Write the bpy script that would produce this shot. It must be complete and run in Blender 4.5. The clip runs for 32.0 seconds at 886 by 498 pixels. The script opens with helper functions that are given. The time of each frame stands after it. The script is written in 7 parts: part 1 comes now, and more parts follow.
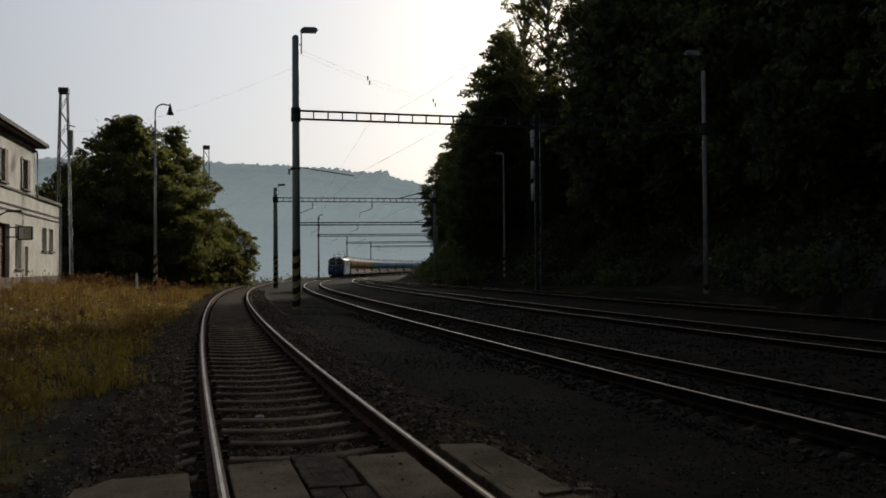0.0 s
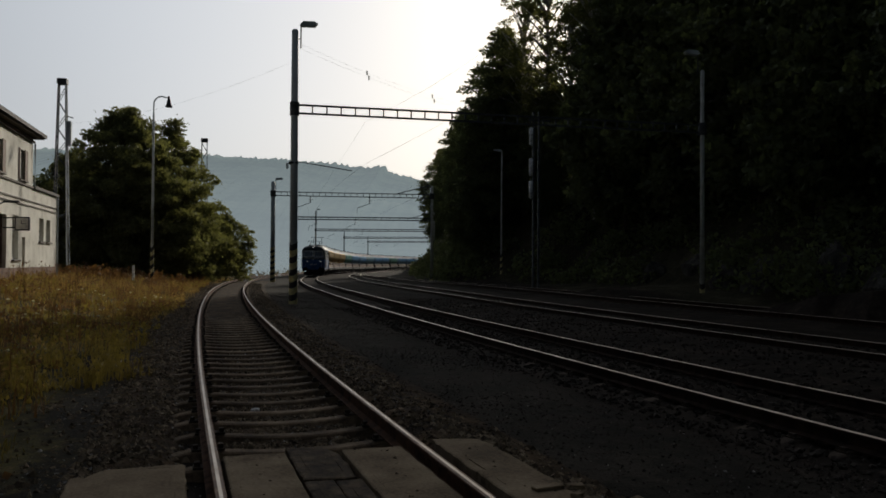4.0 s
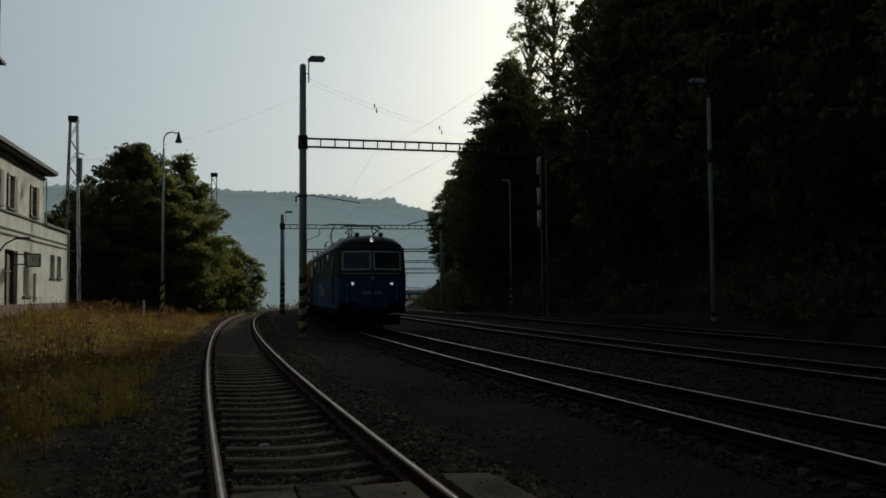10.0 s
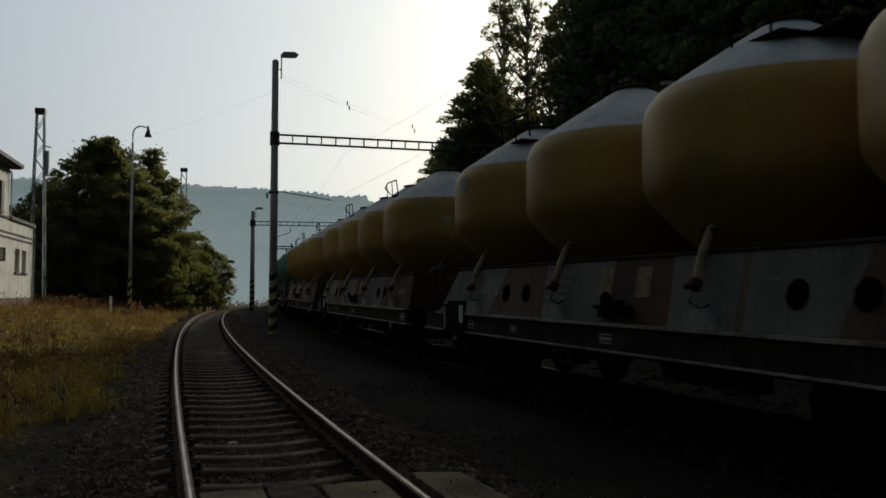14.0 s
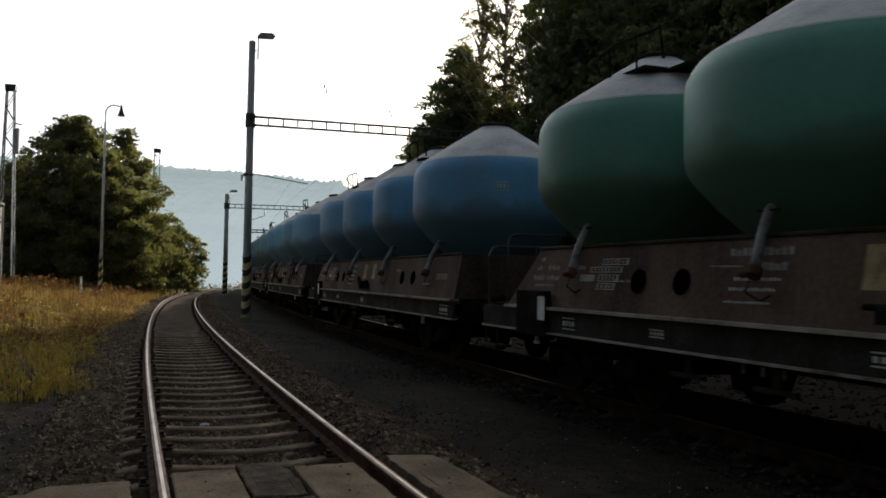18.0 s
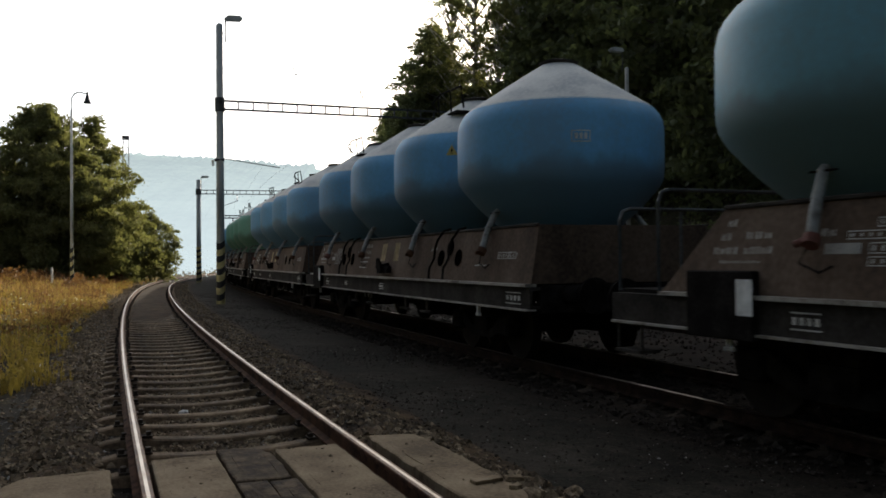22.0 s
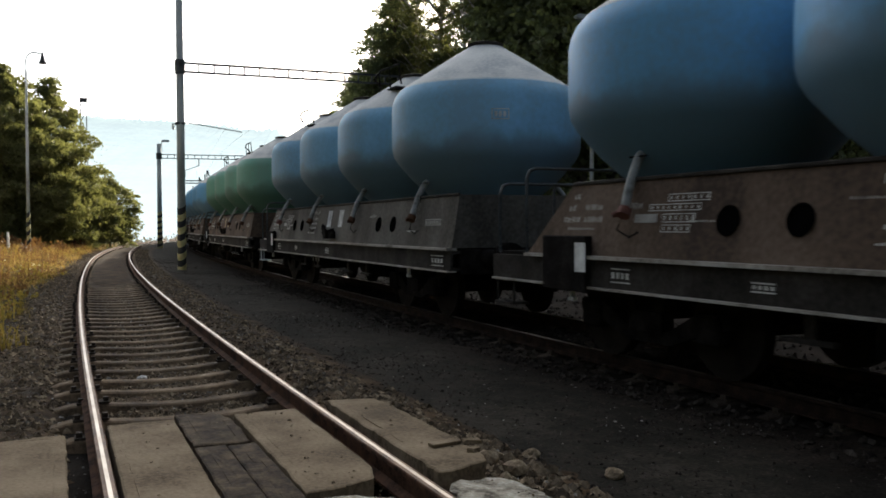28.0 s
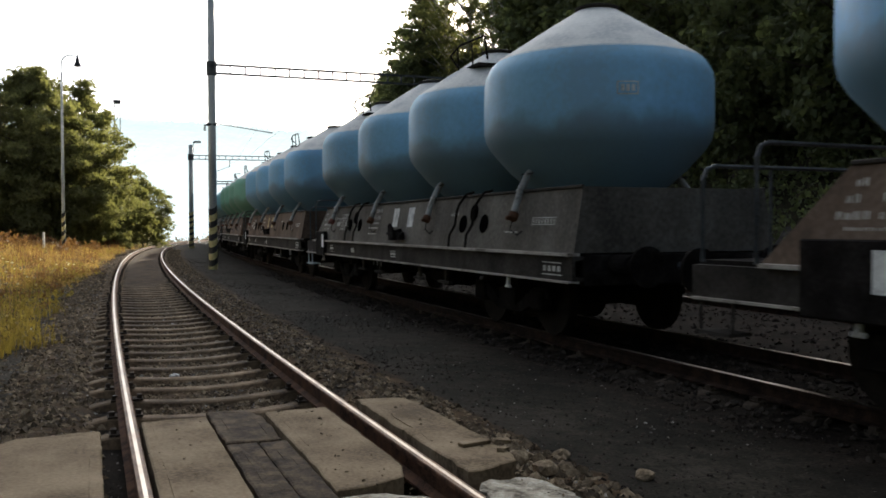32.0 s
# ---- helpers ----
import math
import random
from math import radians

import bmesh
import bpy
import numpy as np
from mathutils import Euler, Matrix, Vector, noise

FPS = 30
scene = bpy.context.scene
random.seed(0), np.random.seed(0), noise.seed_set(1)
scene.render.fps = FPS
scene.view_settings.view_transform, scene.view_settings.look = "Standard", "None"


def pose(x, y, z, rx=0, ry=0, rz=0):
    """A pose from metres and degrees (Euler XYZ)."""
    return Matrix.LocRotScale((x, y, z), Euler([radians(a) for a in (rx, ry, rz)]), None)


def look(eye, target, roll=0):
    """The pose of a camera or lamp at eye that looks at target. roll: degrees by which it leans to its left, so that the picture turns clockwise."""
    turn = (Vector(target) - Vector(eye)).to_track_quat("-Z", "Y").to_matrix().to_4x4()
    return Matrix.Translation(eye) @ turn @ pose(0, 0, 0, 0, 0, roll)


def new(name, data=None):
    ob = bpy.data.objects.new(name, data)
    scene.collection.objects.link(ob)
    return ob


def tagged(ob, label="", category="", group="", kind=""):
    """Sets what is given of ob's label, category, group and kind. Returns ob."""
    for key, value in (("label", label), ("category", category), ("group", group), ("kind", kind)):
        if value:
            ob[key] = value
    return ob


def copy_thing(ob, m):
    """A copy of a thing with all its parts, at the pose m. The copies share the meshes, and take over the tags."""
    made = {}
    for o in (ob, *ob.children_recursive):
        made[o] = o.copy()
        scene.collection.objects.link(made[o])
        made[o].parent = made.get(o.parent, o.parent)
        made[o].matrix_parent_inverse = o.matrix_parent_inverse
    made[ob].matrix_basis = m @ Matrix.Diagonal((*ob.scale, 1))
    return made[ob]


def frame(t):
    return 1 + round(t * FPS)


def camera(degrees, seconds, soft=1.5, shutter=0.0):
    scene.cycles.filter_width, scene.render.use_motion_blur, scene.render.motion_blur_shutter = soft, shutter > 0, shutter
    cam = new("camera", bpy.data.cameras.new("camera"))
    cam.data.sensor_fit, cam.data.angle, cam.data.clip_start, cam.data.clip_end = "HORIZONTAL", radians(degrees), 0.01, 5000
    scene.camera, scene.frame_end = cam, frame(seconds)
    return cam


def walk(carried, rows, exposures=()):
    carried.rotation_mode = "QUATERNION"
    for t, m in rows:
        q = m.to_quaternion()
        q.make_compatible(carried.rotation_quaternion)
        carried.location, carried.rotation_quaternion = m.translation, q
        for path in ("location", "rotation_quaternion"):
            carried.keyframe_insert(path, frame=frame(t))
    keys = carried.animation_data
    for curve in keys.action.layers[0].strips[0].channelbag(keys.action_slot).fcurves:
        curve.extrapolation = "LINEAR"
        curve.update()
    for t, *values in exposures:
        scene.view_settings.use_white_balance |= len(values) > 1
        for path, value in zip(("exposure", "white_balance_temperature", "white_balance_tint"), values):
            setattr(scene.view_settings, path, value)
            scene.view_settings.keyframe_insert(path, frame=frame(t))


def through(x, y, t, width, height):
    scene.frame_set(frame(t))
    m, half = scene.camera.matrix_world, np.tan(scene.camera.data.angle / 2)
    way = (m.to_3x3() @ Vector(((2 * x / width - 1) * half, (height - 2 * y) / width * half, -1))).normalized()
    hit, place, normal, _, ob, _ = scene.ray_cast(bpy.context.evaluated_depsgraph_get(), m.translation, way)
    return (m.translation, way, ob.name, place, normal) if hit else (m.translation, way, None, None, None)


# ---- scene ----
cam = camera(55.0, 32.0, soft=1.7, shutter=0.1)
# seconds, eye x y z, yaw, pitch, roll
ROWS = [
    (0.0, -0.001, -0.003, 1.362, 0.030, 1.186, 0.432),
    (0.5, 0.003, -0.025, 1.373, 0.184, 1.021, 0.514),
    (1.0, 0.008, -0.027, 1.368, -0.037, 1.087, 0.508),
    (1.5, 0.007, -0.025, 1.367, 0.010, 1.142, 0.261),
    (2.0, 0.009, -0.027, 1.372, 0.017, 1.055, 0.256),
    (2.5, 0.008, -0.030, 1.370, 0.019, 1.132, -0.061),
    (3.0, 0.001, -0.027, 1.365, 0.005, 0.989, 0.036),
    (3.5, -0.001, -0.040, 1.362, -0.229, 0.920, -0.410),
    (5.5, 0.010, -0.046, 1.362, 0.080, 1.161, 0.163),
    (6.0, 0.010, -0.056, 1.368, 0.004, 1.790, 0.010),
    (6.5, 0.022, -0.041, 1.368, 0.111, 2.264, 0.331),
    (7.0, 0.023, -0.044, 1.368, 0.017, 2.663, 0.364),
    (7.5, 0.015, -0.058, 1.366, 0.198, 2.636, 0.327),
    (8.0, 0.015, 0.001, 1.383, 0.101, 2.591, 0.291),
    (8.5, 0.011, -0.023, 1.370, 0.228, 2.861, 0.408),
    (9.0, 0.018, -0.027, 1.370, 1.072, 3.052, 0.437),
    (9.5, 0.018, -0.018, 1.372, 0.450, 3.030, 0.318),
    (10.0, 0.016, -0.015, 1.372, 0.487, 2.983, 0.439),
    (10.5, 0.009, -0.010, 1.378, 0.260, 3.119, 0.323),
    (11.0, -0.004, -0.021, 1.375, 0.173, 3.117, 0.204),
    (11.5, 0.009, -0.023, 1.369, 0.094, 3.267, 0.160),
    (12.0, -0.001, -0.028, 1.371, -0.253, 3.274, 0.051),
    (12.5, 0.006, -0.030, 1.374, -0.309, 3.333, 0.051),
    (13.0, 0.004, -0.006, 1.372, -0.389, 3.476, 0.078),
    (13.5, 0.007, -0.017, 1.373, -0.986, 3.257, -0.074),
    (14.0, 0.004, -0.012, 1.374, -1.481, 2.886, -0.111),
    (14.5, 0.002, -0.008, 1.374, -2.005, 2.259, 0.120),
    (16.5, -0.028, -0.003, 1.370, -3.159, 2.662, 0.074),
    (17.0, -0.033, -0.004, 1.359, -3.212, 2.505, -0.500),
    (17.5, -0.033, 0.014, 1.355, -3.307, 1.260, -0.408),
    (18.0, -0.015, 0.015, 1.347, -3.221, 2.015, -1.032),
    (18.5, -0.018, 0.036, 1.352, -2.575, 0.741, 0.352),
    (19.0, -0.008, 0.030, 1.342, -2.324, 0.572, 0.299),
    (19.5, -0.021, 0.025, 1.347, -3.003, 0.172, -0.008),
    (20.0, -0.031, 0.050, 1.322, -3.748, 0.247, 0.476),
    (20.5, -0.018, 0.046, 1.336, -4.898, -0.973, 0.797),
    (21.0, -0.016, 0.056, 1.341, -5.879, 0.242, 0.327),
    (21.5, -0.017, 0.035, 1.339, -5.163, 1.165, 0.416),
    (22.0, -0.025, 0.034, 1.333, -4.869, 0.727, 0.511),
    (22.5, -0.037, 0.018, 1.335, -4.164, -0.051, 0.604),
    (23.0, -0.036, 0.032, 1.339, -4.049, 0.017, 1.196),
    (23.5, -0.045, 0.033, 1.335, -4.198, 0.232, 1.008),
    (24.0, -0.045, 0.029, 1.330, -4.491, -0.385, 0.677),
    (24.5, -0.049, 0.028, 1.337, -4.770, -0.870, 0.623),
    (26.5, -0.030, 0.034, 1.330, -4.936, -1.040, 0.674),
    (27.0, -0.023, 0.037, 1.326, -5.018, -1.598, 1.240),
    (27.5, -0.010, 0.046, 1.326, -5.790, -1.508, 0.937),
    (28.0, 0.010, 0.044, 1.320, -7.230, -1.512, 0.215),
    (28.5, -0.019, 0.039, 1.320, -5.982, -2.079, -0.144),
    (29.0, 0.008, 0.057, 1.315, -6.105, -1.358, 0.332),
    (29.5, 0.014, 0.055, 1.327, -6.910, -0.782, 0.803),
    (30.0, 0.005, 0.066, 1.323, -7.153, -0.797, 0.988),
    (30.5, -0.006, 0.077, 1.321, -6.670, -0.981, 1.226),
    (31.0, -0.004, 0.071, 1.318, -6.132, -1.551, 1.450),
    (31.5, -0.003, 0.069, 1.320, -6.216, -1.464, 1.869),
    (32.0, 0.001, 0.039, 1.314, -5.303, -1.470, 0.159),
]
EXPOSURES = [(0.0, -0.55, 6350, 10), (5.5, -0.55, 6300, 9), (7.0, -0.85, 6150, 4), (9.0, -0.9, 6050, 0), (11.5, -0.95, 6100, 0), (13.0, -1.3, 6150, 0), (13.5, -1.15, 6150, 1), (14.0, -0.65, 6200, 4), (14.5, 0.05, 6250, 8),
             (17.0, 0.4, 6350, 10), (19.0, 0.62, 6400, 10), (20.0, 0.75, 6400, 10), (21.0, 1.35, 6450, 10), (22.0, 1.05, 6450, 10), (24.0, 1.22, 6450, 10), (28.0, 1.62, 6450, 10), (29.0, 1.75, 6450, 10), (32.0, 1.8, 6450, 10)]
walk(cam, [(t, pose(x, y, z, 90 + pitch, roll, yaw)) for t, x, y, z, yaw, pitch, roll in ROWS], EXPOSURES)

# ---- light ----
SUN_AZ, SUN_EL = 13.4, 20.0      # degrees to the right of +y, above the horizon
world = bpy.data.worlds.new("sky")
scene.world = world
world.use_nodes = True
wn = world.node_tree.nodes
wl = world.node_tree.links
wn.clear()
sky = wn.new("ShaderNodeTexSky")
sky.sky_type = 'NISHITA'
sky.sun_disc = False
sky.sun_elevation, sky.sun_rotation = radians(SUN_EL), radians(SUN_AZ)
sky.altitude, sky.air_density, sky.dust_density, sky.ozone_density = 400, 1.0, 6.0, 1.5
# thin cloud haze over the blue, which glows towards the sun and dims smoothly away from it
wc = wn.new("ShaderNodeTexCoord")
dot = wn.new("ShaderNodeVectorMath")
dot.operation = 'DOT_PRODUCT'
dot.inputs[1].default_value = (math.sin(radians(SUN_AZ)) * math.cos(radians(SUN_EL)), math.cos(radians(SUN_AZ)) * math.cos(radians(SUN_EL)), math.sin(radians(SUN_EL)))
wl.new(wc.outputs["Generated"], dot.inputs[0])
glow = wn.new("ShaderNodeMapRange")
glow.interpolation_type = 'SMOOTHSTEP'
glow.inputs[1].default_value, glow.inputs[2].default_value = 0.32, 0.95
glow.inputs[3].default_value, glow.inputs[4].default_value = 0.06, 1.0
wl.new(dot.outputs["Value"], glow.inputs[0])
cloud = wn.new("ShaderNodeMixRGB")
cloud.blend_type = 'MULTIPLY'
cloud.inputs[0].default_value = 1.0
cloud.inputs[1].default_value = (10.0, 10.5, 11.1, 1)
wl.new(glow.outputs[0], cloud.inputs[2])
hz = wn.new("ShaderNodeMixRGB")
hz.blend_type = 'MIX'
hz.inputs[0].default_value = 0.75
wl.new(cloud.outputs[0], hz.inputs[2])
wl.new(sky.outputs[0], hz.inputs[1])
bg = wn.new("ShaderNodeBackground")
bg.inputs[1].default_value = 0.1
wl.new(hz.outputs[0], bg.inputs[0])
wo = wn.new("ShaderNodeOutputWorld")
wl.new(bg.outputs[0], wo.inputs[0])
sun = new("sun", bpy.data.lights.new("sun", 'SUN'))
sun.data.energy, sun.data.angle, sun.data.color = 3.4, radians(1.5), (1.0, 0.9, 0.74)
se, sa = radians(SUN_EL), radians(SUN_AZ)
sun.matrix_world = look((60 * math.sin(sa), 60 * math.cos(sa), 60 * math.tan(se)), (0, 0, 0))

# ---- materials ----
MATS = {}


def mat(name, base, dark=None, light=None, rough=0.8, metal=0.0, scale=6.0, fine=60.0, bump=0.3, depth=0.01, spec=0.35, vary=0.0, streak=0.0, emit=None, island=0.0):
    """A painted or raw surface: broad stains, fine grain and relief over one base colour."""
    if name in MATS:
        return MATS[name]
    m = bpy.data.materials.new(name)
    m.use_nodes = True
    n, l = m.node_tree.nodes, m.node_tree.links
    p = n["Principled BSDF"]
    dark = dark or tuple(c * 0.55 for c in base)
    light = light or tuple(min(1, c * 1.3) for c in base)
    tc = n.new("ShaderNodeTexCoord")
    a = n.new("ShaderNodeTexNoise")
    a.inputs["Scale"].default_value, a.inputs["Detail"].default_value = scale, 6
    b = n.new("ShaderNodeTexNoise")
    b.inputs["Scale"].default_value, b.inputs["Detail"].default_value = fine, 3
    src = tc.outputs["Object"]
    if streak:
        mp = n.new("ShaderNodeMapping")
        mp.inputs["Scale"].default_value = (1, 1, streak)
        l.new(src, mp.inputs[0])
        l.new(mp.outputs[0], a.inputs["Vector"])
    else:
        l.new(src, a.inputs["Vector"])
    l.new(src, b.inputs["Vector"])
    r = n.new("ShaderNodeValToRGB")
    e = r.color_ramp.elements
    e[0].position, e[0].color = 0.32, (*dark, 1)
    e[1].position, e[1].color = 0.72, (*light, 1)
    k = r.color_ramp.elements.new(0.5)
    k.color = (*base, 1)
    add = n.new("ShaderNodeMath")
    add.operation = 'MULTIPLY_ADD'
    add.inputs[1].default_value = 0.45
    l.new(b.outputs[0], add.inputs[0])
    sc = n.new("ShaderNodeMath")
    sc.operation = 'MULTIPLY_ADD'
    sc.inputs[1].default_value, sc.inputs[2].default_value = 0.9, -0.18
    l.new(a.outputs[0], sc.inputs[0])
    l.new(sc.outputs[0], add.inputs[2])
    l.new(add.outputs[0], r.inputs[0])
    col = r.outputs[0]
    if vary or island:
        hv = n.new("ShaderNodeHueSaturation")
        mr = n.new("ShaderNodeMapRange")
        q = vary or island
        mr.inputs[3].default_value, mr.inputs[4].default_value = 1 - q, 1 + q
        if island:
            geo = n.new("ShaderNodeNewGeometry")
            l.new(geo.outputs["Random Per Island"], mr.inputs[0])
        else:
            oi = n.new("ShaderNodeObjectInfo")
            l.new(oi.outputs["Random"], mr.inputs[0])
        l.new(mr.outputs[0], hv.inputs["Value"])
        l.new(col, hv.inputs["Color"])
        col = hv.outputs[0]
    l.new(col, p.inputs["Base Color"])
    rr = n.new("ShaderNodeMapRange")
    rr.inputs[3].default_value, rr.inputs[4].default_value = max(0.05, rough - 0.12), min(1, rough + 0.12)
    l.new(b.outputs[0], rr.inputs[0])
    l.new(rr.outputs[0], p.inputs["Roughness"])
    p.inputs["Metallic"].default_value = metal
    p.inputs["Specular IOR Level"].default_value = spec
    if bump:
        bp = n.new("ShaderNodeBump")
        bp.inputs["Strength"].default_value, bp.inputs["Distance"].default_value = bump, depth
        l.new(add.outputs[0], bp.inputs["Height"])
        l.new(bp.outputs[0], p.inputs["Normal"])
    if emit:
        p.inputs["Emission Color"].default_value = (*emit[:3], 1)
        p.inputs["Emission Strength"].default_value = emit[3]
    MATS[name] = m
    return m


def leaf_mat(name, base, through=0.35, spread=0.45):
    """Leaves that let some light through, each clump a little different."""
    if name in MATS:
        return MATS[name]
    m = mat(name, base, rough=0.65, scale=0.6, fine=3.0, bump=0, island=spread, spec=0.25)
    n, l = m.node_tree.nodes, m.node_tree.links
    p, out = n["Principled BSDF"], n["Material Output"]
    tr = n.new("ShaderNodeBsdfTranslucent")
    tr.inputs[0].default_value = (min(1, base[0] * 1.7), min(1, base[1] * 1.65), base[2] * 1.0, 1)
    mx = n.new("ShaderNodeMixShader")
    mx.inputs[0].default_value = through
    l.new(p.outputs[0], mx.inputs[1])
    l.new(tr.outputs[0], mx.inputs[2])
    l.new(mx.outputs[0], out.inputs[0])
    return m


def glass_mat(name, tint, rough=0.08):
    if name in MATS:
        return MATS[name]
    m = bpy.data.materials.new(name)
    m.use_nodes = True
    p = m.node_tree.nodes["Principled BSDF"]
    p.inputs["Base Color"].default_value = (*tint, 1)
    p.inputs["Roughness"].default_value = rough
    p.inputs["Specular IOR Level"].default_value = 0.7
    MATS[name] = m
    return m


GROUND_TONES = {
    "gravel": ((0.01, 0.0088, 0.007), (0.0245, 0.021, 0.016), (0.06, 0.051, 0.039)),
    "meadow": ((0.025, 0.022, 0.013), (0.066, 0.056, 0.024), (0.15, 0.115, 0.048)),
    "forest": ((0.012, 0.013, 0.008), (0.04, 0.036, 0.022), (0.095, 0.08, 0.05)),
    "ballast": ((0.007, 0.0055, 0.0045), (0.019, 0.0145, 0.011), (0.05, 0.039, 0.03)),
}


def ground_mat():
    """Ash, ballast, meadow soil and forest floor, one giving way to the other along ragged edges."""
    m = bpy.data.materials.new("ash_and_meadow_ground")
    m.use_nodes = True
    n, l = m.node_tree.nodes, m.node_tree.links
    p = n["Principled BSDF"]
    tc = n.new("ShaderNodeTexCoord")

    def noise_at(scale, detail):
        a = n.new("ShaderNodeTexNoise")
        a.inputs["Scale"].default_value, a.inputs["Detail"].default_value = scale, detail
        l.new(tc.outputs["Object"], a.inputs["Vector"])
        return a.outputs[0]

    def sum_of(a, ka, b, kb, c):
        u = n.new("ShaderNodeMath")
        u.operation = 'MULTIPLY_ADD'
        u.inputs[1].default_value, u.inputs[2].default_value = ka, c
        l.new(a, u.inputs[0])
        v = n.new("ShaderNodeMath")
        v.operation = 'MULTIPLY_ADD'
        v.inputs[1].default_value = kb
        l.new(b, v.inputs[0])
        l.new(u.outputs[0], v.inputs[2])
        return v.outputs[0]
    broad, mid, fine = noise_at(0.8, 6), noise_at(6.0, 5), noise_at(38.0, 3)
    tone = sum_of(sum_of(broad, 0.55, mid, 0.45, -0.22), 1.0, fine, 0.45, 0.0)
    rag = sum_of(mid, 0.9, fine, 0.35, -0.62)
    col = None
    for kind in ("gravel", "ballast", "meadow", "forest"):
        r = n.new("ShaderNodeValToRGB")
        e = r.color_ramp.elements
        lo, base, hi = GROUND_TONES[kind]
        e[0].position, e[0].color = 0.34, (*lo, 1)
        e[1].position, e[1].color = 0.74, (*hi, 1)
        r.color_ramp.elements.new(0.52).color = (*base, 1)
        l.new(tone, r.inputs[0])
        if col is None:
            col = r.outputs[0]
            continue
        at = n.new("ShaderNodeAttribute")
        at.attribute_name = kind
        edge = n.new("ShaderNodeMath")
        edge.operation = 'ADD'
        l.new(at.outputs["Fac"], edge.inputs[0])
        l.new(rag, edge.inputs[1])
        mr = n.new("ShaderNodeMapRange")
        mr.interpolation_type = 'SMOOTHSTEP'
        mr.inputs[1].default_value, mr.inputs[2].default_value = 0.3, 0.7
        l.new(edge.outputs[0], mr.inputs[0])
        mx = n.new("ShaderNodeMixRGB")
        l.new(mr.outputs[0], mx.inputs[0])
        l.new(col, mx.inputs[1])
        l.new(r.outputs[0], mx.inputs[2])
        col = mx.outputs[0]
    l.new(col, p.inputs["Base Color"])
    p.inputs["Roughness"].default_value = 0.95
    p.inputs["Specular IOR Level"].default_value = 0.04
    bp = n.new("ShaderNodeBump")
    bp.inputs["Strength"].default_value, bp.inputs["Distance"].default_value = 0.9, 0.035
    l.new(tone, bp.inputs["Height"])
    l.new(bp.outputs[0], p.inputs["Normal"])
    return m


BALLAST = mat("track_ballast", (0.038, 0.0233, 0.0119), (0.011, 0.0071, 0.0045), (0.09, 0.0579, 0.0312), rough=0.95, scale=3, fine=26, bump=1.0, depth=0.04, spec=0.05)
STONE = mat("loose_stone", (0.13, 0.095, 0.059), (0.06, 0.0437, 0.0279), (0.26, 0.2042, 0.1353), rough=0.9, scale=9, fine=70, bump=0.4, island=0.6, spec=0.15)
# darker stone, with the shade over the main tracks put into its colour
DARK_STONE = mat("dark_ballast_stone", (0.03, 0.024, 0.019), (0.013, 0.01, 0.008), (0.062, 0.051, 0.042), rough=0.85, scale=9, fine=70, bump=0.5, island=0.5, spec=0.1)
PALE_STONE = mat("pale_stone", (0.55, 0.53, 0.5), rough=0.85, scale=8, fine=60)
RUST = mat("rusty_rail_side", (0.085, 0.044, 0.027), (0.025, 0.014, 0.01), (0.13, 0.066, 0.04), rough=0.9, scale=7, fine=60, spec=0.08)
POLISHED = mat("polished_rail_head", (0.43, 0.36, 0.29), (0.28, 0.22, 0.17), (0.54, 0.47, 0.39), rough=0.46, metal=1.0, scale=3, fine=40, bump=0.05)
# darker copies of rail side and sleeper, the trees' shade painted in
SHADED_RUST = mat("shaded_rail_side", (0.026, 0.016, 0.012), (0.012, 0.008, 0.006), (0.05, 0.03, 0.021), rough=0.9, scale=7, fine=60, spec=0.06)
DARK_SLEEPER = mat("dark_sleeper", (0.05, 0.038, 0.029), (0.022, 0.017, 0.013), (0.09, 0.07, 0.053), rough=0.9, scale=4, fine=40, bump=0.7, vary=0.3, spec=0.06)
WORN_HEAD = mat("worn_rail_shoulder", (0.11, 0.06, 0.033), (0.05, 0.028, 0.016), (0.2, 0.12, 0.07), rough=0.65, metal=0.4, scale=5, fine=60, bump=0.1)
SLEEPER = mat("weathered_sleeper", (0.108, 0.074, 0.044), (0.036, 0.024, 0.015), (0.2, 0.142, 0.088), rough=0.85, scale=4, fine=40, bump=0.7, vary=0.3, spec=0.12)
SLAB = mat("crossing_concrete", (0.185, 0.135, 0.083), (0.085, 0.061, 0.037), (0.26, 0.2, 0.13), rough=0.93, scale=2.2, fine=42, bump=0.8, depth=0.012, vary=0.12, spec=0.1)
ROUGH_SLAB = mat("crumbled_concrete", (0.33, 0.291, 0.225), (0.1, 0.0825, 0.063), (0.55, 0.5044, 0.414), rough=0.95, scale=9, fine=34, bump=1.0, depth=0.04, spec=0.1)
TIMBER = mat("dark_timber", (0.06, 0.0427, 0.0279), (0.018, 0.0133, 0.009), (0.13, 0.095, 0.0615), rough=0.9, scale=7, fine=45, bump=1.0, depth=0.02, spec=0.1)
MAST = mat("painted_mast", (0.47, 0.51, 0.53), (0.3, 0.32, 0.33), (0.6, 0.64, 0.65), rough=0.6, scale=2, fine=30, bump=0.15, streak=0.2)
DARK_STEEL = mat("dark_steel", (0.06, 0.066, 0.07), (0.025, 0.027, 0.03), (0.11, 0.115, 0.12), rough=0.65, metal=0.3, scale=5, fine=40)
BLACK_PAINT = mat("black_stripe", (0.025, 0.025, 0.026), rough=0.6)
YELLOW_PAINT = mat("faded_yellow_stripe", (0.55, 0.47, 0.22), (0.35, 0.28, 0.12), (0.66, 0.58, 0.32), rough=0.65)
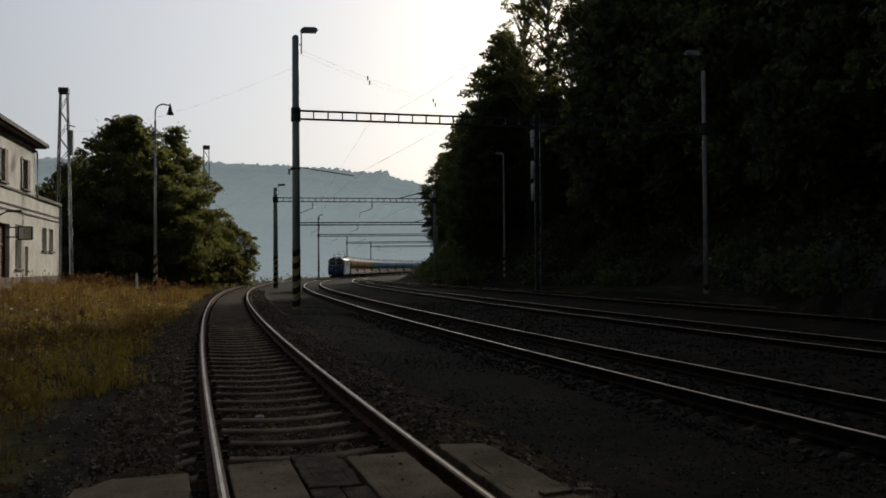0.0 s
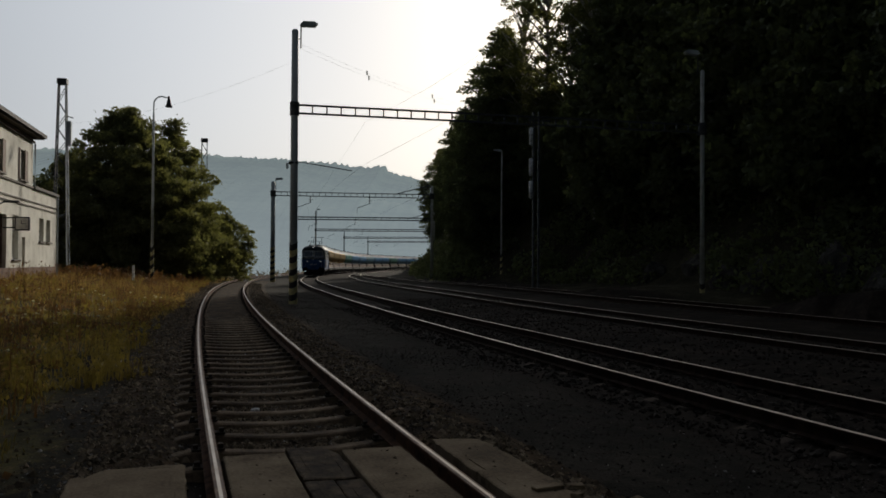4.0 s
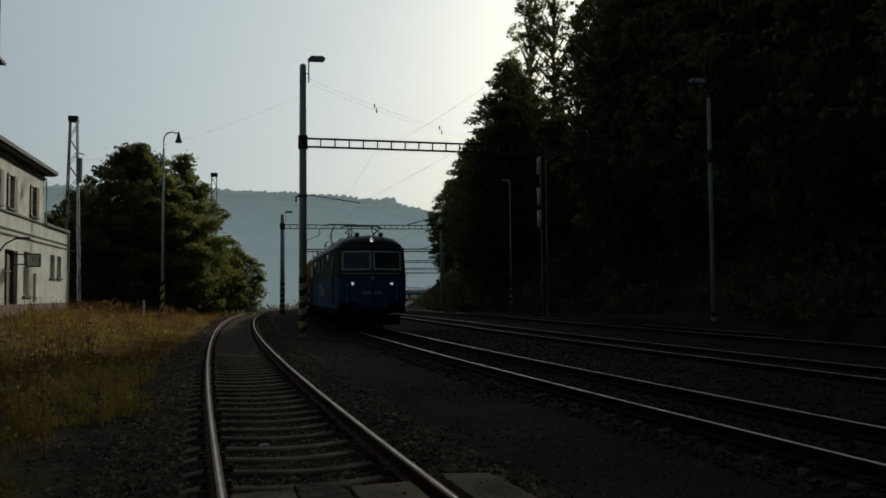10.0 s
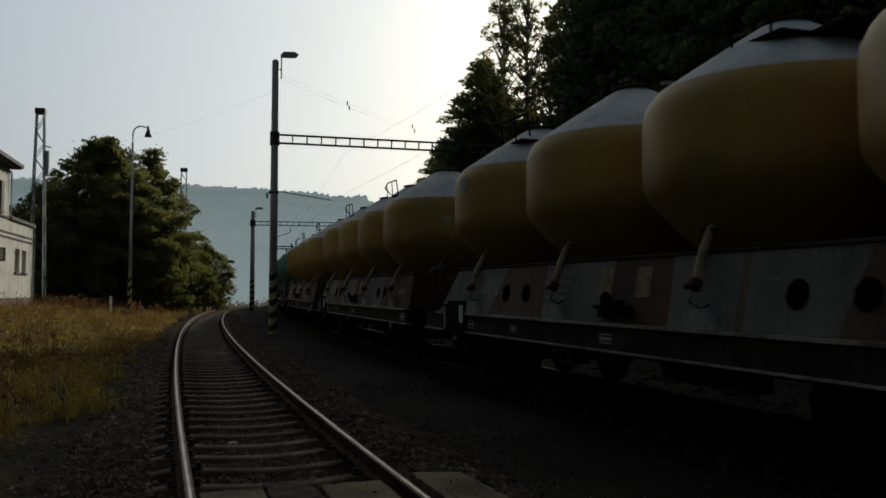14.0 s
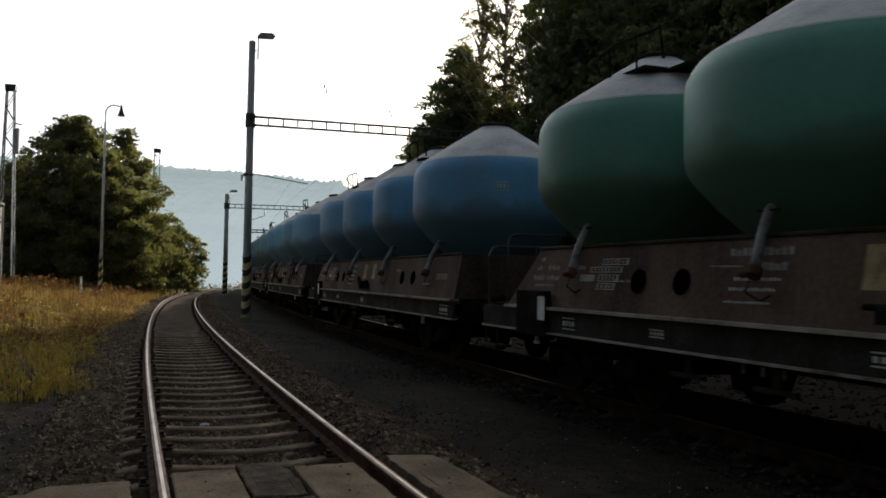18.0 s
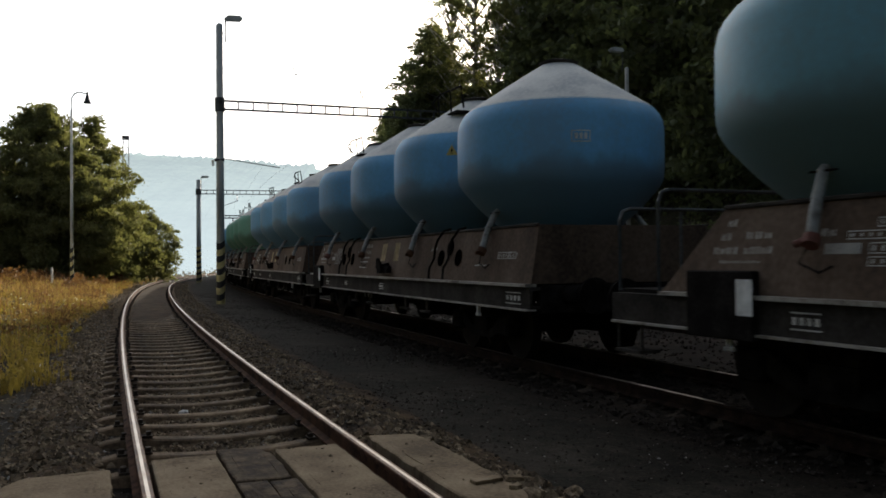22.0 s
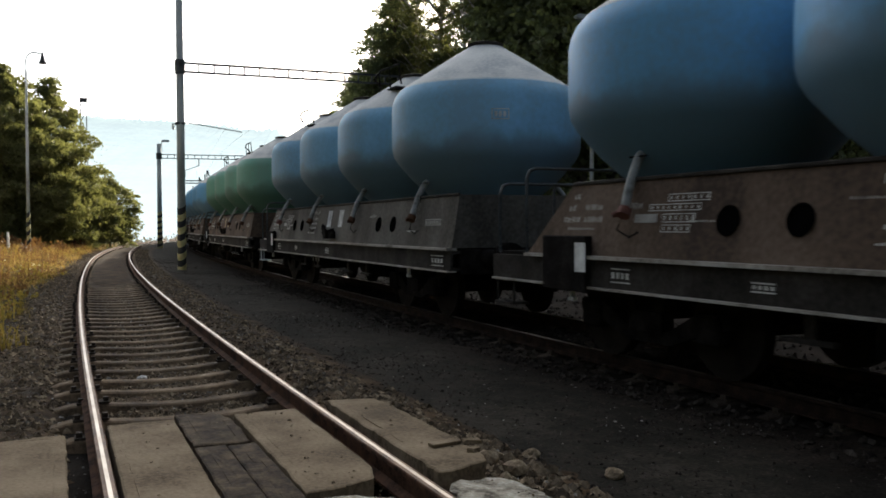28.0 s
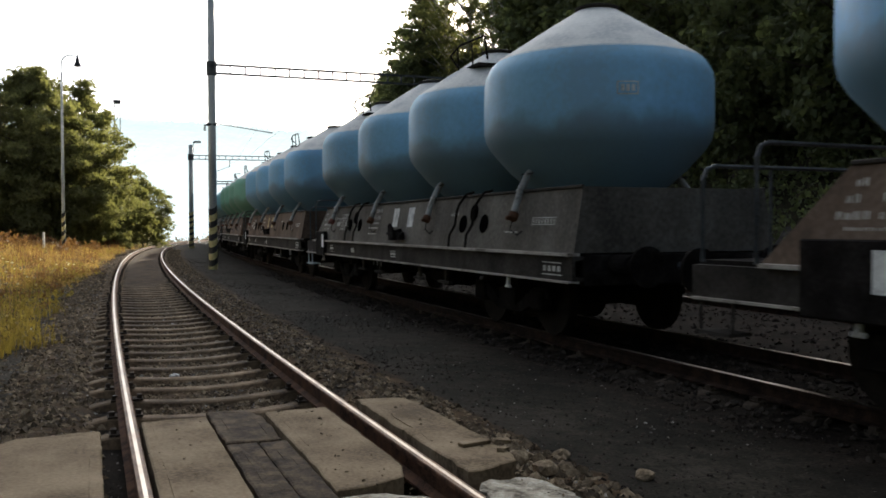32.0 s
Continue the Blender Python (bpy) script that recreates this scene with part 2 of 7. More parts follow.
CONCRETE_POST = mat("concrete_post", (0.52, 0.52, 0.5), (0.38, 0.37, 0.35), (0.64, 0.64, 0.62), rough=0.85, scale=3, fine=40)
PLASTER = mat("pale_plaster", (0.72, 0.7, 0.63), (0.55, 0.53, 0.47), (0.8, 0.785, 0.72), rough=0.92, scale=1.2, fine=30, bump=0.2)
PLINTH = mat("brown_plinth", (0.17, 0.1, 0.07), rough=0.9, scale=2, fine=30)
CORNICE = mat("dark_cornice", (0.1, 0.085, 0.07), rough=0.8)
ROOFING = mat("roof_sheet", (0.085, 0.075, 0.07), rough=0.8, scale=2, fine=25)
FRAME_PAINT = mat("white_window_paint", (0.75, 0.73, 0.68), rough=0.6)
BROWN_PAINT = mat("brown_shutter_paint", (0.13, 0.075, 0.05), rough=0.7)
PANE = glass_mat("window_pane", (0.02, 0.024, 0.028))
CLOCK_WHITE = mat("clock_face", (0.78, 0.77, 0.72), rough=0.5, scale=3, bump=0)
INSULATOR = mat("white_insulator", (0.7, 0.71, 0.72), rough=0.4, bump=0)
WIRE = mat("contact_wire", (0.03, 0.028, 0.026), rough=0.85, bump=0, spec=0.1)
BARK = mat("bark", (0.085, 0.066, 0.05), (0.03, 0.024, 0.02), (0.15, 0.125, 0.1), rough=0.95, scale=4, fine=25, bump=0.9, depth=0.03)
BIRCH = mat("birch_bark", (0.42, 0.4, 0.37), (0.06, 0.055, 0.05), (0.6, 0.58, 0.55), rough=0.85, scale=4, fine=25)
LEAF_DARK = leaf_mat("dark_leaves", (0.092, 0.108, 0.055), 0.45)
LEAF_MID = leaf_mat("mid_leaves", (0.14, 0.145, 0.066), 0.45)
LEAF_YELLOW = leaf_mat("yellowing_leaves", (0.23, 0.175, 0.06), 0.5)
GRASS_DRY = leaf_mat("dry_grass", (0.27, 0.18, 0.078), 0.35, 0.65)
GRASS_GREEN = leaf_mat("green_grass", (0.18, 0.138, 0.04), 0.4, 0.6)
PETAL = leaf_mat("white_petal", (0.6, 0.58, 0.5), 0.3, 0.2)
WEED_BROWN = leaf_mat("brown_weeds", (0.13, 0.07, 0.034), 0.3, 0.6)
GRIT = mat("pale_grit", (0.2, 0.185, 0.165), (0.08, 0.075, 0.065), (0.36, 0.34, 0.31), rough=0.9, scale=9, fine=60, island=0.6)
# plain dark tone of the added, unseen slopes that block the low sky
SLOPE = mat("blocker_slope_dark", (0.04, 0.05, 0.028), (0.02, 0.026, 0.015), (0.07, 0.078, 0.045), rough=1.0, scale=0.05, fine=0.4, bump=0, spec=0)
# haze is painted as blue-grey emission, stronger towards the hill's foot
HILL = mat("haze_glow_hill", (0.06, 0.085, 0.07), (0.03, 0.05, 0.045), (0.1, 0.125, 0.1), rough=1.0, scale=0.03, fine=0.15, bump=0, spec=0, emit=(0.68, 0.79, 0.82, 0.36))
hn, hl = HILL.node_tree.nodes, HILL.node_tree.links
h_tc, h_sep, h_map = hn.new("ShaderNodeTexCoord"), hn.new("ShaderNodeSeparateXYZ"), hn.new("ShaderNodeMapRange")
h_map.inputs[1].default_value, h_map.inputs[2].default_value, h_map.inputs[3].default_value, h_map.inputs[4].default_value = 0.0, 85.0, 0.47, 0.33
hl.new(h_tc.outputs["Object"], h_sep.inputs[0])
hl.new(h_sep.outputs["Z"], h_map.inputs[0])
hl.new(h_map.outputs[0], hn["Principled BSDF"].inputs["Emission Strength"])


# ---- mesh helpers ----
def part(name, bm, material, parent=None, label="", smooth=False):
    """Links a bmesh as one mesh object under a thing or a part."""
    me = bpy.data.meshes.new(name)
    bm.to_mesh(me)
    bm.free()
    return link(name, me, material, parent, label, smooth)


def link(name, me, material, parent=None, label="", smooth=False):
    for m in (material if isinstance(material, (list, tuple)) else (material,)):
        me.materials.append(m)
    if smooth:
        me.polygons.foreach_set("use_smooth", [True] * len(me.polygons))
    ob = new(name, me)
    if parent:
        ob.parent = parent
    if label:
        tagged(ob, label)
    return ob


def holder(name, m, label, category, group="", kind=""):
    ob = new(name)
    ob.empty_display_size = 0.2
    ob.matrix_basis = m
    return tagged(ob, label, category, group, kind)


def box(bm, c, s, m=None, bevel=0.0):
    r = bmesh.ops.create_cube(bm, size=1)
    mm = Matrix.Translation(c) @ Matrix.Diagonal((*s, 1))
    bmesh.ops.transform(bm, matrix=(m @ mm) if m else mm, verts=r["verts"])
    if bevel:
        ed = list({e for v in r["verts"] for e in v.link_edges})
        bmesh.ops.bevel(bm, geom=ed, offset=bevel, segments=1, affect='EDGES')
    return bm


def nb():
    return bmesh.new()


def boxed(c, s, bevel=0.0, m=None):
    return box(nb(), c, s, m, bevel)


def rod(bm, a, b, r, n=8, r2=None):
    a, b = Vector(a), Vector(b)
    d = b - a
    q = d.to_track_quat('Z', 'Y').to_matrix().to_4x4()
    bmesh.ops.create_cone(bm, cap_ends=True, segments=n, radius1=r, radius2=r if r2 is None else r2, depth=d.length, matrix=Matrix.Translation((a + b) / 2) @ q)
    return bm


def pipe(bm, pts, r, n=8):
    """A bent tube through points."""
    pts = [Vector(p) for p in pts]
    rings = []
    for i, p in enumerate(pts):
        d = (pts[min(i + 1, len(pts) - 1)] - pts[max(i - 1, 0)]).normalized()
        q = d.to_track_quat('Z', 'Y')
        rings.append([bm.verts.new(p + q @ Vector((r * math.cos(k * math.tau / n), r * math.sin(k * math.tau / n), 0))) for k in range(n)])
    for a, b in zip(rings, rings[1:]):
        for k in range(n):
            bm.faces.new((a[k], a[(k + 1) % n], b[(k + 1) % n], b[k]))
    bm.faces.new(rings[0][::-1])
    bm.faces.new(rings[-1])
    return bm


def lathe(bm, profile, n=32, c=(0, 0, 0), cap=True):
    rings = [[bm.verts.new((c[0] + r * math.cos(k * math.tau / n), c[1] + r * math.sin(k * math.tau / n), c[2] + z)) for k in range(n)] for r, z in profile]
    for a, b in zip(rings, rings[1:]):
        for k in range(n):
            bm.faces.new((a[k], a[(k + 1) % n], b[(k + 1) % n], b[k]))
    if cap:
        bm.faces.new(rings[0][::-1])
        bm.faces.new(rings[-1])
    return bm


def extrude(bm, poly, axis, a, b):
    """A prism: poly are 2D points in the plane across axis ('x': y,z; 'y': x,z; 'z': x,y), from a to b."""
    def at(u, v, w):
        return {'x': (w, u, v), 'y': (u, w, v), 'z': (u, v, w)}[axis]
    lo = [bm.verts.new(at(u, v, a)) for u, v in poly]
    hi = [bm.verts.new(at(u, v, b)) for u, v in poly]
    k = len(poly)
    for i in range(k):
        bm.faces.new((lo[i], lo[(i + 1) % k], hi[(i + 1) % k], hi[i]))
    bm.faces.new(lo[::-1])
    bm.faces.new(hi)
    bmesh.ops.recalc_face_normals(bm, faces=bm.faces)
    return bm


# ---- the line of the tracks ----
# s: metres along the middle track, from abeam the eye; off: metres to its left
STEP = 0.5
CS = np.arange(-330, 560 + STEP, STEP)
K1, K2 = 1 / 526.1, 0.00142
CK = np.where(CS < 75, K1, np.where(CS < 115, K1 + (K2 - K1) * (CS - 75) / 40, K2))
ZERO = 660
CH, CX, CY = np.zeros(len(CS)), np.zeros(len(CS)), np.zeros(len(CS))
CH[ZERO], CX[ZERO], CY[ZERO] = -0.30849, 6.14, 1.955
for i in range(ZERO, len(CS) - 1):
    CH[i + 1] = CH[i] + CK[i] * STEP
    mid = (CH[i] + CH[i + 1]) / 2
    CX[i + 1], CY[i + 1] = CX[i] + math.sin(mid) * STEP, CY[i] + math.cos(mid) * STEP
for i in range(ZERO, 0, -1):
    CH[i - 1] = CH[i] - CK[i - 1] * STEP
    mid = (CH[i] + CH[i - 1]) / 2
    CX[i - 1], CY[i - 1] = CX[i] - math.sin(mid) * STEP, CY[i] - math.cos(mid) * STEP


def line(s, off=0.0):
    h = float(np.interp(s, CS, CH))
    return float(np.interp(s, CS, CX)) - off * math.cos(h), float(np.interp(s, CS, CY)) + off * math.sin(h), h


def on(s, off, z=0.0, turn=0.0):
    """A pose on the line: x to the right of it, y along it, away from the eye."""
    x, y, h = line(s, off)
    return pose(x, y, z, 0, 0, -math.degrees(h) + turn)


def line_of(x, y):
    """s and off of many places."""
    x, y = np.asarray(x, float), np.asarray(y, float)
    s, off = np.empty(len(x)), np.empty(len(x))
    for a in range(0, len(x), 4000):
        X, Y = x[a:a + 4000, None], y[a:a + 4000, None]
        k = ((CX[None, ::2] - X) ** 2 + (CY[None, ::2] - Y) ** 2).argmin(1) * 2
        h, dx, dy = CH[k], x[a:a + 4000] - CX[k], y[a:a + 4000] - CY[k]
        s[a:a + 4000] = CS[k] + dx * np.sin(h) + dy * np.cos(h)
        off[a:a + 4000] = -dx * np.cos(h) + dy * np.sin(h)
    return s, off


T1, T2, T3 = 5.425, 0.0, -5.2
Z1, Z2, Z3, Z4 = 0.0, -0.10, -0.08, 0.0


def T4(s):
    """The loop track's place, which draws in to the one beside it further on."""
    f = min(1, max(0, (s - 45) / 85))
    return -10.35 + 5.1 * f * f * (3 - 2 * f)


def dip(s):
    """The fall of the line beyond the station."""
    d = np.clip(np.asarray(s, float) - 40, 0, 170)
    return -0.0052 * d * d / (d + 6)


def ground_z(s, off):
    """Height of the ground by its place on the line."""
    s, off = np.asarray(s, float), np.asarray(off, float)
    z = np.full(off.shape, -0.2)
    z = z - 0.1 * np.exp(-((off - 0.5) / 3.0) ** 2) - 0.06 * np.exp(-((off - T1) / 1.15) ** 4)
    left = np.clip((off - 7.2) / 7.5, 0, 1)
    z = z + 0.75 * left * left * (3 - 2 * left) * np.clip(s / 25, 0.2, 1)
    f = np.clip((s - 45) / 22, 0, 1)
    right = np.clip(-off - 15.6 + 4.6 * f * f * (3 - 2 * f), 0, None)
    z = z + np.clip(-off - 9, 0, 6) * 0.06
    z = z + np.where(right < 30, right * 0.85, 25.5 + (right - 30) * 0.15) * np.clip((140 - np.abs(s - 30)) / 60, 0.12, 1) * (1 - np.exp(-right / 1.5))
    return z + dip(s)


def put_z(s, off):
    return float(ground_z([s], [off])[0])


# ---- ground, hills, tracks ----
def grow(start, stop, first, rate):
    out, step, v = [], first, start
    while v < stop:
        v += step
        step *= rate
        out.append(v)
    return out


def build_ground():
    gx = np.array([-v for v in grow(26, 2600, 0.8, 1.16)][::-1] + list(np.arange(-26, -10, 0.5)) + list(np.arange(-10, 6, 0.25)) + list(np.arange(6, 26.1, 0.5)) + grow(26, 2600, 0.8, 1.16))
    gy = np.array([-v for v in grow(12, 2600, 0.8, 1.22)][::-1] + list(np.arange(-12, 2, 0.5)) + list(np.arange(2, 22, 0.25)) + list(np.arange(22, 60.1, 0.5)) + grow(60, 3000, 0.7, 1.12))
    nx, ny = len(gx), len(gy)
    X, Y = [a.ravel() for a in np.meshgrid(gx, gy)]
    s, off = line_of(X, Y)
    Z = ground_z(s, off)
    rough = np.array([noise.noise((x * 0.45, y * 0.45, 0)) for x, y in zip(X, Y)])
    big = np.array([noise.noise((x * 0.11, y * 0.11, 7)) for x, y in zip(X, Y)])
    wild = np.clip((np.abs(off - 1) - 8) / 4, 0, 1)
    Z = Z + rough * (0.012 + 0.05 * wild) + big * np.where(off < -11, 0.9, 0.06) * wild
    me = bpy.data.meshes.new("ground")
    i, j = np.meshgrid(np.arange(nx - 1), np.arange(ny - 1))
    a = (j * nx + i).ravel()
    me.from_pydata(np.stack([X, Y, Z], 1).tolist(), [], np.stack([a, a + 1, a + nx + 1, a + nx], 1).tolist())
    o = off + 0.5 * rough + 0.4 * big
    shares = {
        "meadow": np.clip((o - 7.1 + 0.8 * np.clip((s - 12) / 15, 0, 1)) / 1.5, 0, 1),
        "forest": np.clip((-o - 12.2) / 1.5, 0, 1),
        # right of 2.4 the dark ballast tone also paints in the slope's shade
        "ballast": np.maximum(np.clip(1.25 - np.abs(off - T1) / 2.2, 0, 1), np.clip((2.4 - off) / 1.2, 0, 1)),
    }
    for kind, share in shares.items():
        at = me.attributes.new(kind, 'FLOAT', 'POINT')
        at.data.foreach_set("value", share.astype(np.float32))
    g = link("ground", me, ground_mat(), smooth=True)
    tagged(g, "dark ash and gravel ground, dry meadow and wooded slope", "ground", kind="structure")


def bed_z(off):
    """Height of the siding's ballast across the track, over its sleeper ends and down its shoulders."""
    d = np.abs(np.asarray(off, float) - T1)
    return np.interp(d, [0, 0.55, 0.66, 0.86, 0.98, 1.14, 1.3, 1.55, 1.9, 2.3], [-0.25, -0.25, -0.275, -0.28, -0.235, -0.165, -0.158, -0.18, -0.225, -0.34])


def build_bed():
    offs = T1 + np.concatenate([np.arange(-2.2, -0.8, 0.11), np.arange(-0.8, 0.81, 0.1), np.arange(0.9, 2.3, 0.11)])
    ss = np.concatenate([np.arange(-30, 2, 0.4), np.arange(2, 26, 0.1), np.arange(26, 75, 0.4)])
    rows = []
    base = bed_z(offs)
    for s in ss:
        cover = 0.065 * min(1, max(0, (s - 21) / 5))          # further on, soil covers the sleepers
        for o, z in zip(offs, base):
            x, y, h = line(s, o)
            z += cover if abs(o - T1) < 0.62 else 0
            rows.append((x, y, z + float(dip(s)) + 0.017 * noise.noise((x * 7, y * 7, 1)) + 0.014 * noise.noise((x * 2, y * 2, 4))))
    nx, ny = len(offs), len(ss)
    i, j = np.meshgrid(np.arange(nx - 1), np.arange(ny - 1))
    a = (j * nx + i).ravel()
    me = bpy.data.meshes.new("ballast_bed")
    me.from_pydata(rows, [], np.stack([a, a + nx, a + nx + 1, a + 1], 1).tolist())
    tagged(link("ballast_bed", me, BALLAST, smooth=True), "dark brown ballast bed of the siding", "ballast", kind="structure")


def build_hills():
    """Far wooded ridges across the valley; the morning haze is painted in as a glow."""
    def ridge(name, pts, y0, y1, seed):
        bm = nb()
        xs = np.arange(pts[0][0], pts[-1][0], 1.4)
        tops = np.interp(xs, [p[0] for p in pts], [p[1] for p in pts])
        rows = []
        for k in range(15):
            f = k / 14
            row = []
            for x, t in zip(xs, tops):
                z = t * (f ** 0.8) + noise.noise((x * 0.012, f * 9, seed)) * 2.0
                z += (random.random() * 1.2 + (2.0 * random.random() ** 2 if k == 14 else 0) + 0.8 * noise.noise((x * 0.2, f * 40, seed))) if k > 2 else -3
                row.append(bm.verts.new((x + random.uniform(-0.9, 0.9), y0 + (y1 - y0) * f, z)))
            rows.append(row)
        back = [bm.verts.new((v.co.x, y1 + 60, -5)) for v in rows[-1]]
        rows.append(back)
        for a, b in zip(rows, rows[1:]):
            for i in range(len(a) - 1):
                bm.faces.new((a[i], a[i + 1], b[i + 1], b[i]))
        tagged(part(name, bm, HILL, smooth=True), "wooded hill across the valley, haze painted in as glow", "hill", kind="structure")
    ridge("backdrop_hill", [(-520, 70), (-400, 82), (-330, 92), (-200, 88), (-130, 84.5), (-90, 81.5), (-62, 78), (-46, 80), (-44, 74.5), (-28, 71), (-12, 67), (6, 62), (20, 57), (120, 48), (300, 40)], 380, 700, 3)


def build_sky_blocking_slopes():
    """Unseen slopes beside and behind, added to block light from the low sky."""
    bm = nb()
    rows = []
    for k in range(9):
        f = k / 8
        row = []
        for a in range(0, 241, 4):
            th = radians(a + 42)
            r = 150 + 190 * f + 14 * noise.noise((math.cos(th) * 3, math.sin(th) * 3, f))
            z = -1 + 95 * f ** 0.8 + 6 * noise.noise((math.cos(th) * 6, math.sin(th) * 6, f * 3))
            row.append(bm.verts.new((-r * math.sin(th), r * math.cos(th), z)))
        rows.append(row)
    for p, q in zip(rows, rows[1:]):
        for i in range(len(p) - 1):
            bm.faces.new((p[i], p[i + 1], q[i + 1], q[i]))
    tagged(part("backdrop_slope", bm, SLOPE), "unseen dark slope ring added to block low sky light", "hill", kind="structure")


def rail_profile():
    # foot, web, head of a flat-bottom rail; the top of the head is 0
    return [(-0.065, -0.155), (0.065, -0.155), (0.065, -0.142), (0.012, -0.12), (0.012, -0.045), (0.036, -0.034), (0.036, -0.011), (0.031, -0.0035), (0.011, 0.0), (-0.011, 0.0), (-0.031, -0.0035), (-0.036, -0.011), (-0.036, -0.034), (-0.012, -0.045), (-0.012, -0.12), (-0.065, -0.142)]


def sweep_rail(off, z, s0, s1):
    bm = nb()
    prof = rail_profile()
    rings = []
    s = s0
    while s <= s1:
        x, y, h = line(s, off(s) if callable(off) else off)
        c, n = math.cos(h), math.sin(h)
        zs = z + float(dip(s))
        rings.append([bm.verts.new((x + u * c, y - u * n, zs + v)) for u, v in prof])
        s += 1.0 if s < 60 else 3.0
    k = len(prof)
    for a, b in zip(rings, rings[1:]):
        for i in range(k):
            f = bm.faces.new((a[i], a[(i + 1) % k], b[(i + 1) % k], b[i]))
            f.material_index = {8: 1, 7: 2, 9: 2}.get(i, 0)
    bmesh.ops.recalc_face_normals(bm, faces=bm.faces)
    return bm


def sleeper_mesh(seed, material):
    """A pressed steel sleeper: dished, with raised ends and sloping flanks."""
    bm = nb()
    xs = [-1.2, -1.1, -0.9, -0.75, -0.6, -0.4, -0.2, 0, 0.2, 0.4, 0.6, 0.75, 0.9, 1.1, 1.2]
    rings = []
    for x in xs:
        lift = 0.048 * min(1, (abs(x) / 0.75) ** 2) - 0.046 - 0.2 * max(0, abs(x) - 0.88) - (0.04 if abs(x) > 1.15 else 0)
        j = 0.012 * noise.noise((x * 3, seed, 2))
        e = 0.006 * noise.noise((x * 5, seed, 9))
        rings.append([bm.verts.new((x, y + j, z + lift + e)) for y, z in ((-0.14, -0.1), (-0.085, -0.012), (-0.06, 0.0), (0.06, 0.0), (0.085, -0.012), (0.14, -0.1))])
    for a, b in zip(rings, rings[1:]):
        for k in range(5):
            bm.faces.new((a[k], b[k], b[k + 1], a[k + 1]))
    for r in (rings[0], rings[-1]):
        bm.faces.new(r)
    bmesh.ops.recalc_face_normals(bm, faces=bm.faces)
    plain = len(bm.faces)
    for sx in (-0.752, 0.752):
        box(bm, (sx, 0, 0.006), (0.26, 0.13, 0.016))
        for dx in (-0.1, 0.1):
            box(bm, (sx + dx, 0, 0.028), (0.04, 0.07, 0.035))
    bm.faces.ensure_lookup_table()
    for f in bm.faces[plain:]:
        f.material_index = 1
    me = bpy.data.meshes.new("sleeper")
    bm.to_mesh(me)
    bm.free()
    me.materials.append(material)
    me.materials.append(DARK_SLEEPER)
    return me


def build_track(name, off, z, s0, s1, label, sleep_from, sleep_to, shapes, side):
    t = holder(name, Matrix(), label, "railway track", kind="structure")
    for o in (0.752, -0.752):
        part("rail", sweep_rail((lambda s, o=o: off(s) + o) if callable(off) else off + o, z, s0, s1), [side, POLISHED, WORN_HEAD if side == RUST else POLISHED], t)
    s, k = sleep_from, 0
    while s < sleep_to:
        ob = new("sleeper", shapes[k % len(shapes)])
        ob.parent = t
        ob.matrix_basis = on(s + random.uniform(-0.03, 0.03), (off(s) if callable(off) else off) + random.uniform(-0.03, 0.03), z + float(dip(s)) - 0.172, random.uniform(-1, 1))
        s += 0.62
        k += 1
    return t


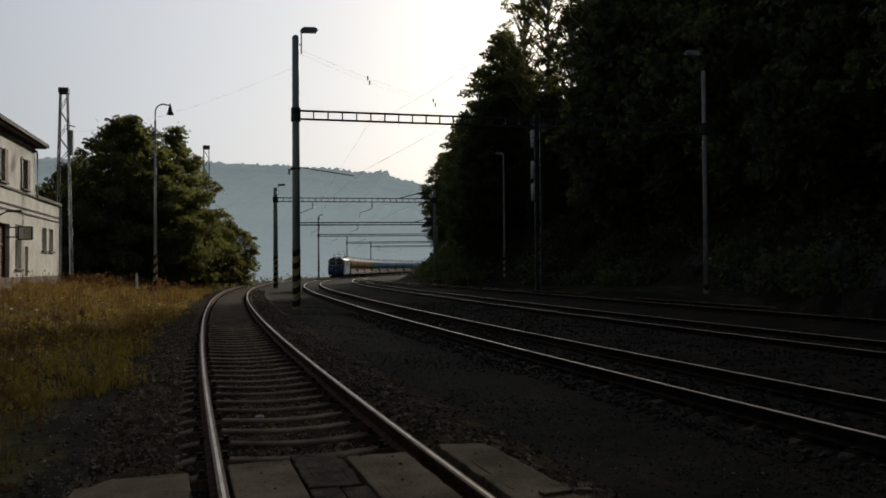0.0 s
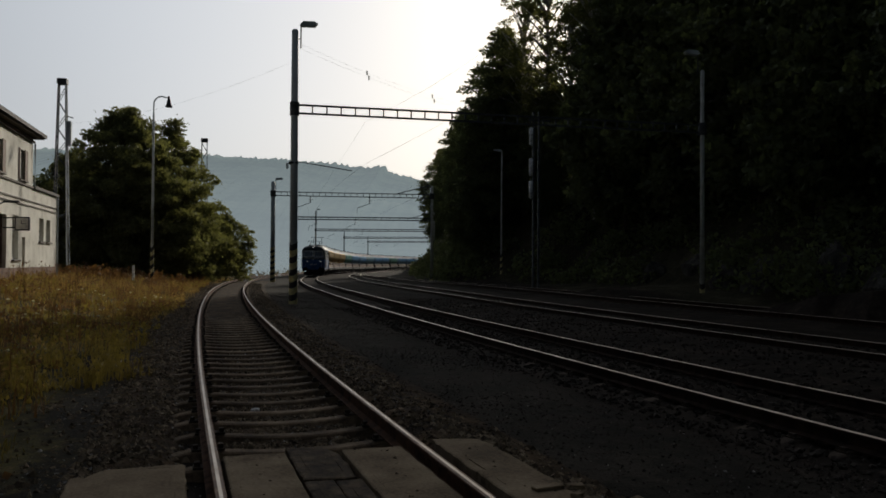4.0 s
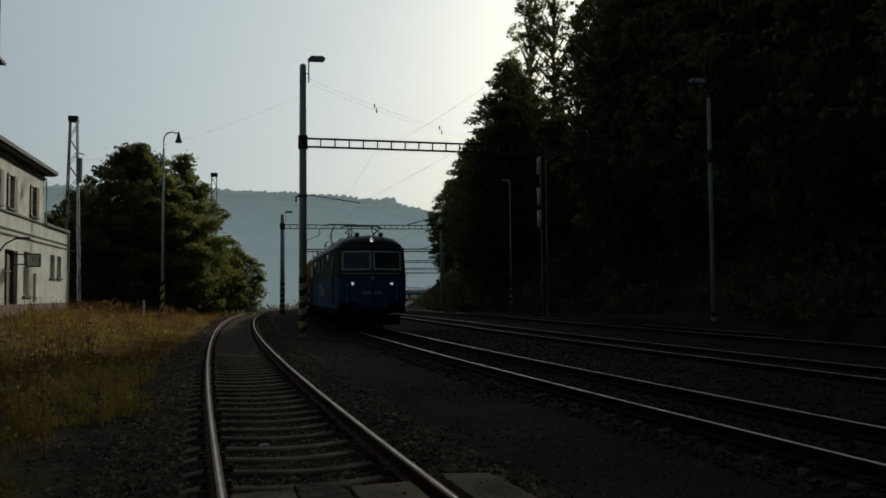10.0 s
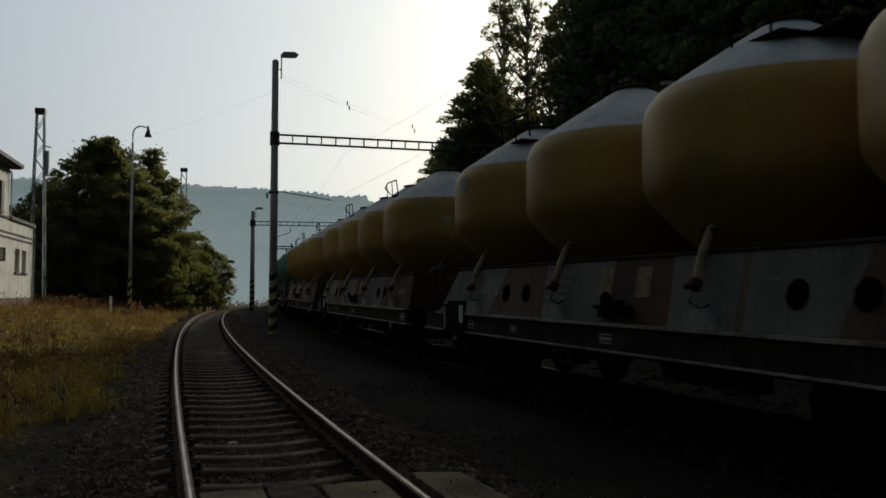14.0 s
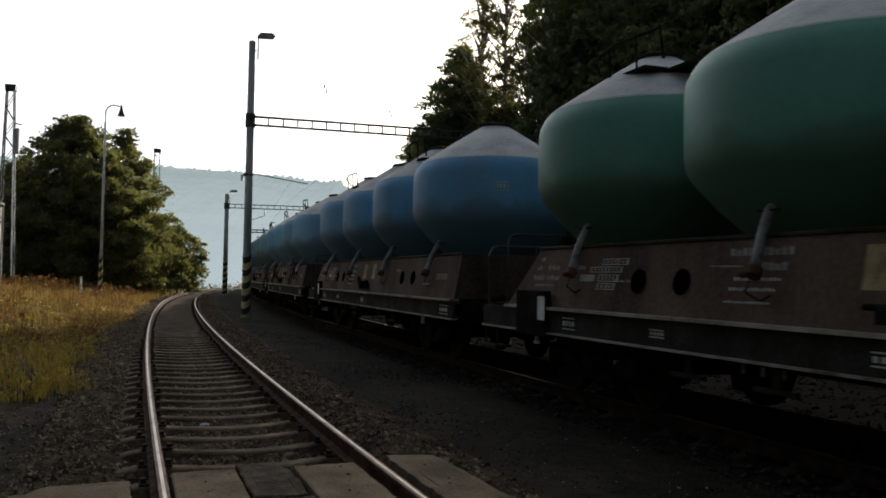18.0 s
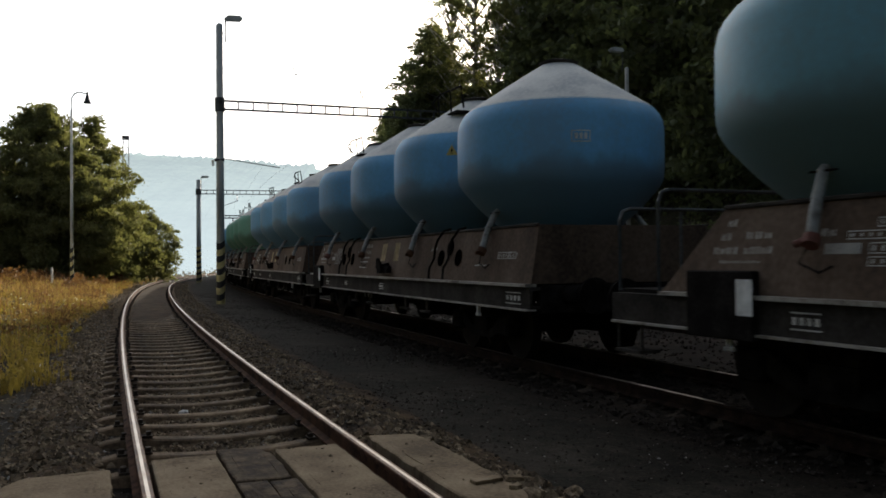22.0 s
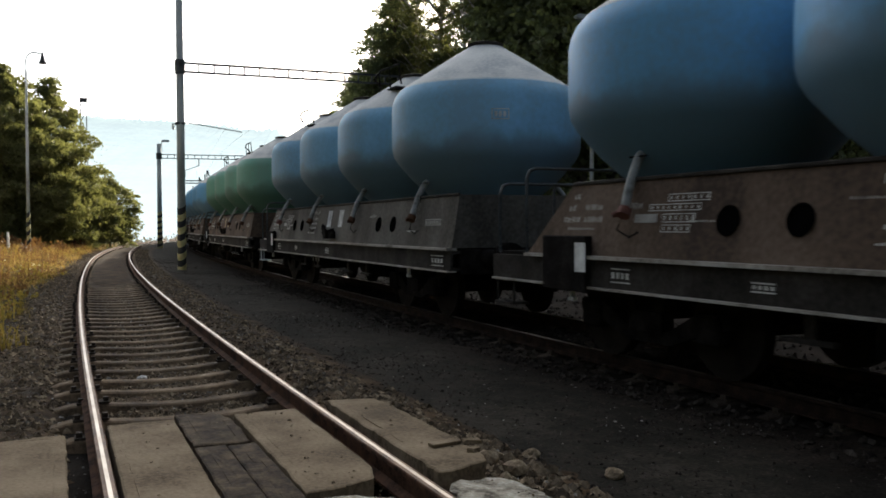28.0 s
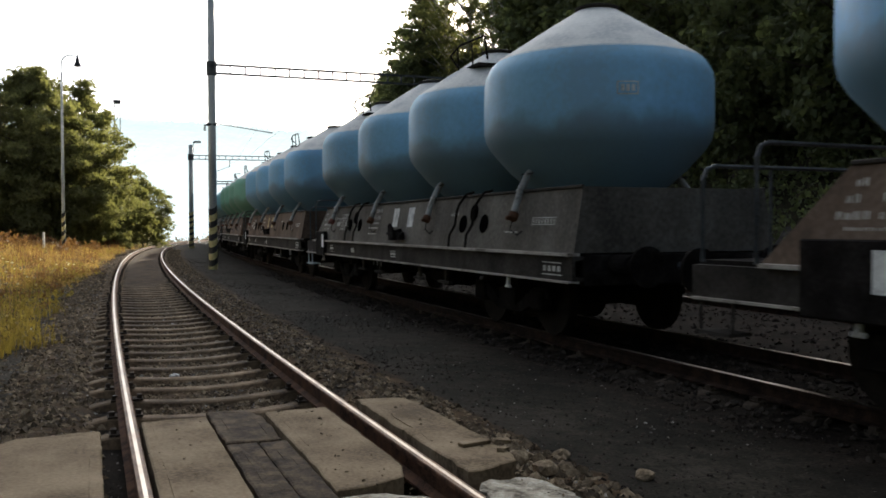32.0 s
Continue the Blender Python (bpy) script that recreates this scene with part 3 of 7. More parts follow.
def build_crossing():
    """The worn level crossing over the nearest track."""
    c = holder("level_crossing", on(4, T1, 0), "worn concrete and timber level crossing panels between the rails", "level crossing", kind="structure")
    base = on(4, T1, 0).inverted()

    def panel(name, s0, s1, o0, o1, top, thick, material, label="", jag=0.0, chip=0.0, cut=()):
        """A slab with a worn, nibbled outline; cut breaks a corner (0 far left, 1 far right, 2 near right) off."""
        bm = nb()
        ring = []
        corners = [(s0, o0), (s1, o0), (s1, o1), (s0, o1)]
        for (a, b), (e, d) in zip(corners, corners[1:] + corners[:1]):
            n = max(3, int(math.hypot(e - a, d - b) / 0.07))
            ring += [(a + (e - a) * k / n, b + (d - b) * k / n) for k in range(n)]
        pts = []
        for k, (s, o) in enumerate(ring):
            e = noise.noise((s * 9, o * 9, 2)) + 0.5 * noise.noise((s * 31, o * 31, 4))
            s += e * jag
            o += e * jag * 0.8 * (1 if o < (o0 + o1) / 2 else -1)
            for corner, reach in cut:
                cs, co = corners[corner]
                d = math.hypot(s - cs, o - co)
                if d < reach:
                    s += (0.5 * (s0 + s1) - s) * (1 - d / reach) * 0.1
                    o += (0.5 * (o0 + o1) - o) * (1 - d / reach) * 0.28
            x, y, h = line(s, o)
            p = base @ Vector((x, y, 0))
            pts.append((p.x, p.y))
        extrude(bm, pts, 'z', top - thick, top)
        face = max(bm.faces, key=lambda f: f.calc_center_median().z)
        bmesh.ops.inset_region(bm, faces=[face], thickness=0.012, depth=0.0)
        for v in face.verts:
            v.co.z += 0.006
        inner = bmesh.ops.inset_region(bm, faces=[face], thickness=0.05, depth=0.0)
        for v in bm.verts:
            if v.co.z > top - 0.001:
                v.co.z += noise.noise((v.co.x * 5, v.co.y * 5, 5)) * (0.004 + jag * 0.35)
        return part(name, bm, material, c, label)
    panel("concrete_panel", 1.6, 6.02, 6.115, 5.69, 0.0, 0.16, SLAB, "smooth tan concrete panel", 0.006)
    panel("concrete_panel", 4.1, 6.04, 5.285, 4.835, -0.005, 0.16, SLAB, "pitted tan concrete panel", 0.012, cut=((3, 0.3),))
    panel("concrete_panel", 1.6, 4.05, 5.285, 4.83, -0.03, 0.16, ROUGH_SLAB, "crumbled concrete panel", 0.03, cut=((2, 0.3),))
    panel("timber_plank", 5.32, 6.25, 5.66, 5.31, -0.02, 0.14, TIMBER, "dark split timber", 0.022, cut=((2, 0.2),))
    panel("timber_plank", 1.6, 5.27, 5.66, 5.475, -0.018, 0.14, TIMBER, "dark split timber", 0.008)
    panel("timber_plank", 1.6, 5.25, 5.465, 5.295, -0.02, 0.14, TIMBER, "dark split timber", 0.01)
    panel("concrete_panel", 4.12, 6.18, 4.56, 4.16, 0.0, 0.22, SLAB, "cracked concrete panel", 0.024, cut=((2, 0.3), (3, 0.3)))
    panel("concrete_panel", 1.6, 4.08, 4.62, 4.2, -0.015, 0.22, ROUGH_SLAB, "crumbled concrete block", 0.045, cut=((1, 0.3), (2, 0.4)))
    panel("concrete_panel", 1.6, 5.88, 7.07, 6.37, -0.005, 0.18, SLAB, "tan concrete panel", 0.014, cut=((1, 0.2),))
    # broken bits of brick and concrete on the outer panel
    for s0, o, w, d, turn in ((4.62, 4.29, 0.2, 0.07, 8), (4.6, 4.12, 0.12, 0.07, -10), (4.42, 4.2, 0.07, 0.05, 40)):
        bm = boxed((0, 0, 0.012), (w, d, 0.026), 0.004)
        for v in bm.verts:
            v.co += Vector((noise.noise(v.co * 20), noise.noise(v.co * 22), 0)) * 0.02
        bmesh.ops.transform(bm, matrix=base @ on(s0, o, 0.004, turn), verts=bm.verts)
        part("broken_brick", bm, SLAB, c)


build_ground()
build_bed()
build_hills()
build_sky_blocking_slopes()
SLEEPERS = [sleeper_mesh(k, SLEEPER) for k in range(5)]
DARK_SLEEPERS = [sleeper_mesh(k + 7, DARK_SLEEPER) for k in range(5)]
SIDING = build_track("track_siding", T1, Z1, -30, 300, "rusty siding track with polished rail heads on worn sleepers", 6.5, 70, SLEEPERS, RUST)
for k in range(24):
    ob = new("sleeper", SLEEPERS[k % 5])
    ob.parent = SIDING
    ob.matrix_basis = on(1.2 - 0.62 * k, T1, Z1 - 0.172, random.uniform(-1, 1))
build_track("track_main", T2, Z2, -60, 420, "main railway track curving away in dark ballast", -12, 90, DARK_SLEEPERS, SHADED_RUST)
build_track("track_far", T3, Z3, -60, 420, "further railway track in dark ballast", -6, 70, DARK_SLEEPERS, SHADED_RUST)
build_track("track_loop", T4, Z4, -60, 128, "rusty loop track below the wooded slope", -4, 60, DARK_SLEEPERS, SHADED_RUST)
build_crossing()


# ---- masts and lamps ----
def band_post(t, r, z0, z1, zs, base=(0, 0), n=12, material=None, taper=0.85):
    """A round post with slanting black and yellow warning bands at its foot."""
    bm = nb()
    lathe(bm, [(r, z0), (r * taper, z1), (r * taper * 0.6, z1 + 0.06)], n, (base[0], base[1], 0))
    part("post", bm, material or MAST, t, smooth=True)
    k, z = 0, z0 + 0.05
    while z < zs:
        bm = nb()
        rr = r * (1 - (1 - taper) * (z - z0) / (z1 - z0)) + 0.008
        rings = []
        for dz in (0, 0.24):
            rings.append([bm.verts.new((base[0] + rr * math.cos(a * math.tau / 16), base[1] + rr * math.sin(a * math.tau / 16), z + dz + 0.12 * math.sin(a * math.tau / 16 + 0.6))) for a in range(16)])
        for a in range(16):
            bm.faces.new((rings[0][a], rings[0][(a + 1) % 16], rings[1][(a + 1) % 16], rings[1][a]))
        part("warning_band", bm, YELLOW_PAINT if k % 2 else BLACK_PAINT, t, smooth=True)
        z += 0.24
        k += 1


def lamp_head(t, x, y, z, turn=1):
    bm = nb()
    rod(bm, (x + 0.12 * turn, y, z - 0.9), (x + 0.12 * turn, y, z), 0.025)
    rod(bm, (x, y, z - 0.55), (x + 0.12 * turn, y, z - 0.55), 0.02)
    part("lamp_bracket", bm, DARK_STEEL, t)
    bm = nb()
    extrude(bm, [(0.0, 0.0), (0.12, 0.12), (0.55, 0.14), (0.68, 0.05), (0.6, -0.04), (0.08, -0.06)], 'y', -0.14, 0.14)
    for v in bm.verts:
        v.co.x *= turn
    bmesh.ops.recalc_face_normals(bm, faces=bm.faces)
    bmesh.ops.translate(bm, verts=bm.verts, vec=(x + 0.08 * turn, y, z))
    part("lamp_head", bm, MAST, t, "grey lamp head")


def portal(s, off0, off1, beam_z, top0, top1, r, label, bands=2.3, lamps=(True, True), step=0.55):
    """Two posts with a flat lattice beam across the tracks."""
    m = on(s, off0, 0)
    t = holder("catenary_portal", m, label, "catenary portal", "catenary portals over the tracks")
    w = off0 - off1
    band_post(t, r, put_z(s, off0) - 0.3, top0, put_z(s, off0) + bands)
    band_post(t, r * 0.66, put_z(s, off1) - 0.3, top1, put_z(s, off1) + 0.3, (w, 0), material=CONCRETE_POST)
    for z in (beam_z + 0.16, beam_z - 0.16):
        part("beam_chord", box(nb(), (w / 2, 0, z), (w - 0.2, 0.09, 0.07 if s < 100 else 0.15)), DARK_STEEL, t)
    n = int(w / step)
    for k in range(n + 1):
        x = 0.12 + (w - 0.24) * k / n
        part("beam_strut", box(nb(), (x, 0, beam_z), (0.05, 0.06, 0.3)), DARK_STEEL, t) if k < 60 else None
    for x in (0.0, w):
        part("beam_clamp", lathe(nb(), [(r + 0.03, beam_z - 0.26), (r + 0.03, beam_z + 0.26)], 12, (x, 0, 0)), DARK_STEEL, t)
    if lamps[0]:
        lamp_head(t, 0.1, 0, top0 + 0.25)
    if lamps[1]:
        lamp_head(t, w - 0.1, 0, top1 + 0.75, -1)
    return t


def dropper(t, x, z, zc):
    """The hanger that holds the wires under a portal beam."""
    bm = nb()
    rod(bm, (x, 0, z - 0.15), (x, 0, z - 0.75), 0.03)
    rod(bm, (x, 0, z - 0.75), (x - 1.1, 0, z - 1.15), 0.025)
    rod(bm, (x - 1.1, 0, z - 1.15), (x - 1.1, 0, zc), 0.015)
    part("wire_hanger", bm, DARK_STEEL, t)
    bm = nb()
    lathe(bm, [(0.02, -0.2), (0.07, -0.17), (0.04, -0.1), (0.07, -0.06), (0.04, 0.02), (0.07, 0.06), (0.02, 0.14)], 10, (x, 0, z - 0.45))
    part("insulator", bm, INSULATOR, t)


PORTALS = [
    (32.6, 2.93, -14.6, 7.24, 10.25, 9.75, 0.155),
    (74.7, 3.2, -10.8, 7.3, 8.3, 8.2, 0.21),
    (116.0, 3.2, -16.0, 7.3, 8.2, 9.3, 0.2),
    (158.0, 3.4, -21.0, 7.3, 10.8, 9.0, 0.17),
    (206.0, 3.4, -24.0, 7.3, 9.0, 9.0, 0.17),
    (246.0, 3.4, -26.0, 7.3, 9.0, 9.0, 0.17),
]
for k, (s, o0, o1, bz, ta, tb, r) in enumerate(PORTALS):
    t = portal(s, o0, o1, bz, ta, tb, r, ("grey steel portal with striped foot and a flat lattice beam" if k < 2 else "far hazy steel portal over the tracks"), 2.3 if k != 1 else 3.0, (k in (0, 1, 3), k == 0), 0.55 if k < 2 else 1.2)
    for off in (T2, T3):
        if k:
            dropper(t, o0 - off, bz, 5.6)
    if k in (1, 2):
        part("brace", rod(nb(), (o0 - o1 - 3.1, 0, bz + 0.2), (o0 - o1 - 0.2, 0, bz + 0.98), 0.04, 6), DARK_STEEL, t, "slanting brace on the beam")
    if not k:
        # steady arm over the main track
        part("steady_arm", rod(nb(), (0.12, 0, 5.22), (2.25, 0.1, 4.94), 0.019, 8), DARK_STEEL, t, "slanting steady arm on the mast")
        part("arm_clamp", boxed((-0.02, 0, 5.16), (0.36, 0.28, 0.09), 0.02), DARK_STEEL, t)
        part("insulator", lathe(nb(), [(0.02, -0.12), (0.06, -0.09), (0.03, -0.04), (0.06, 0.0), (0.03, 0.04), (0.06, 0.09), (0.02, 0.12)], 10, (-0.26, 0, 5.05)), INSULATOR, t)


def build_wires():
    w = holder("overhead_wires", Matrix(), "thin overhead contact and carrier wires above the tracks", "overhead wires")
    for off in (T2, T3):
        for lo, name in ((True, "contact_wire"), (False, "carrier_wire")):
            bm = nb()
            pts = []
            stops = [-40] + [p[0] for p in PORTALS]
            for a, b in zip(stops, stops[1:]):
                for k in range(8):
                    f = k / 8
                    s = a + (b - a) * f
                    x, y, h = line(s, off + 0.2 * math.cos(f * math.pi))
                    pts.append((x, y, 5.2 if lo else 6.85 - 0.9 * 4 * f * (1 - f)))
            pipe(bm, pts, 0.0035 if lo else 0.003, 5)
            part(name, bm, WIRE, w)
    # feeder from the lattice mast across to the portal
    for z, a, b in ((9.0, (-21.2, 47.5), (-5.7, 32.4)), (8.1, (-21.2, 47.5), (-17.2, 74.0)), (9.8, (-5.6, 32.5), (5.4, 49.5)), (9.55, (-5.5, 32.3), (5.5, 49.3))):
        bm = nb()
        pipe(bm, [(a[0] + (b[0] - a[0]) * k / 8, a[1] + (b[1] - a[1]) * k / 8, z - 0.5 * 4 * (k / 8) * (1 - k / 8)) for k in range(9)], 0.0025, 5)
        part("feeder_wire", bm, WIRE, w)
        if z > 9.1:
            for f in (0.22, 0.47):
                bm = nb()
                lathe(bm, [(0.02, -0.1), (0.06, -0.06), (0.03, 0.0), (0.06, 0.05), (0.02, 0.1)], 8, (a[0] + (b[0] - a[0]) * f, a[1] + (b[1] - a[1]) * f, z - 2 * f * (1 - f)))
                bmesh.ops.scale(bm, vec=(0.6, 0.6, 1), verts=bm.verts, space=Matrix.Translation((-a[0] - (b[0] - a[0]) * f, -a[1] - (b[1] - a[1]) * f, 0)))
                part("insulator", bm, DARK_STEEL, w)


build_wires()


def goose_lamp():
    """The platform lamp with a bent neck and a bell shade."""
    x, y = -16.05, 47.4
    z0 = 0.3
    t = holder("street_lamp", pose(x, y, 0), "tall grey lamp post with a swan neck and bell shade", "lamp post")
    band_post(t, 0.095, z0 - 0.3, 9.6, z0 + 1.7, taper=0.6)
    bm = nb()
    pts = [(0, 0, 9.5), (0.0, 0, 9.95)] + [(0.44 - 0.44 * math.cos(a), 0, 10.1 + 0.46 * math.sin(a)) for a in [radians(v) for v in range(10, 121, 10)]] + [(0.82, 0, 10.5), (0.84, 0, 10.42)]
    pipe(bm, pts, 0.04, 8)
    part("neck", bm, MAST, t, smooth=True)
    bm = nb()
    lathe(bm, [(0.03, 0.35), (0.06, 0.2), (0.1, 0.05), (0.13, -0.1), (0.2, -0.25), (0.19, -0.28), (0.02, -0.2)], 16, (0.84, 0, 10.24))
    part("shade", bm, DARK_STEEL, t, "dark bell shade", smooth=True)


def lattice_mast(x, y, z0, z1, w0, w1, label, cabinet=True, step=0.75):
    t = holder("lattice_mast", pose(x, y, 0, 0, 0, 14), label, "lattice mast")
    for sx in (-1, 1):
        for sy in (-1, 1):
            bm = nb()
            rod(bm, (sx * w0 / 2, sy * w0 / 2, z0 - 0.3), (sx * w1 / 2, sy * w1 / 2, z1), 0.05, 4)
            part("leg", bm, DARK_STEEL if sx < 0 else MAST, t)
    z, k = z0, 0
    while z < z1 - step:
        f0, f1 = (z - z0) / (z1 - z0), (z + step - z0) / (z1 - z0)
        a, b = (w0 + (w1 - w0) * f0) / 2, (w0 + (w1 - w0) * f1) / 2
        bm = nb()
        q = 1 if k % 2 else -1
        rod(bm, (-a * q, -a, z), (b * q, -b, z + step), 0.018, 4)
        rod(bm, (-a * q, a, z), (b * q, b, z + step), 0.018, 4)
        rod(bm, (-a, -a * q, z), (-b, b * q, z + step), 0.018, 4)
        rod(bm, (a, -a * q, z), (b, b * q, z + step), 0.018, 4)
        part("lacing", bm, DARK_STEEL, t)
        z += step
        k += 1
    part("cap", box(nb(), (0, 0, z1), (w1 + 0.16, w1 + 0.16, 0.3)), DARK_STEEL, t)
    if cabinet:
        part("cabinet", box(nb(), (w1 / 2 + 0.18, 0, z1 - 2.9), (0.26, 0.3, 1.4), bevel=0.02), MAST, t)
        bm = nb()
        rod(bm, (w1 / 2, 0, z1 - 1.9), (w1 / 2 + 0.4, 0, z1 - 2.0), 0.03)
        part("bracket", bm, DARK_STEEL, t)
        part("bracket", rod(nb(), (-w1 / 2, 0, 3.8), (w1, 0, 4.0), 0.05), DARK_STEEL, t)
    return t


def weight_mast():
    """A mast beyond the tracks with pale tension weights."""
    s, off = 48.5, -14.0
    t = holder("tension_mast", pose(5.55, 49.5, 0, 0, 0, 10), "dark steel tension mast with pale counterweights", "mast")
    z0 = 0.2
    for sx in (-0.16, 0.16):
        part("leg", box(nb(), (sx, 0, (z0 + 10.2) / 2 - 0.3), (0.1, 0.16, 10.2 - z0 + 0.6)), DARK_STEEL, t)
    for k in range(16):
        part("lacing", box(nb(), (0, 0, 0.6 + k * 0.62), (0.3, 0.03, 0.05)), DARK_STEEL, t)
    part("cross_arm", box(nb(), (0.2, 0, 9.7), (1.3, 0.1, 0.1)), DARK_STEEL, t)
    for z in (8.75, 6.95, 5.65):
        bm = nb()
        lathe(bm, [(0.05, -0.52), (0.13, -0.46), (0.13, 0.46), (0.05, 0.52)], 12, (-0.3, 0, z))
        part("counterweight", bm, INSULATOR, t, "pale counterweight", smooth=True)


def slim_lamp():
    t = holder("street_lamp", pose(4.45, 62.0, 0), "slim pale lamp post with striped foot beyond the tracks", "lamp post")
    band_post(t, 0.085, -0.1, 9.5, 2.0, material=CONCRETE_POST, taper=0.6)
    bm = nb()
    extrude(bm, [(0.0, 0.0), (-0.12, 0.1), (-0.6, 0.12), (-0.66, 0.02), (-0.1, -0.05)], 'y', -0.12, 0.12)
    bmesh.ops.translate(bm, verts=bm.verts, vec=(0.02, 0, 9.55))
    part("lamp_head", bm, MAST, t)


goose_lamp()
lattice_mast(-21.15, 47.4, 0.5, 11.35, 0.85, 0.36, "tall tapered lattice steel mast beside the station house")
lattice_mast(-20.6, 74.0, 0.4, 11.9, 0.7, 0.42, "lattice steel mast half hidden behind the trees", False)
weight_mast()
slim_lamp()


def small_post(x, y, z, h, material, label):
    t = holder("marker_post", pose(x, y, z, random.uniform(-3, 3), 0, 0), label, "marker post")
    part("post", box(nb(), (0, 0, h / 2 - 0.1), (0.12, 0.1, h + 0.2), bevel=0.015), material, t)


small_post(-18.2, 50.5, 0.35, 0.75, FRAME_PAINT, "small white marker post in the grass")
small_post(-17.9, 78.0, -0.22, 0.9, FRAME_PAINT, "small white marker post by the siding")


# ---- station house ----
def build_house():
    """Two storeys beside the tracks, with a flat-roofed annexe."""
    yaw = 13.6
    m = pose(-19.0, 39.6, 0, 0, 0, yaw)          # the upper corner; y runs away along the facade, x towards the tracks
    t = holder("station_house", m, "cream plastered two-storey station house with brown plinth", "station house")
    zg, zt, za = 0.3, 7.1, 4.7

    def wall(name, x0, x1, y0, y1, z0, z1, material, label=""):
        return part(name, boxed(((x0 + x1) / 2, (y0 + y1) / 2, (z0 + z1) / 2), (x1 - x0, y1 - y0, z1 - z0)), material, t, label)
    # facade pieces leave real openings; a row is (y0, y1, z0, z1)
    low = [(-8.75, -7.5, 1.1, 3.3), (-6.6, -4.6, 0.6, 3.25), (-3.65, -2.6, 1.4, 3.3), (-1.95, -1.35, 1.1, 2.4), (1.4, 2.45, 2.28, 3.4), (2.95, 4.0, 2.28, 3.4)]
    up = [(-2.6, -1.35, 4.93, 6.25), (-6.3, -5.15, 4.93, 6.25), (-8.4, -7.2, 4.93, 6.25), (-11.9, -10.7, 4.93, 6.25), (-14.2, -13.0, 4.93, 6.25)]

    def facade(name, y0, y1, z0, z1, holes):
        cuts = sorted({y0, y1, *[h[0] for h in holes], *[h[1] for h in holes]})
        bm = nb()
        for a, b in zip(cuts, cuts[1:]):
            hs = sorted([h for h in holes if h[0] <= a + 1e-6 and h[1] >= b - 1e-6], key=lambda h: h[2])
            z = z0
            for h in hs:
                if h[2] > z:
                    box(bm, (-0.2, (a + b) / 2, (z + h[2]) / 2), (0.4, b - a, h[2] - z))
                z = h[3]
            box(bm, (-0.2, (a + b) / 2, (z + z1) / 2), (0.4, b - a, z1 - z))
        part(name, bm, PLASTER, t)
    facade("lower_wall", -16.0, 5.4, zg + 0.75, za, low)
    facade("upper_wall", -16.0, 0.0, za, zt, up)
    wall("plinth", -0.4, 0.03, -16.0, 5.42, zg - 0.5, zg + 0.75, PLINTH)
    wall("end_wall", -9.0, -0.402, -0.4, 0.0, za, zt, PLASTER)
    wall("end_wall", -9.0, -0.402, 5.0, 5.4, zg, za, PLASTER)
    wall("back_wall", -9.4, -9.002, -16.0, 5.4, zg, za, PLASTER)
    wall("back_wall", -9.4, -9.002, -16.0, 0.0, za + 0.003, zt, PLASTER)
    wall("annexe_roof", -9.4, 0.12, 0.03, 5.55, za, za + 0.14, ROOFING)
    for z, h, d in ((4.7, 0.08, 0.07), (4.04, 0.06, 0.05), (3.82, 0.06, 0.05)):
        wall("string_course", 0.002, d, -16.0, 5.43, z, z + h, CORNICE, "dark string course")
    wall("cornice", 0.002, 0.09, -16.0, 0.02, zt - 0.28, zt - 0.2, CORNICE)
    # hipped roof with wide eaves
    bm = nb()
    e = 0.5
    a = [(e, e, zt), (e, -16.8, zt), (-9.4 - e, -16.8, zt), (-9.4 - e, e, zt)]
    lo = [bm.verts.new(p) for p in a]
    up_ = [bm.verts.new((p[0], p[1], p[2] + 0.16)) for p in a]
    r0, r1 = bm.verts.new((-4.7, -4.2, zt + 2.9)), bm.verts.new((-4.7, -13.0, zt + 2.9))
    for k in range(4):
        bm.faces.new((lo[k], lo[(k + 1) % 4], up_[(k + 1) % 4], up_[k]))
    bm.faces.new(lo[::-1])
    bm.faces.new((up_[0], up_[1], r1, r0))
    bm.faces.new((up_[1], up_[2], r1))
    bm.faces.new((up_[2], up_[3], r0, r1))
    bm.faces.new((up_[3], up_[0], r0))
    bmesh.ops.recalc_face_normals(bm, faces=bm.faces)
    part("roof", bm, ROOFING, t, "dark hipped roof with wide eaves")
    wall("soffit", -0.38, e - 0.1, -16.5, e - 0.1, zt - 0.06, zt - 0.004, CORNICE)

    def window(y0, y1, z0, z1, shutters=False, door=False):
        w = part("door" if door else "window", boxed((-0.22, (y0 + y1) / 2, (z0 + z1) / 2), (0.02, y1 - y0, z1 - z0)), BROWN_PAINT if door else PANE, t)
        fr = nb()
        for yy in (y0 + 0.035, y1 - 0.035):
            box(fr, (-0.19, yy, (z0 + z1) / 2), (0.06, 0.07, z1 - z0))
        for zz in (z0 + 0.035, z1 - 0.035, z0 + (z1 - z0) * 0.68):
            box(fr, (-0.19, (y0 + y1) / 2, zz), (0.055, y1 - y0 - 0.14, 0.07))
        box(fr, (-0.185, (y0 + y1) / 2, (z0 + z1) / 2), (0.05, 0.05, z1 - z0 - 0.16))
        part("window_frame", fr, FRAME_PAINT if not door else BROWN_PAINT, w)
        if not door:
            part("window_sill", boxed((0.02, (y0 + y1) / 2, z0 - 0.04), (0.16, y1 - y0 + 0.16, 0.07)), CORNICE, w)
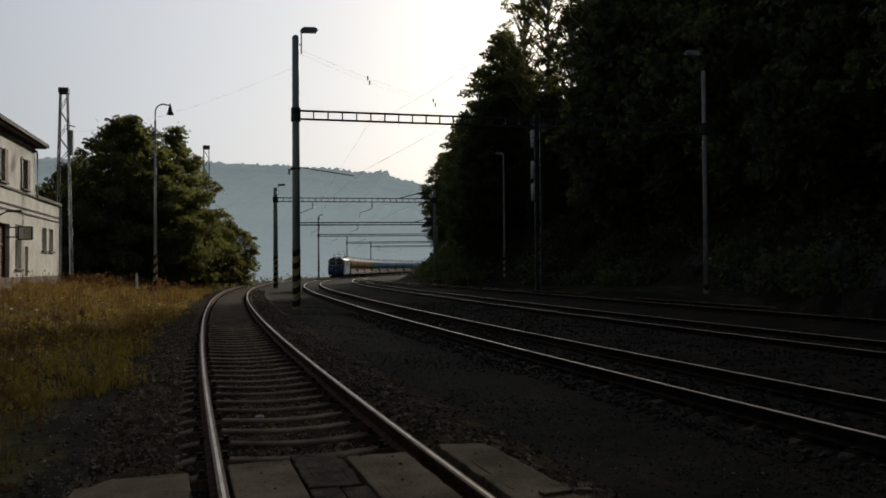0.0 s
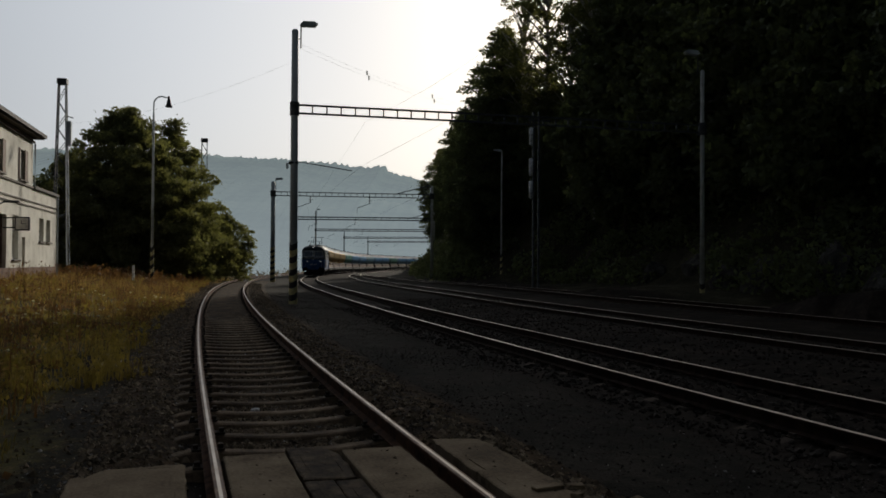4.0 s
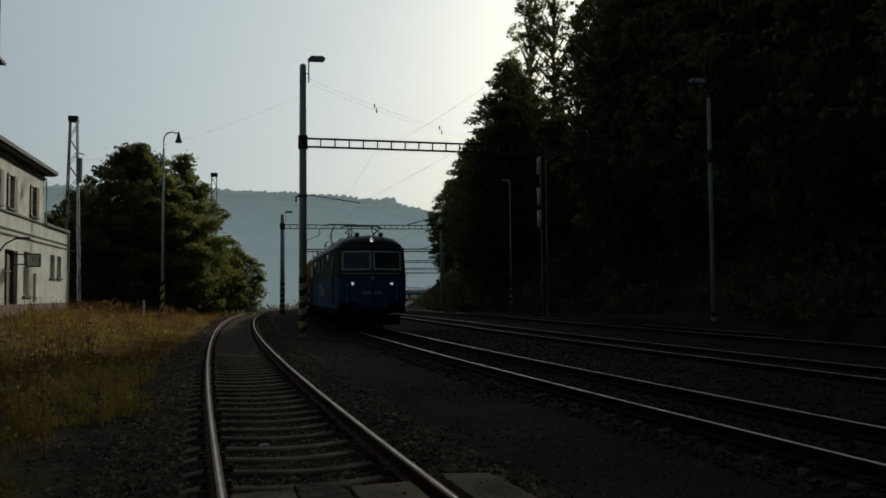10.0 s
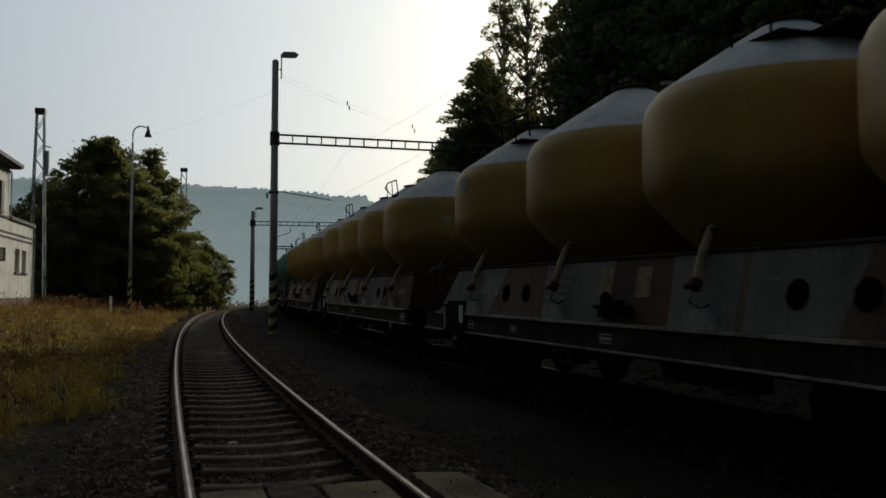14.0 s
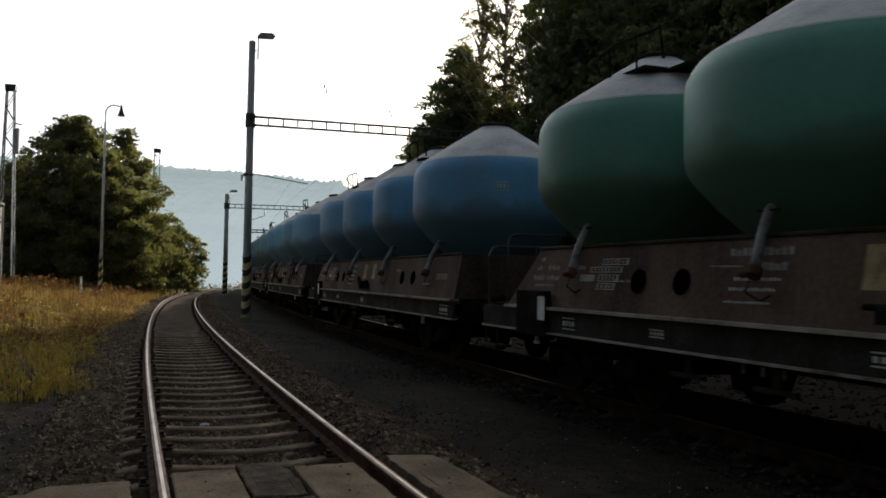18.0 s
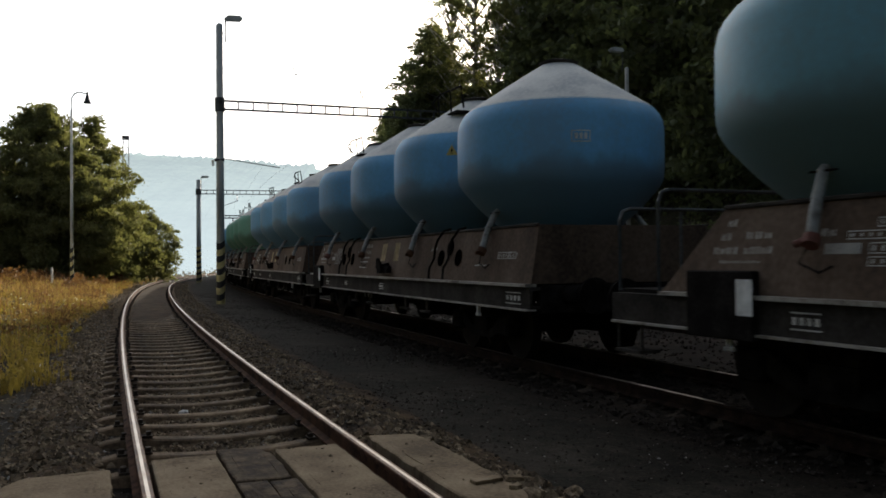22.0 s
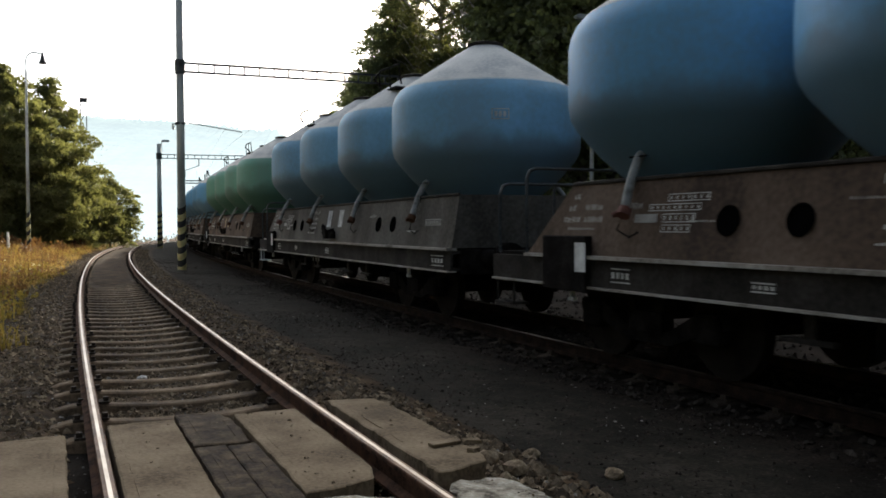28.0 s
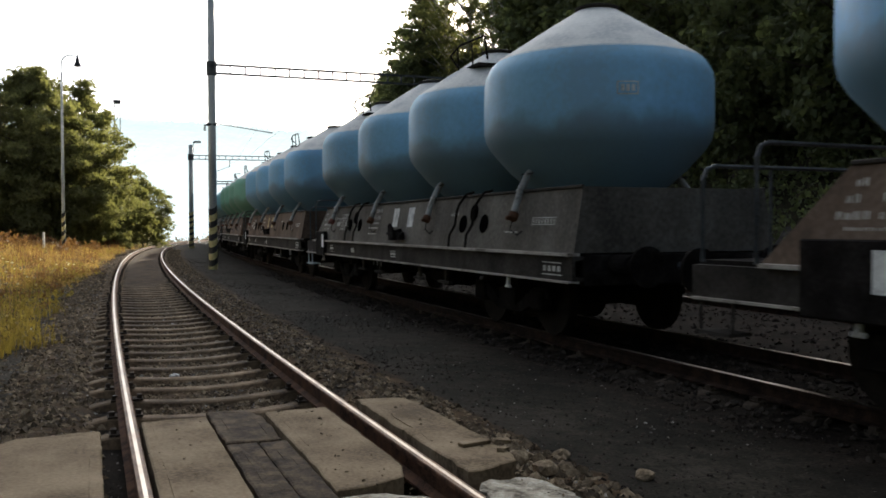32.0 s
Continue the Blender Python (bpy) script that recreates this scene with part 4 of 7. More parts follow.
        if shutters:
            for a, b in ((y0 - 0.16, y0 - 0.01), (y1 - 0.36, y1 + 0.14)):
                part("shutter", boxed((0.03, (a + b) / 2, (z0 + z1) / 2), (0.04, b - a, z1 - z0 + 0.06), 0.006), BROWN_PAINT, w, "brown wooden shutter")
            # the open white casement leaf
            leaf = nb()
            for dz in (z0 + 0.1, (z0 + z1) / 2 + 0.15, z1 - 0.1):
                box(leaf, (-0.06, y0 + 0.3, dz), (0.04, 0.3, 0.06))
            for dy in (0.17, 0.43):
                box(leaf, (-0.06, y0 + dy, (z0 + z1) / 2), (0.041, 0.06, z1 - z0 - 0.14))
            part("casement", leaf, FRAME_PAINT, w, "open white casement")
    for h in up:
        window(*h, shutters=True)
    for k, h in enumerate(low):
        window(*h, door=k in (1, 3))
    # signal lamp on an arm and the double-faced station clock
    bm = nb()
    pipe(bm, [(0.0, -7.6, 3.0), (0.25, -7.5, 3.4), (0.6, -7.4, 3.62)], 0.03)
    part("lamp_arm", bm, DARK_STEEL, t)
    part("wall_lamp", boxed((0.82, -7.35, 3.62), (0.55, 0.2, 0.09), 0.03), DARK_STEEL, t)
    ck = part("clock_case", boxed((0.72, -5.1, 2.86), (0.56, 0.16, 0.56), 0.03), DARK_STEEL, t, "square station clock on brackets")
    for sy in (-1, 1):
        part("clock_face", boxed((0.72, -5.1 + sy * 0.083, 2.86), (0.46, 0.006, 0.46)), CLOCK_WHITE, ck)
        part("clock_hand", boxed((0.69, -5.1 + sy * 0.09, 2.92), (0.025, 0.006, 0.14)), BLACK_PAINT, ck)
        part("clock_hand", boxed((0.78, -5.1 + sy * 0.09, 2.86), (0.16, 0.006, 0.02)), BLACK_PAINT, ck)
    for z in (2.7, 3.1):
        bm = nb()
        rod(bm, (-0.02, -5.1, z), (0.46, -5.1, z), 0.025)
        part("clock_bracket", bm, DARK_STEEL, ck)
    # downpipe at the corner
    bm = nb()
    pipe(bm, [(0.06, 0.1, zt - 0.3), (0.1, -0.06, zt - 0.6), (0.1, -0.06, za + 0.1)], 0.045)
    part("downpipe", bm, MAST, t)
    part("downpipe", pipe(nb(), [(0.1, 5.3, za), (0.1, 5.3, za - 0.5), (0.1, 5.32, zg)], 0.045), MAST, t)
    # raised part of the house behind, and an aerial
    wall("tower_wall", -8.4, -1.25, -16.0, -6.95, zt + 0.2, zt + 3.75, PLASTER)
    bm = nb()
    z = zt + 3.65
    eave = [(-0.3, -5.7), (-0.3, -16.9), (-9.3, -16.9), (-9.3, -5.7)]
    lo = [bm.verts.new((x, y, z)) for x, y in eave]
    hi = [bm.verts.new((x, y, z + 0.12)) for x, y in eave]
    r0, r1 = bm.verts.new((-4.8, -9.8, z + 3.4)), bm.verts.new((-4.8, -12.8, z + 3.4))
    for k in range(4):
        bm.faces.new((lo[k], lo[(k + 1) % 4], hi[(k + 1) % 4], hi[k]))
    bm.faces.new(lo[::-1])
    bm.faces.new((hi[0], hi[1], r1, r0))
    bm.faces.new((hi[1], hi[2], r1))
    bm.faces.new((hi[2], hi[3], r0, r1))
    bm.faces.new((hi[3], hi[0], r0))
    bmesh.ops.recalc_face_normals(bm, faces=bm.faces)
    part("tower_roof", bm, ROOFING, t, "dark hipped tower roof")
    part("aerial", rod(nb(), (-0.63, -5.6, zt + 1.65), (-0.63, -5.6, zt + 8.5), 0.045), DARK_STEEL, t)
    for z in (1.69, 3.1):
        part("aerial_bracket", rod(nb(), (-0.63, -5.6, zt + z), (-1.4, -7.1, zt + z), 0.03), DARK_STEEL, t)


build_house()


# ---- trees ----
RNG = np.random.default_rng(11)


def leaf_cloud(name, centres, radii, count, size, material, parent=None, shell=0.55, droop=0.3):
    """Many small folded leaves scattered through overlapping clumps, as one mesh."""
    c = np.asarray(centres, float)
    r = np.asarray(radii, float)
    if r.ndim == 1:
        r = np.stack([r, r, r * 0.8], 1)
    vol = r.prod(1) ** 0.67
    pick = RNG.choice(len(c), count, p=vol / vol.sum())
    d = RNG.normal(size=(count, 3))
    d /= np.linalg.norm(d, axis=1, keepdims=True)
    rad = shell + (1.05 - shell) * RNG.random(count) ** 0.6
    rad *= np.where(RNG.random(count) < 0.3, 1 + 0.3 * np.abs(RNG.normal(size=count)), 1)
    p = c[pick] + d * r[pick] * rad[:, None]
    u = RNG.normal(size=(count, 3))
    u[:, 2] -= droop
    u /= np.linalg.norm(u, axis=1, keepdims=True)
    w = np.cross(u, RNG.normal(size=(count, 3)))
    w /= np.linalg.norm(w, axis=1, keepdims=True)
    n = np.cross(u, w)
    L = size * (0.55 + 0.9 * RNG.random(count))[:, None]
    B = L * (0.3 + 0.2 * RNG.random(count))[:, None]
    v = np.stack([p - u * L * 0.5, p + w * B + n * B * 0.3, p + u * L * 0.5, p - w * B + n * B * 0.3], 1).reshape(-1, 3)
    f = np.arange(count * 4).reshape(-1, 4)
    me = bpy.data.meshes.new(name)
    me.from_pydata(v.tolist(), [], f.tolist())
    return link(name, me, material, parent)


def tree(name, m, height, spread, base, leaves, size, bark, leaf, label, clumps=34, squash=1.0, shell=0.5, lean=0.0):
    t = holder(name, m, label, "tree")
    bm = nb()
    pts = [(0, 0, -0.4)]
    x = y = 0.0
    for k in range(1, 8):
        x += random.uniform(-0.12, 0.12) + lean
        y += random.uniform(-0.12, 0.12)
        pts.append((x, y, height * 0.92 * k / 7))
    r0 = max(0.1, height * 0.016)
    for k in range(7):
        rod(bm, pts[k], pts[k + 1], r0 * (1 - k / 7.6), 8, r0 * (1 - (k + 1) / 7.6))
    cs, rs = [], []
    for k in range(clumps):
        f = base + (1 - base) * ((k + 0.5) / clumps)
        z = height * f
        g = (f - base) / (1 - base)
        reach = spread * (math.sin(math.pi * min(0.97, 0.2 + 0.8 * g)) ** 0.75) * random.uniform(0.45, 1.0) * squash
        a = k * 2.4 + random.uniform(-0.5, 0.5)
        i = min(6, int(f * 7))
        tx, ty = pts[i][0], pts[i][1]
        c = (tx + reach * math.cos(a), ty + reach * math.sin(a), z + random.uniform(-0.4, 0.4))
        cs.append(c)
        q = spread * random.uniform(0.5, 1.15) * (1.1 - 0.4 * g) * 1.45 / clumps ** 0.4
        rs.append((q * random.uniform(0.8, 1.5), q * random.uniform(0.8, 1.5), q * random.uniform(0.55, 0.95)))
        for twig in range(2):
            b = a + random.uniform(-0.7, 0.7)
            d = q * random.uniform(0.8, 1.5)
            w = q * random.uniform(0.18, 0.42)
            cs.append((c[0] + d * math.cos(b), c[1] + d * math.sin(b), c[2] + d * random.uniform(-0.35, 0.3)))
            rs.append((w * random.uniform(0.9, 1.8), w * random.uniform(0.9, 1.8), w * 0.6))
        if k % 2 == 0:
            rod(bm, (tx, ty, z * 0.86), c, r0 * 0.3, 5, r0 * 0.08)
    if shell > 0.2:
        for k in range(1, 7):
            cs.append((pts[k][0], pts[k][1], pts[k][2] * 0.86))
            w = spread * (0.58 if k < 5 else 0.36)
            rs.append((w, w, w * 0.8))
    part("trunk", bm, bark, t, smooth=True)
    leaf_cloud("crown", cs, rs, leaves, size, leaf, t, shell)
    return t


tree("broadleaf_tree", pose(-22.2, 61.0, 0.3), 11.6, 5.3, 0.03, 120000, 0.18, BARK, [LEAF_MID], "large dark broadleaf tree with some yellowing leaves by the siding", 260, shell=0.3)
tree("broadleaf_tree", pose(-27.4, 63.0, 0.4), 8.6, 4.0, 0.03, 40000, 0.18, BARK, [LEAF_DARK], "dark broadleaf tree behind the station annexe", 130, shell=0.3)
tree("broadleaf_tree", pose(-20.8, 66.0, 0.1), 12.0, 3.3, 0.03, 44000, 0.17, BARK, [LEAF_MID], "upright broadleaf tree with leaf edges in the light", 150, shell=0.3)
tree("broadleaf_tree", pose(-19.5, 70.5, 0.1), 5.9, 2.5, 0.03, 26000, 0.16, BARK, [LEAF_MID], "rounded broadleaf tree between larger ones", 100, shell=0.3)
tree("broadleaf_tree", pose(-19.0, 75.5, 0.1), 5.4, 2.4, 0.03, 22000, 0.15, BARK, [LEAF_MID, LEAF_YELLOW], "smaller yellowing broadleaf tree at the meadow's end", 100, shell=0.3)
tree("broadleaf_tree", pose(-19.9, 66.0, 0.1), 7.6, 3.1, 0.03, 32000, 0.16, BARK, [LEAF_MID], "broadleaf tree with light leaf edges beside a larger one", 110, shell=0.3)

WOOD_A = tree("hillside_tree", on(70.0, -14.6, 0.6), 11.0, 3.0, 0.1, 40000, 0.15, BARK, [LEAF_DARK], "dark leafy tree on the wooded slope above the tracks", 170, shell=0.25)
WOOD_B = tree("hillside_tree", on(72.0, -17.6, 2.6), 14.5, 3.8, 0.12, 52000, 0.16, BARK, [LEAF_DARK], "dark leafy tree on the wooded slope above the tracks", 210, shell=0.25)
BIRCH_T = tree("birch_tree", on(60.0, -19.0, 3.0), 18.5, 2.5, 0.3, 15000, 0.13, BIRCH, [LEAF_MID], "tall thin birch with sparse leaves above the slope", 120, shell=0.1)
WOOD_C = tree("hillside_tree", on(30.0, -24.0, put_z(30.0, -24.0) - 0.1), 14.5, 3.8, 0.12, 9000, 0.36, BARK, [LEAF_DARK], "dark leafy tree deep in the wooded slope", 110, shell=0.3)
for g in (WOOD_A, WOOD_B, WOOD_C, BIRCH_T):
    tagged(g, group="trees on the wooded slope")
WOODS = [
    (WOOD_B, 71, -16.6, 1.2), (BIRCH_T, 66.5, -17.2, 1.15), (BIRCH_T, 63.5, -18.2, 1.15), (WOOD_A, 66, -13.8, 1.1), (WOOD_A, 74, -14.6, 1.12), (WOOD_A, 84, -15.5, 1.05), (WOOD_A, 96, -16.8, 1.05), (WOOD_A, 64, -17.6, 0.85), (WOOD_A, 61, -17.8, 0.8), (WOOD_A, 78, -22, 0.6), (WOOD_A, 74, -20.5, 0.6), (WOOD_A, 68, -15.6, 1.15), (WOOD_B, 110, -19, 1.0),
    (WOOD_C, 51.5, -19.5, 1.05), (BIRCH_T, 55, -19, 1.05), (WOOD_C, 52, -20, 1.15), (WOOD_C, 50, -19.0, 1.0),
    (WOOD_C, 46, -21, 1.2), (WOOD_C, 43, -20.0, 1.0), (WOOD_C, 40, -22, 1.2), (WOOD_C, 37, -20.5, 1.05), (WOOD_C, 34, -22.5, 1.2),
    (WOOD_C, 31, -19.5, 0.85), (WOOD_C, 28, -22, 1.1), (WOOD_C, 25, -20.0, 0.85), (WOOD_C, 22, -22, 1.1), (WOOD_C, 18, -19.5, 0.85), (WOOD_C, 14, -21, 1.1),
    (WOOD_C, 62, -26, 1.2), (WOOD_C, 55, -28, 1.2), (WOOD_C, 47, -29, 1.2), (WOOD_C, 38, -30, 1.2), (WOOD_C, 29, -30, 1.2), (WOOD_C, 20, -29, 1.2),
    (WOOD_C, 46, -24, 1.1), (WOOD_B, 80, -20, 1.0), (WOOD_C, 92, -21, 1.1), (WOOD_C, 9, -19.5, 0.85), (WOOD_C, 5, -22, 1.1), (WOOD_C, 0, -20.5, 0.85), (WOOD_C, -8, -20, 1.1),
    # taller back-row trees, added to hold the sun off the near tracks
    (WOOD_C, 64, -26, 1.4), (WOOD_C, 60, -25, 1.5), (WOOD_C, 71, -29.5, 1.5), (WOOD_C, 54, -26, 1.5), (WOOD_C, 48, -27, 1.5), (WOOD_C, 70, -29, 1.6), (WOOD_C, 62, -31, 1.6), (WOOD_C, 69, -34, 1.7),
    (WOOD_C, 93, -27, 0.6),
    (WOOD_B, 125, -18, 1.0), (WOOD_B, 140, -20, 1.0), (WOOD_C, 10, -29, 1.2), (WOOD_C, 0, -29, 1.2),
]
for src, s, off, k in WOODS:
    x, y, h = line(s, off)
    ob = copy_thing(src, pose(x, y, put_z(s, off) - 0.1, 0, 0, random.uniform(0, 360)))
    ob.scale = (k, k, k * random.uniform(0.95, 1.08))


def undergrowth():
    """Bushes and creepers that cover the slope beyond the tracks."""
    cs, rs = [], []
    for k in range(420):
        s = random.uniform(-6, 100)
        off = -15.8 + 4.6 * min(1, max(0, (s - 45) / 22)) - abs(random.gauss(0, 1)) * 6.5
        x, y, h = line(s, off)
        z = put_z(s, off)
        q = random.uniform(0.5, 1.5)
        cs.append((x, y, z + q * 0.35))
        rs.append((q, q, q * random.uniform(0.5, 0.95)))
    ob = leaf_cloud("undergrowth", cs, rs, 70000, 0.22, LEAF_DARK, None, 0.5)
    tagged(ob, "dark green bushes and creepers on the wooded slope", "undergrowth", kind="stuff")


undergrowth()


def rock_face():
    """Bare roots and rock ribs on the cut slope."""
    for k in range(12):
        s = 3 + k * 3.4 + random.uniform(-0.8, 0.8)
        off = -16.2 - random.uniform(0, 1.2)
        x, y, h = line(s, off)
        bm = nb()
        bmesh.ops.create_icosphere(bm, subdivisions=2, radius=1)
        sx, sy, sz = random.uniform(0.5, 1.0), random.uniform(0.6, 1.4), random.uniform(0.7, 1.6)
        for v in bm.verts:
            v.co *= 1 + 0.35 * noise.noise(v.co * 1.7 + Vector((k, 0, 0)))
            v.co = Vector((v.co.x * sx, v.co.y * sy, v.co.z * sz))
        ob = part("rock", bm, ROCK, None)
        ob.matrix_basis = pose(x, y, put_z(s, off) - sz * 0.1, 0, random.uniform(-20, 20), -math.degrees(h))
        tagged(ob, "dark weathered rock at the foot of the slope", "rock", "rocks along the slope")


ROCK = mat("slope_rock", (0.06, 0.056, 0.05), (0.02, 0.02, 0.018), (0.12, 0.11, 0.1), rough=0.95, scale=1.6, fine=12, bump=1.0, depth=0.08, spec=0.05)
rock_face()


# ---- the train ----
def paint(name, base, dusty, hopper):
    """Weathered tank paint; the lower hopper is unevenly darker, dust and painted-in shade together."""
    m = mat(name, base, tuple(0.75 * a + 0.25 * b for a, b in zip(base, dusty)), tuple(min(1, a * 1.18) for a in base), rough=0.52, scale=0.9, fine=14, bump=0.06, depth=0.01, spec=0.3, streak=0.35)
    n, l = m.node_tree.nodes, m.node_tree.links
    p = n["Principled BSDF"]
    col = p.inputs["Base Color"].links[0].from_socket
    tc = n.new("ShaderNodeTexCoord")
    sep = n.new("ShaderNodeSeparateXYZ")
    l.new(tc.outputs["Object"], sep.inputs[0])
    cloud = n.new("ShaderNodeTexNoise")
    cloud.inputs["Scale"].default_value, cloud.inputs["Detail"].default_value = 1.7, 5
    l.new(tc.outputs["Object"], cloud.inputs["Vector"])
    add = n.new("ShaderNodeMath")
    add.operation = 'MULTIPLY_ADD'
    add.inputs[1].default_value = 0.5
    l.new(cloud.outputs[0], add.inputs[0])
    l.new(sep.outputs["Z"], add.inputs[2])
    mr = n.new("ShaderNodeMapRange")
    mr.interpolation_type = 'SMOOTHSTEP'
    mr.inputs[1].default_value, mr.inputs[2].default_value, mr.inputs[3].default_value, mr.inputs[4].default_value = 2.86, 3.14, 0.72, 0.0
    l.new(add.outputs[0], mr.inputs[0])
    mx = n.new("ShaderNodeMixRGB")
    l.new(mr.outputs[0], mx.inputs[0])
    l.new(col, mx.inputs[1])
    # 0.72 darkens the dust tone further, putting the underside's shade into it
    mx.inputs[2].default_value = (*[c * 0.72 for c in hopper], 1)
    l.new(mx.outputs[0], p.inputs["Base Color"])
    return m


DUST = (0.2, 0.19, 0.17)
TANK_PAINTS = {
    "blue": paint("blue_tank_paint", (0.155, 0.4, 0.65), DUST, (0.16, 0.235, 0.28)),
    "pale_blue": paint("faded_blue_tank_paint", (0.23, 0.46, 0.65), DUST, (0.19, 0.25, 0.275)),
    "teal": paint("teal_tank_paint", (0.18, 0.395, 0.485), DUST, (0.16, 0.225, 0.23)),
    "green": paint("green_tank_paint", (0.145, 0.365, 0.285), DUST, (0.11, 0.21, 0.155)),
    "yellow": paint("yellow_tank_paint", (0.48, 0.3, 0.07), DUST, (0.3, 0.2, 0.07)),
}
CONE_DUST = mat("cement_dusted_roof", (0.58, 0.58, 0.56), (0.4, 0.42, 0.43), (0.7, 0.7, 0.67), rough=0.8, scale=1.6, fine=22, bump=0.15)
CASING = mat("wagon_casing", (0.108, 0.074, 0.053), (0.048, 0.033, 0.025), (0.18, 0.13, 0.098), rough=0.85, spec=0.15, scale=1.1, fine=20, bump=0.2, streak=0.4)
CASING_RED = mat("wagon_casing_rust", (0.11, 0.06, 0.042), (0.05, 0.03, 0.024), (0.19, 0.12, 0.09), rough=0.85, scale=0.7, fine=16, bump=0.2, streak=0.4)
CASING_GREY = mat("dusty_grey_casing", (0.105, 0.094, 0.08), (0.05, 0.044, 0.038), (0.18, 0.165, 0.145), rough=0.85, spec=0.15, scale=1.1, fine=20, bump=0.2, streak=0.4)
PALE_PATCH = mat("pale_overpaint", (0.29, 0.275, 0.25), (0.16, 0.14, 0.12), (0.4, 0.385, 0.36), rough=0.8, scale=1.2, fine=18, bump=0.1, streak=0.4)
PIPE_GREY = mat("dusty_pipe", (0.26, 0.26, 0.25), (0.13, 0.12, 0.11), (0.38, 0.38, 0.36), rough=0.7, scale=5, fine=30, bump=0.1)
PIPE_YELLOW = mat("dusty_yellow_pipe", (0.4, 0.31, 0.16), (0.22, 0.17, 0.1), (0.5, 0.42, 0.27), rough=0.7, scale=5, fine=30, bump=0.1)
# pale because the flanges catch light; that light is put into the colour
SILL_EDGE = mat("lit_sill_edge", (0.34, 0.31, 0.27), (0.13, 0.11, 0.09), (0.5, 0.47, 0.43), rough=0.55, scale=3, fine=30, bump=0.1)
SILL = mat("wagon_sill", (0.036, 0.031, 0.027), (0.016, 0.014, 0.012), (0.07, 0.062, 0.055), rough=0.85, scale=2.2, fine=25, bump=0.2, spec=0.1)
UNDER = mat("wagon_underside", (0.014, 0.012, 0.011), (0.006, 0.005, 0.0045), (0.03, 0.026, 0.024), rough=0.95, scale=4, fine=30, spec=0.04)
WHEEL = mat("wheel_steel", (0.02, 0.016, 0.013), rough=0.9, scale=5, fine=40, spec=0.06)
MARKING = mat("faded_lettering", (0.56, 0.54, 0.5), rough=0.8, bump=0)
SIGN_YELLOW = mat("warning_yellow", (0.62, 0.47, 0.16), rough=0.7, bump=0)
EDGE_GREY = mat("dull_plate", (0.2, 0.19, 0.175), rough=0.8, bump=0)
PAPER = mat("white_paper", (0.72, 0.72, 0.7), rough=0.7, bump=0)
OCHRE = mat("ochre_plate", (0.5, 0.38, 0.2), rough=0.75)
# for flat discs; the dark inside each opening is put into this colour
HOLE = mat("opening_shade_black", (0.003, 0.003, 0.003), rough=1.0, bump=0, spec=0.0)
VALVE_RED = mat("rust_red_valve", (0.16, 0.06, 0.045), rough=0.75)

TANK_Y = (1.85, 5.02, 8.19, 11.36)


def side_bar(t, y0, y1, z0, z1, material=MARKING, name="marking"):
    """A flat mark on the sloping side of the casing, which faces the siding."""
    def x(z):
        return -(1.42 - 0.14 * (z - 1.12) / 0.74) - 0.004
    bm = nb()
    v = [bm.verts.new(p) for p in ((x(z0), y0, z0), (x(z0), y1, z0), (x(z1), y1, z1), (x(z1), y0, z1))]
    bm.faces.new(v)
    bmesh.ops.solidify(bm, geom=bm.faces[:], thickness=0.002)
    return part(name, bm, material, t)


def side_text(t, y0, y1, z0, z1, n):
    """Worn lettering as a row of small plain bars."""
    bm = nb()
    w = (y1 - y0) / n
    for k in range(n):
        h = (z1 - z0) * (1.0 if (k * 7 + n) % 3 else 0.8)
        for dy in ((0.16, 0.34), (0.58, 0.76)) if w > 0.05 else ((0.15, 0.75),):
            v = [bm.verts.new((-(1.42 - 0.14 * (z - 1.12) / 0.74) - 0.006, y0 + w * (k + f), z)) for f, z in ((dy[0], z0), (dy[1], z0), (dy[1], z0 + h), (dy[0], z0 + h))]
            bm.faces.new(v)
    return part("lettering", bm, MARKING, t)


def side_frame(t, y0, y1, z0, z1):
    """A painted box with worn figures as bars in it."""
    bm = nb()
    e = 0.008
    for a, b, c, d in ((y0, y1, z0, z0 + e), (y0, y1, z1 - e, z1), (y0, y0 + e, z0, z1), (y1 - e, y1, z0, z1), (y0 * 0.6 + y1 * 0.4, y0 * 0.6 + y1 * 0.4 + e, z0, z1)):
        bm.faces.new([bm.verts.new((-(1.42 - 0.14 * (z - 1.12) / 0.74) - 0.006, y, z)) for y, z in ((a, c), (b, c), (b, d), (a, d))])
    n = max(2, int((y1 - y0) / 0.07))
    for k in range(n):
        a = y0 + (y1 - y0) * (k + 0.3) / n
        bm.faces.new([bm.verts.new((-(1.42 - 0.14 * (z - 1.12) / 0.74) - 0.006, y, z)) for y, z in ((a, z0 + 0.02), (a + 0.022, z0 + 0.02), (a + 0.022, z1 - 0.02), (a, z1 - 0.02))])
    return part("lettering_box", bm, MARKING, t)


def side_patch(t, pts, material, name="paint_patch", label="", proud=0.003):
    """A flat painted or plated shape (y, z) on the sloping side of the casing."""
    bm = nb()
    v = [bm.verts.new((-(1.42 - 0.14 * (z - 1.12) / 0.74) - proud, y, z)) for y, z in pts]
    bm.faces.new(v)
    bmesh.ops.solidify(bm, geom=bm.faces[:], thickness=0.002)
    return part(name, bm, material, t, label)


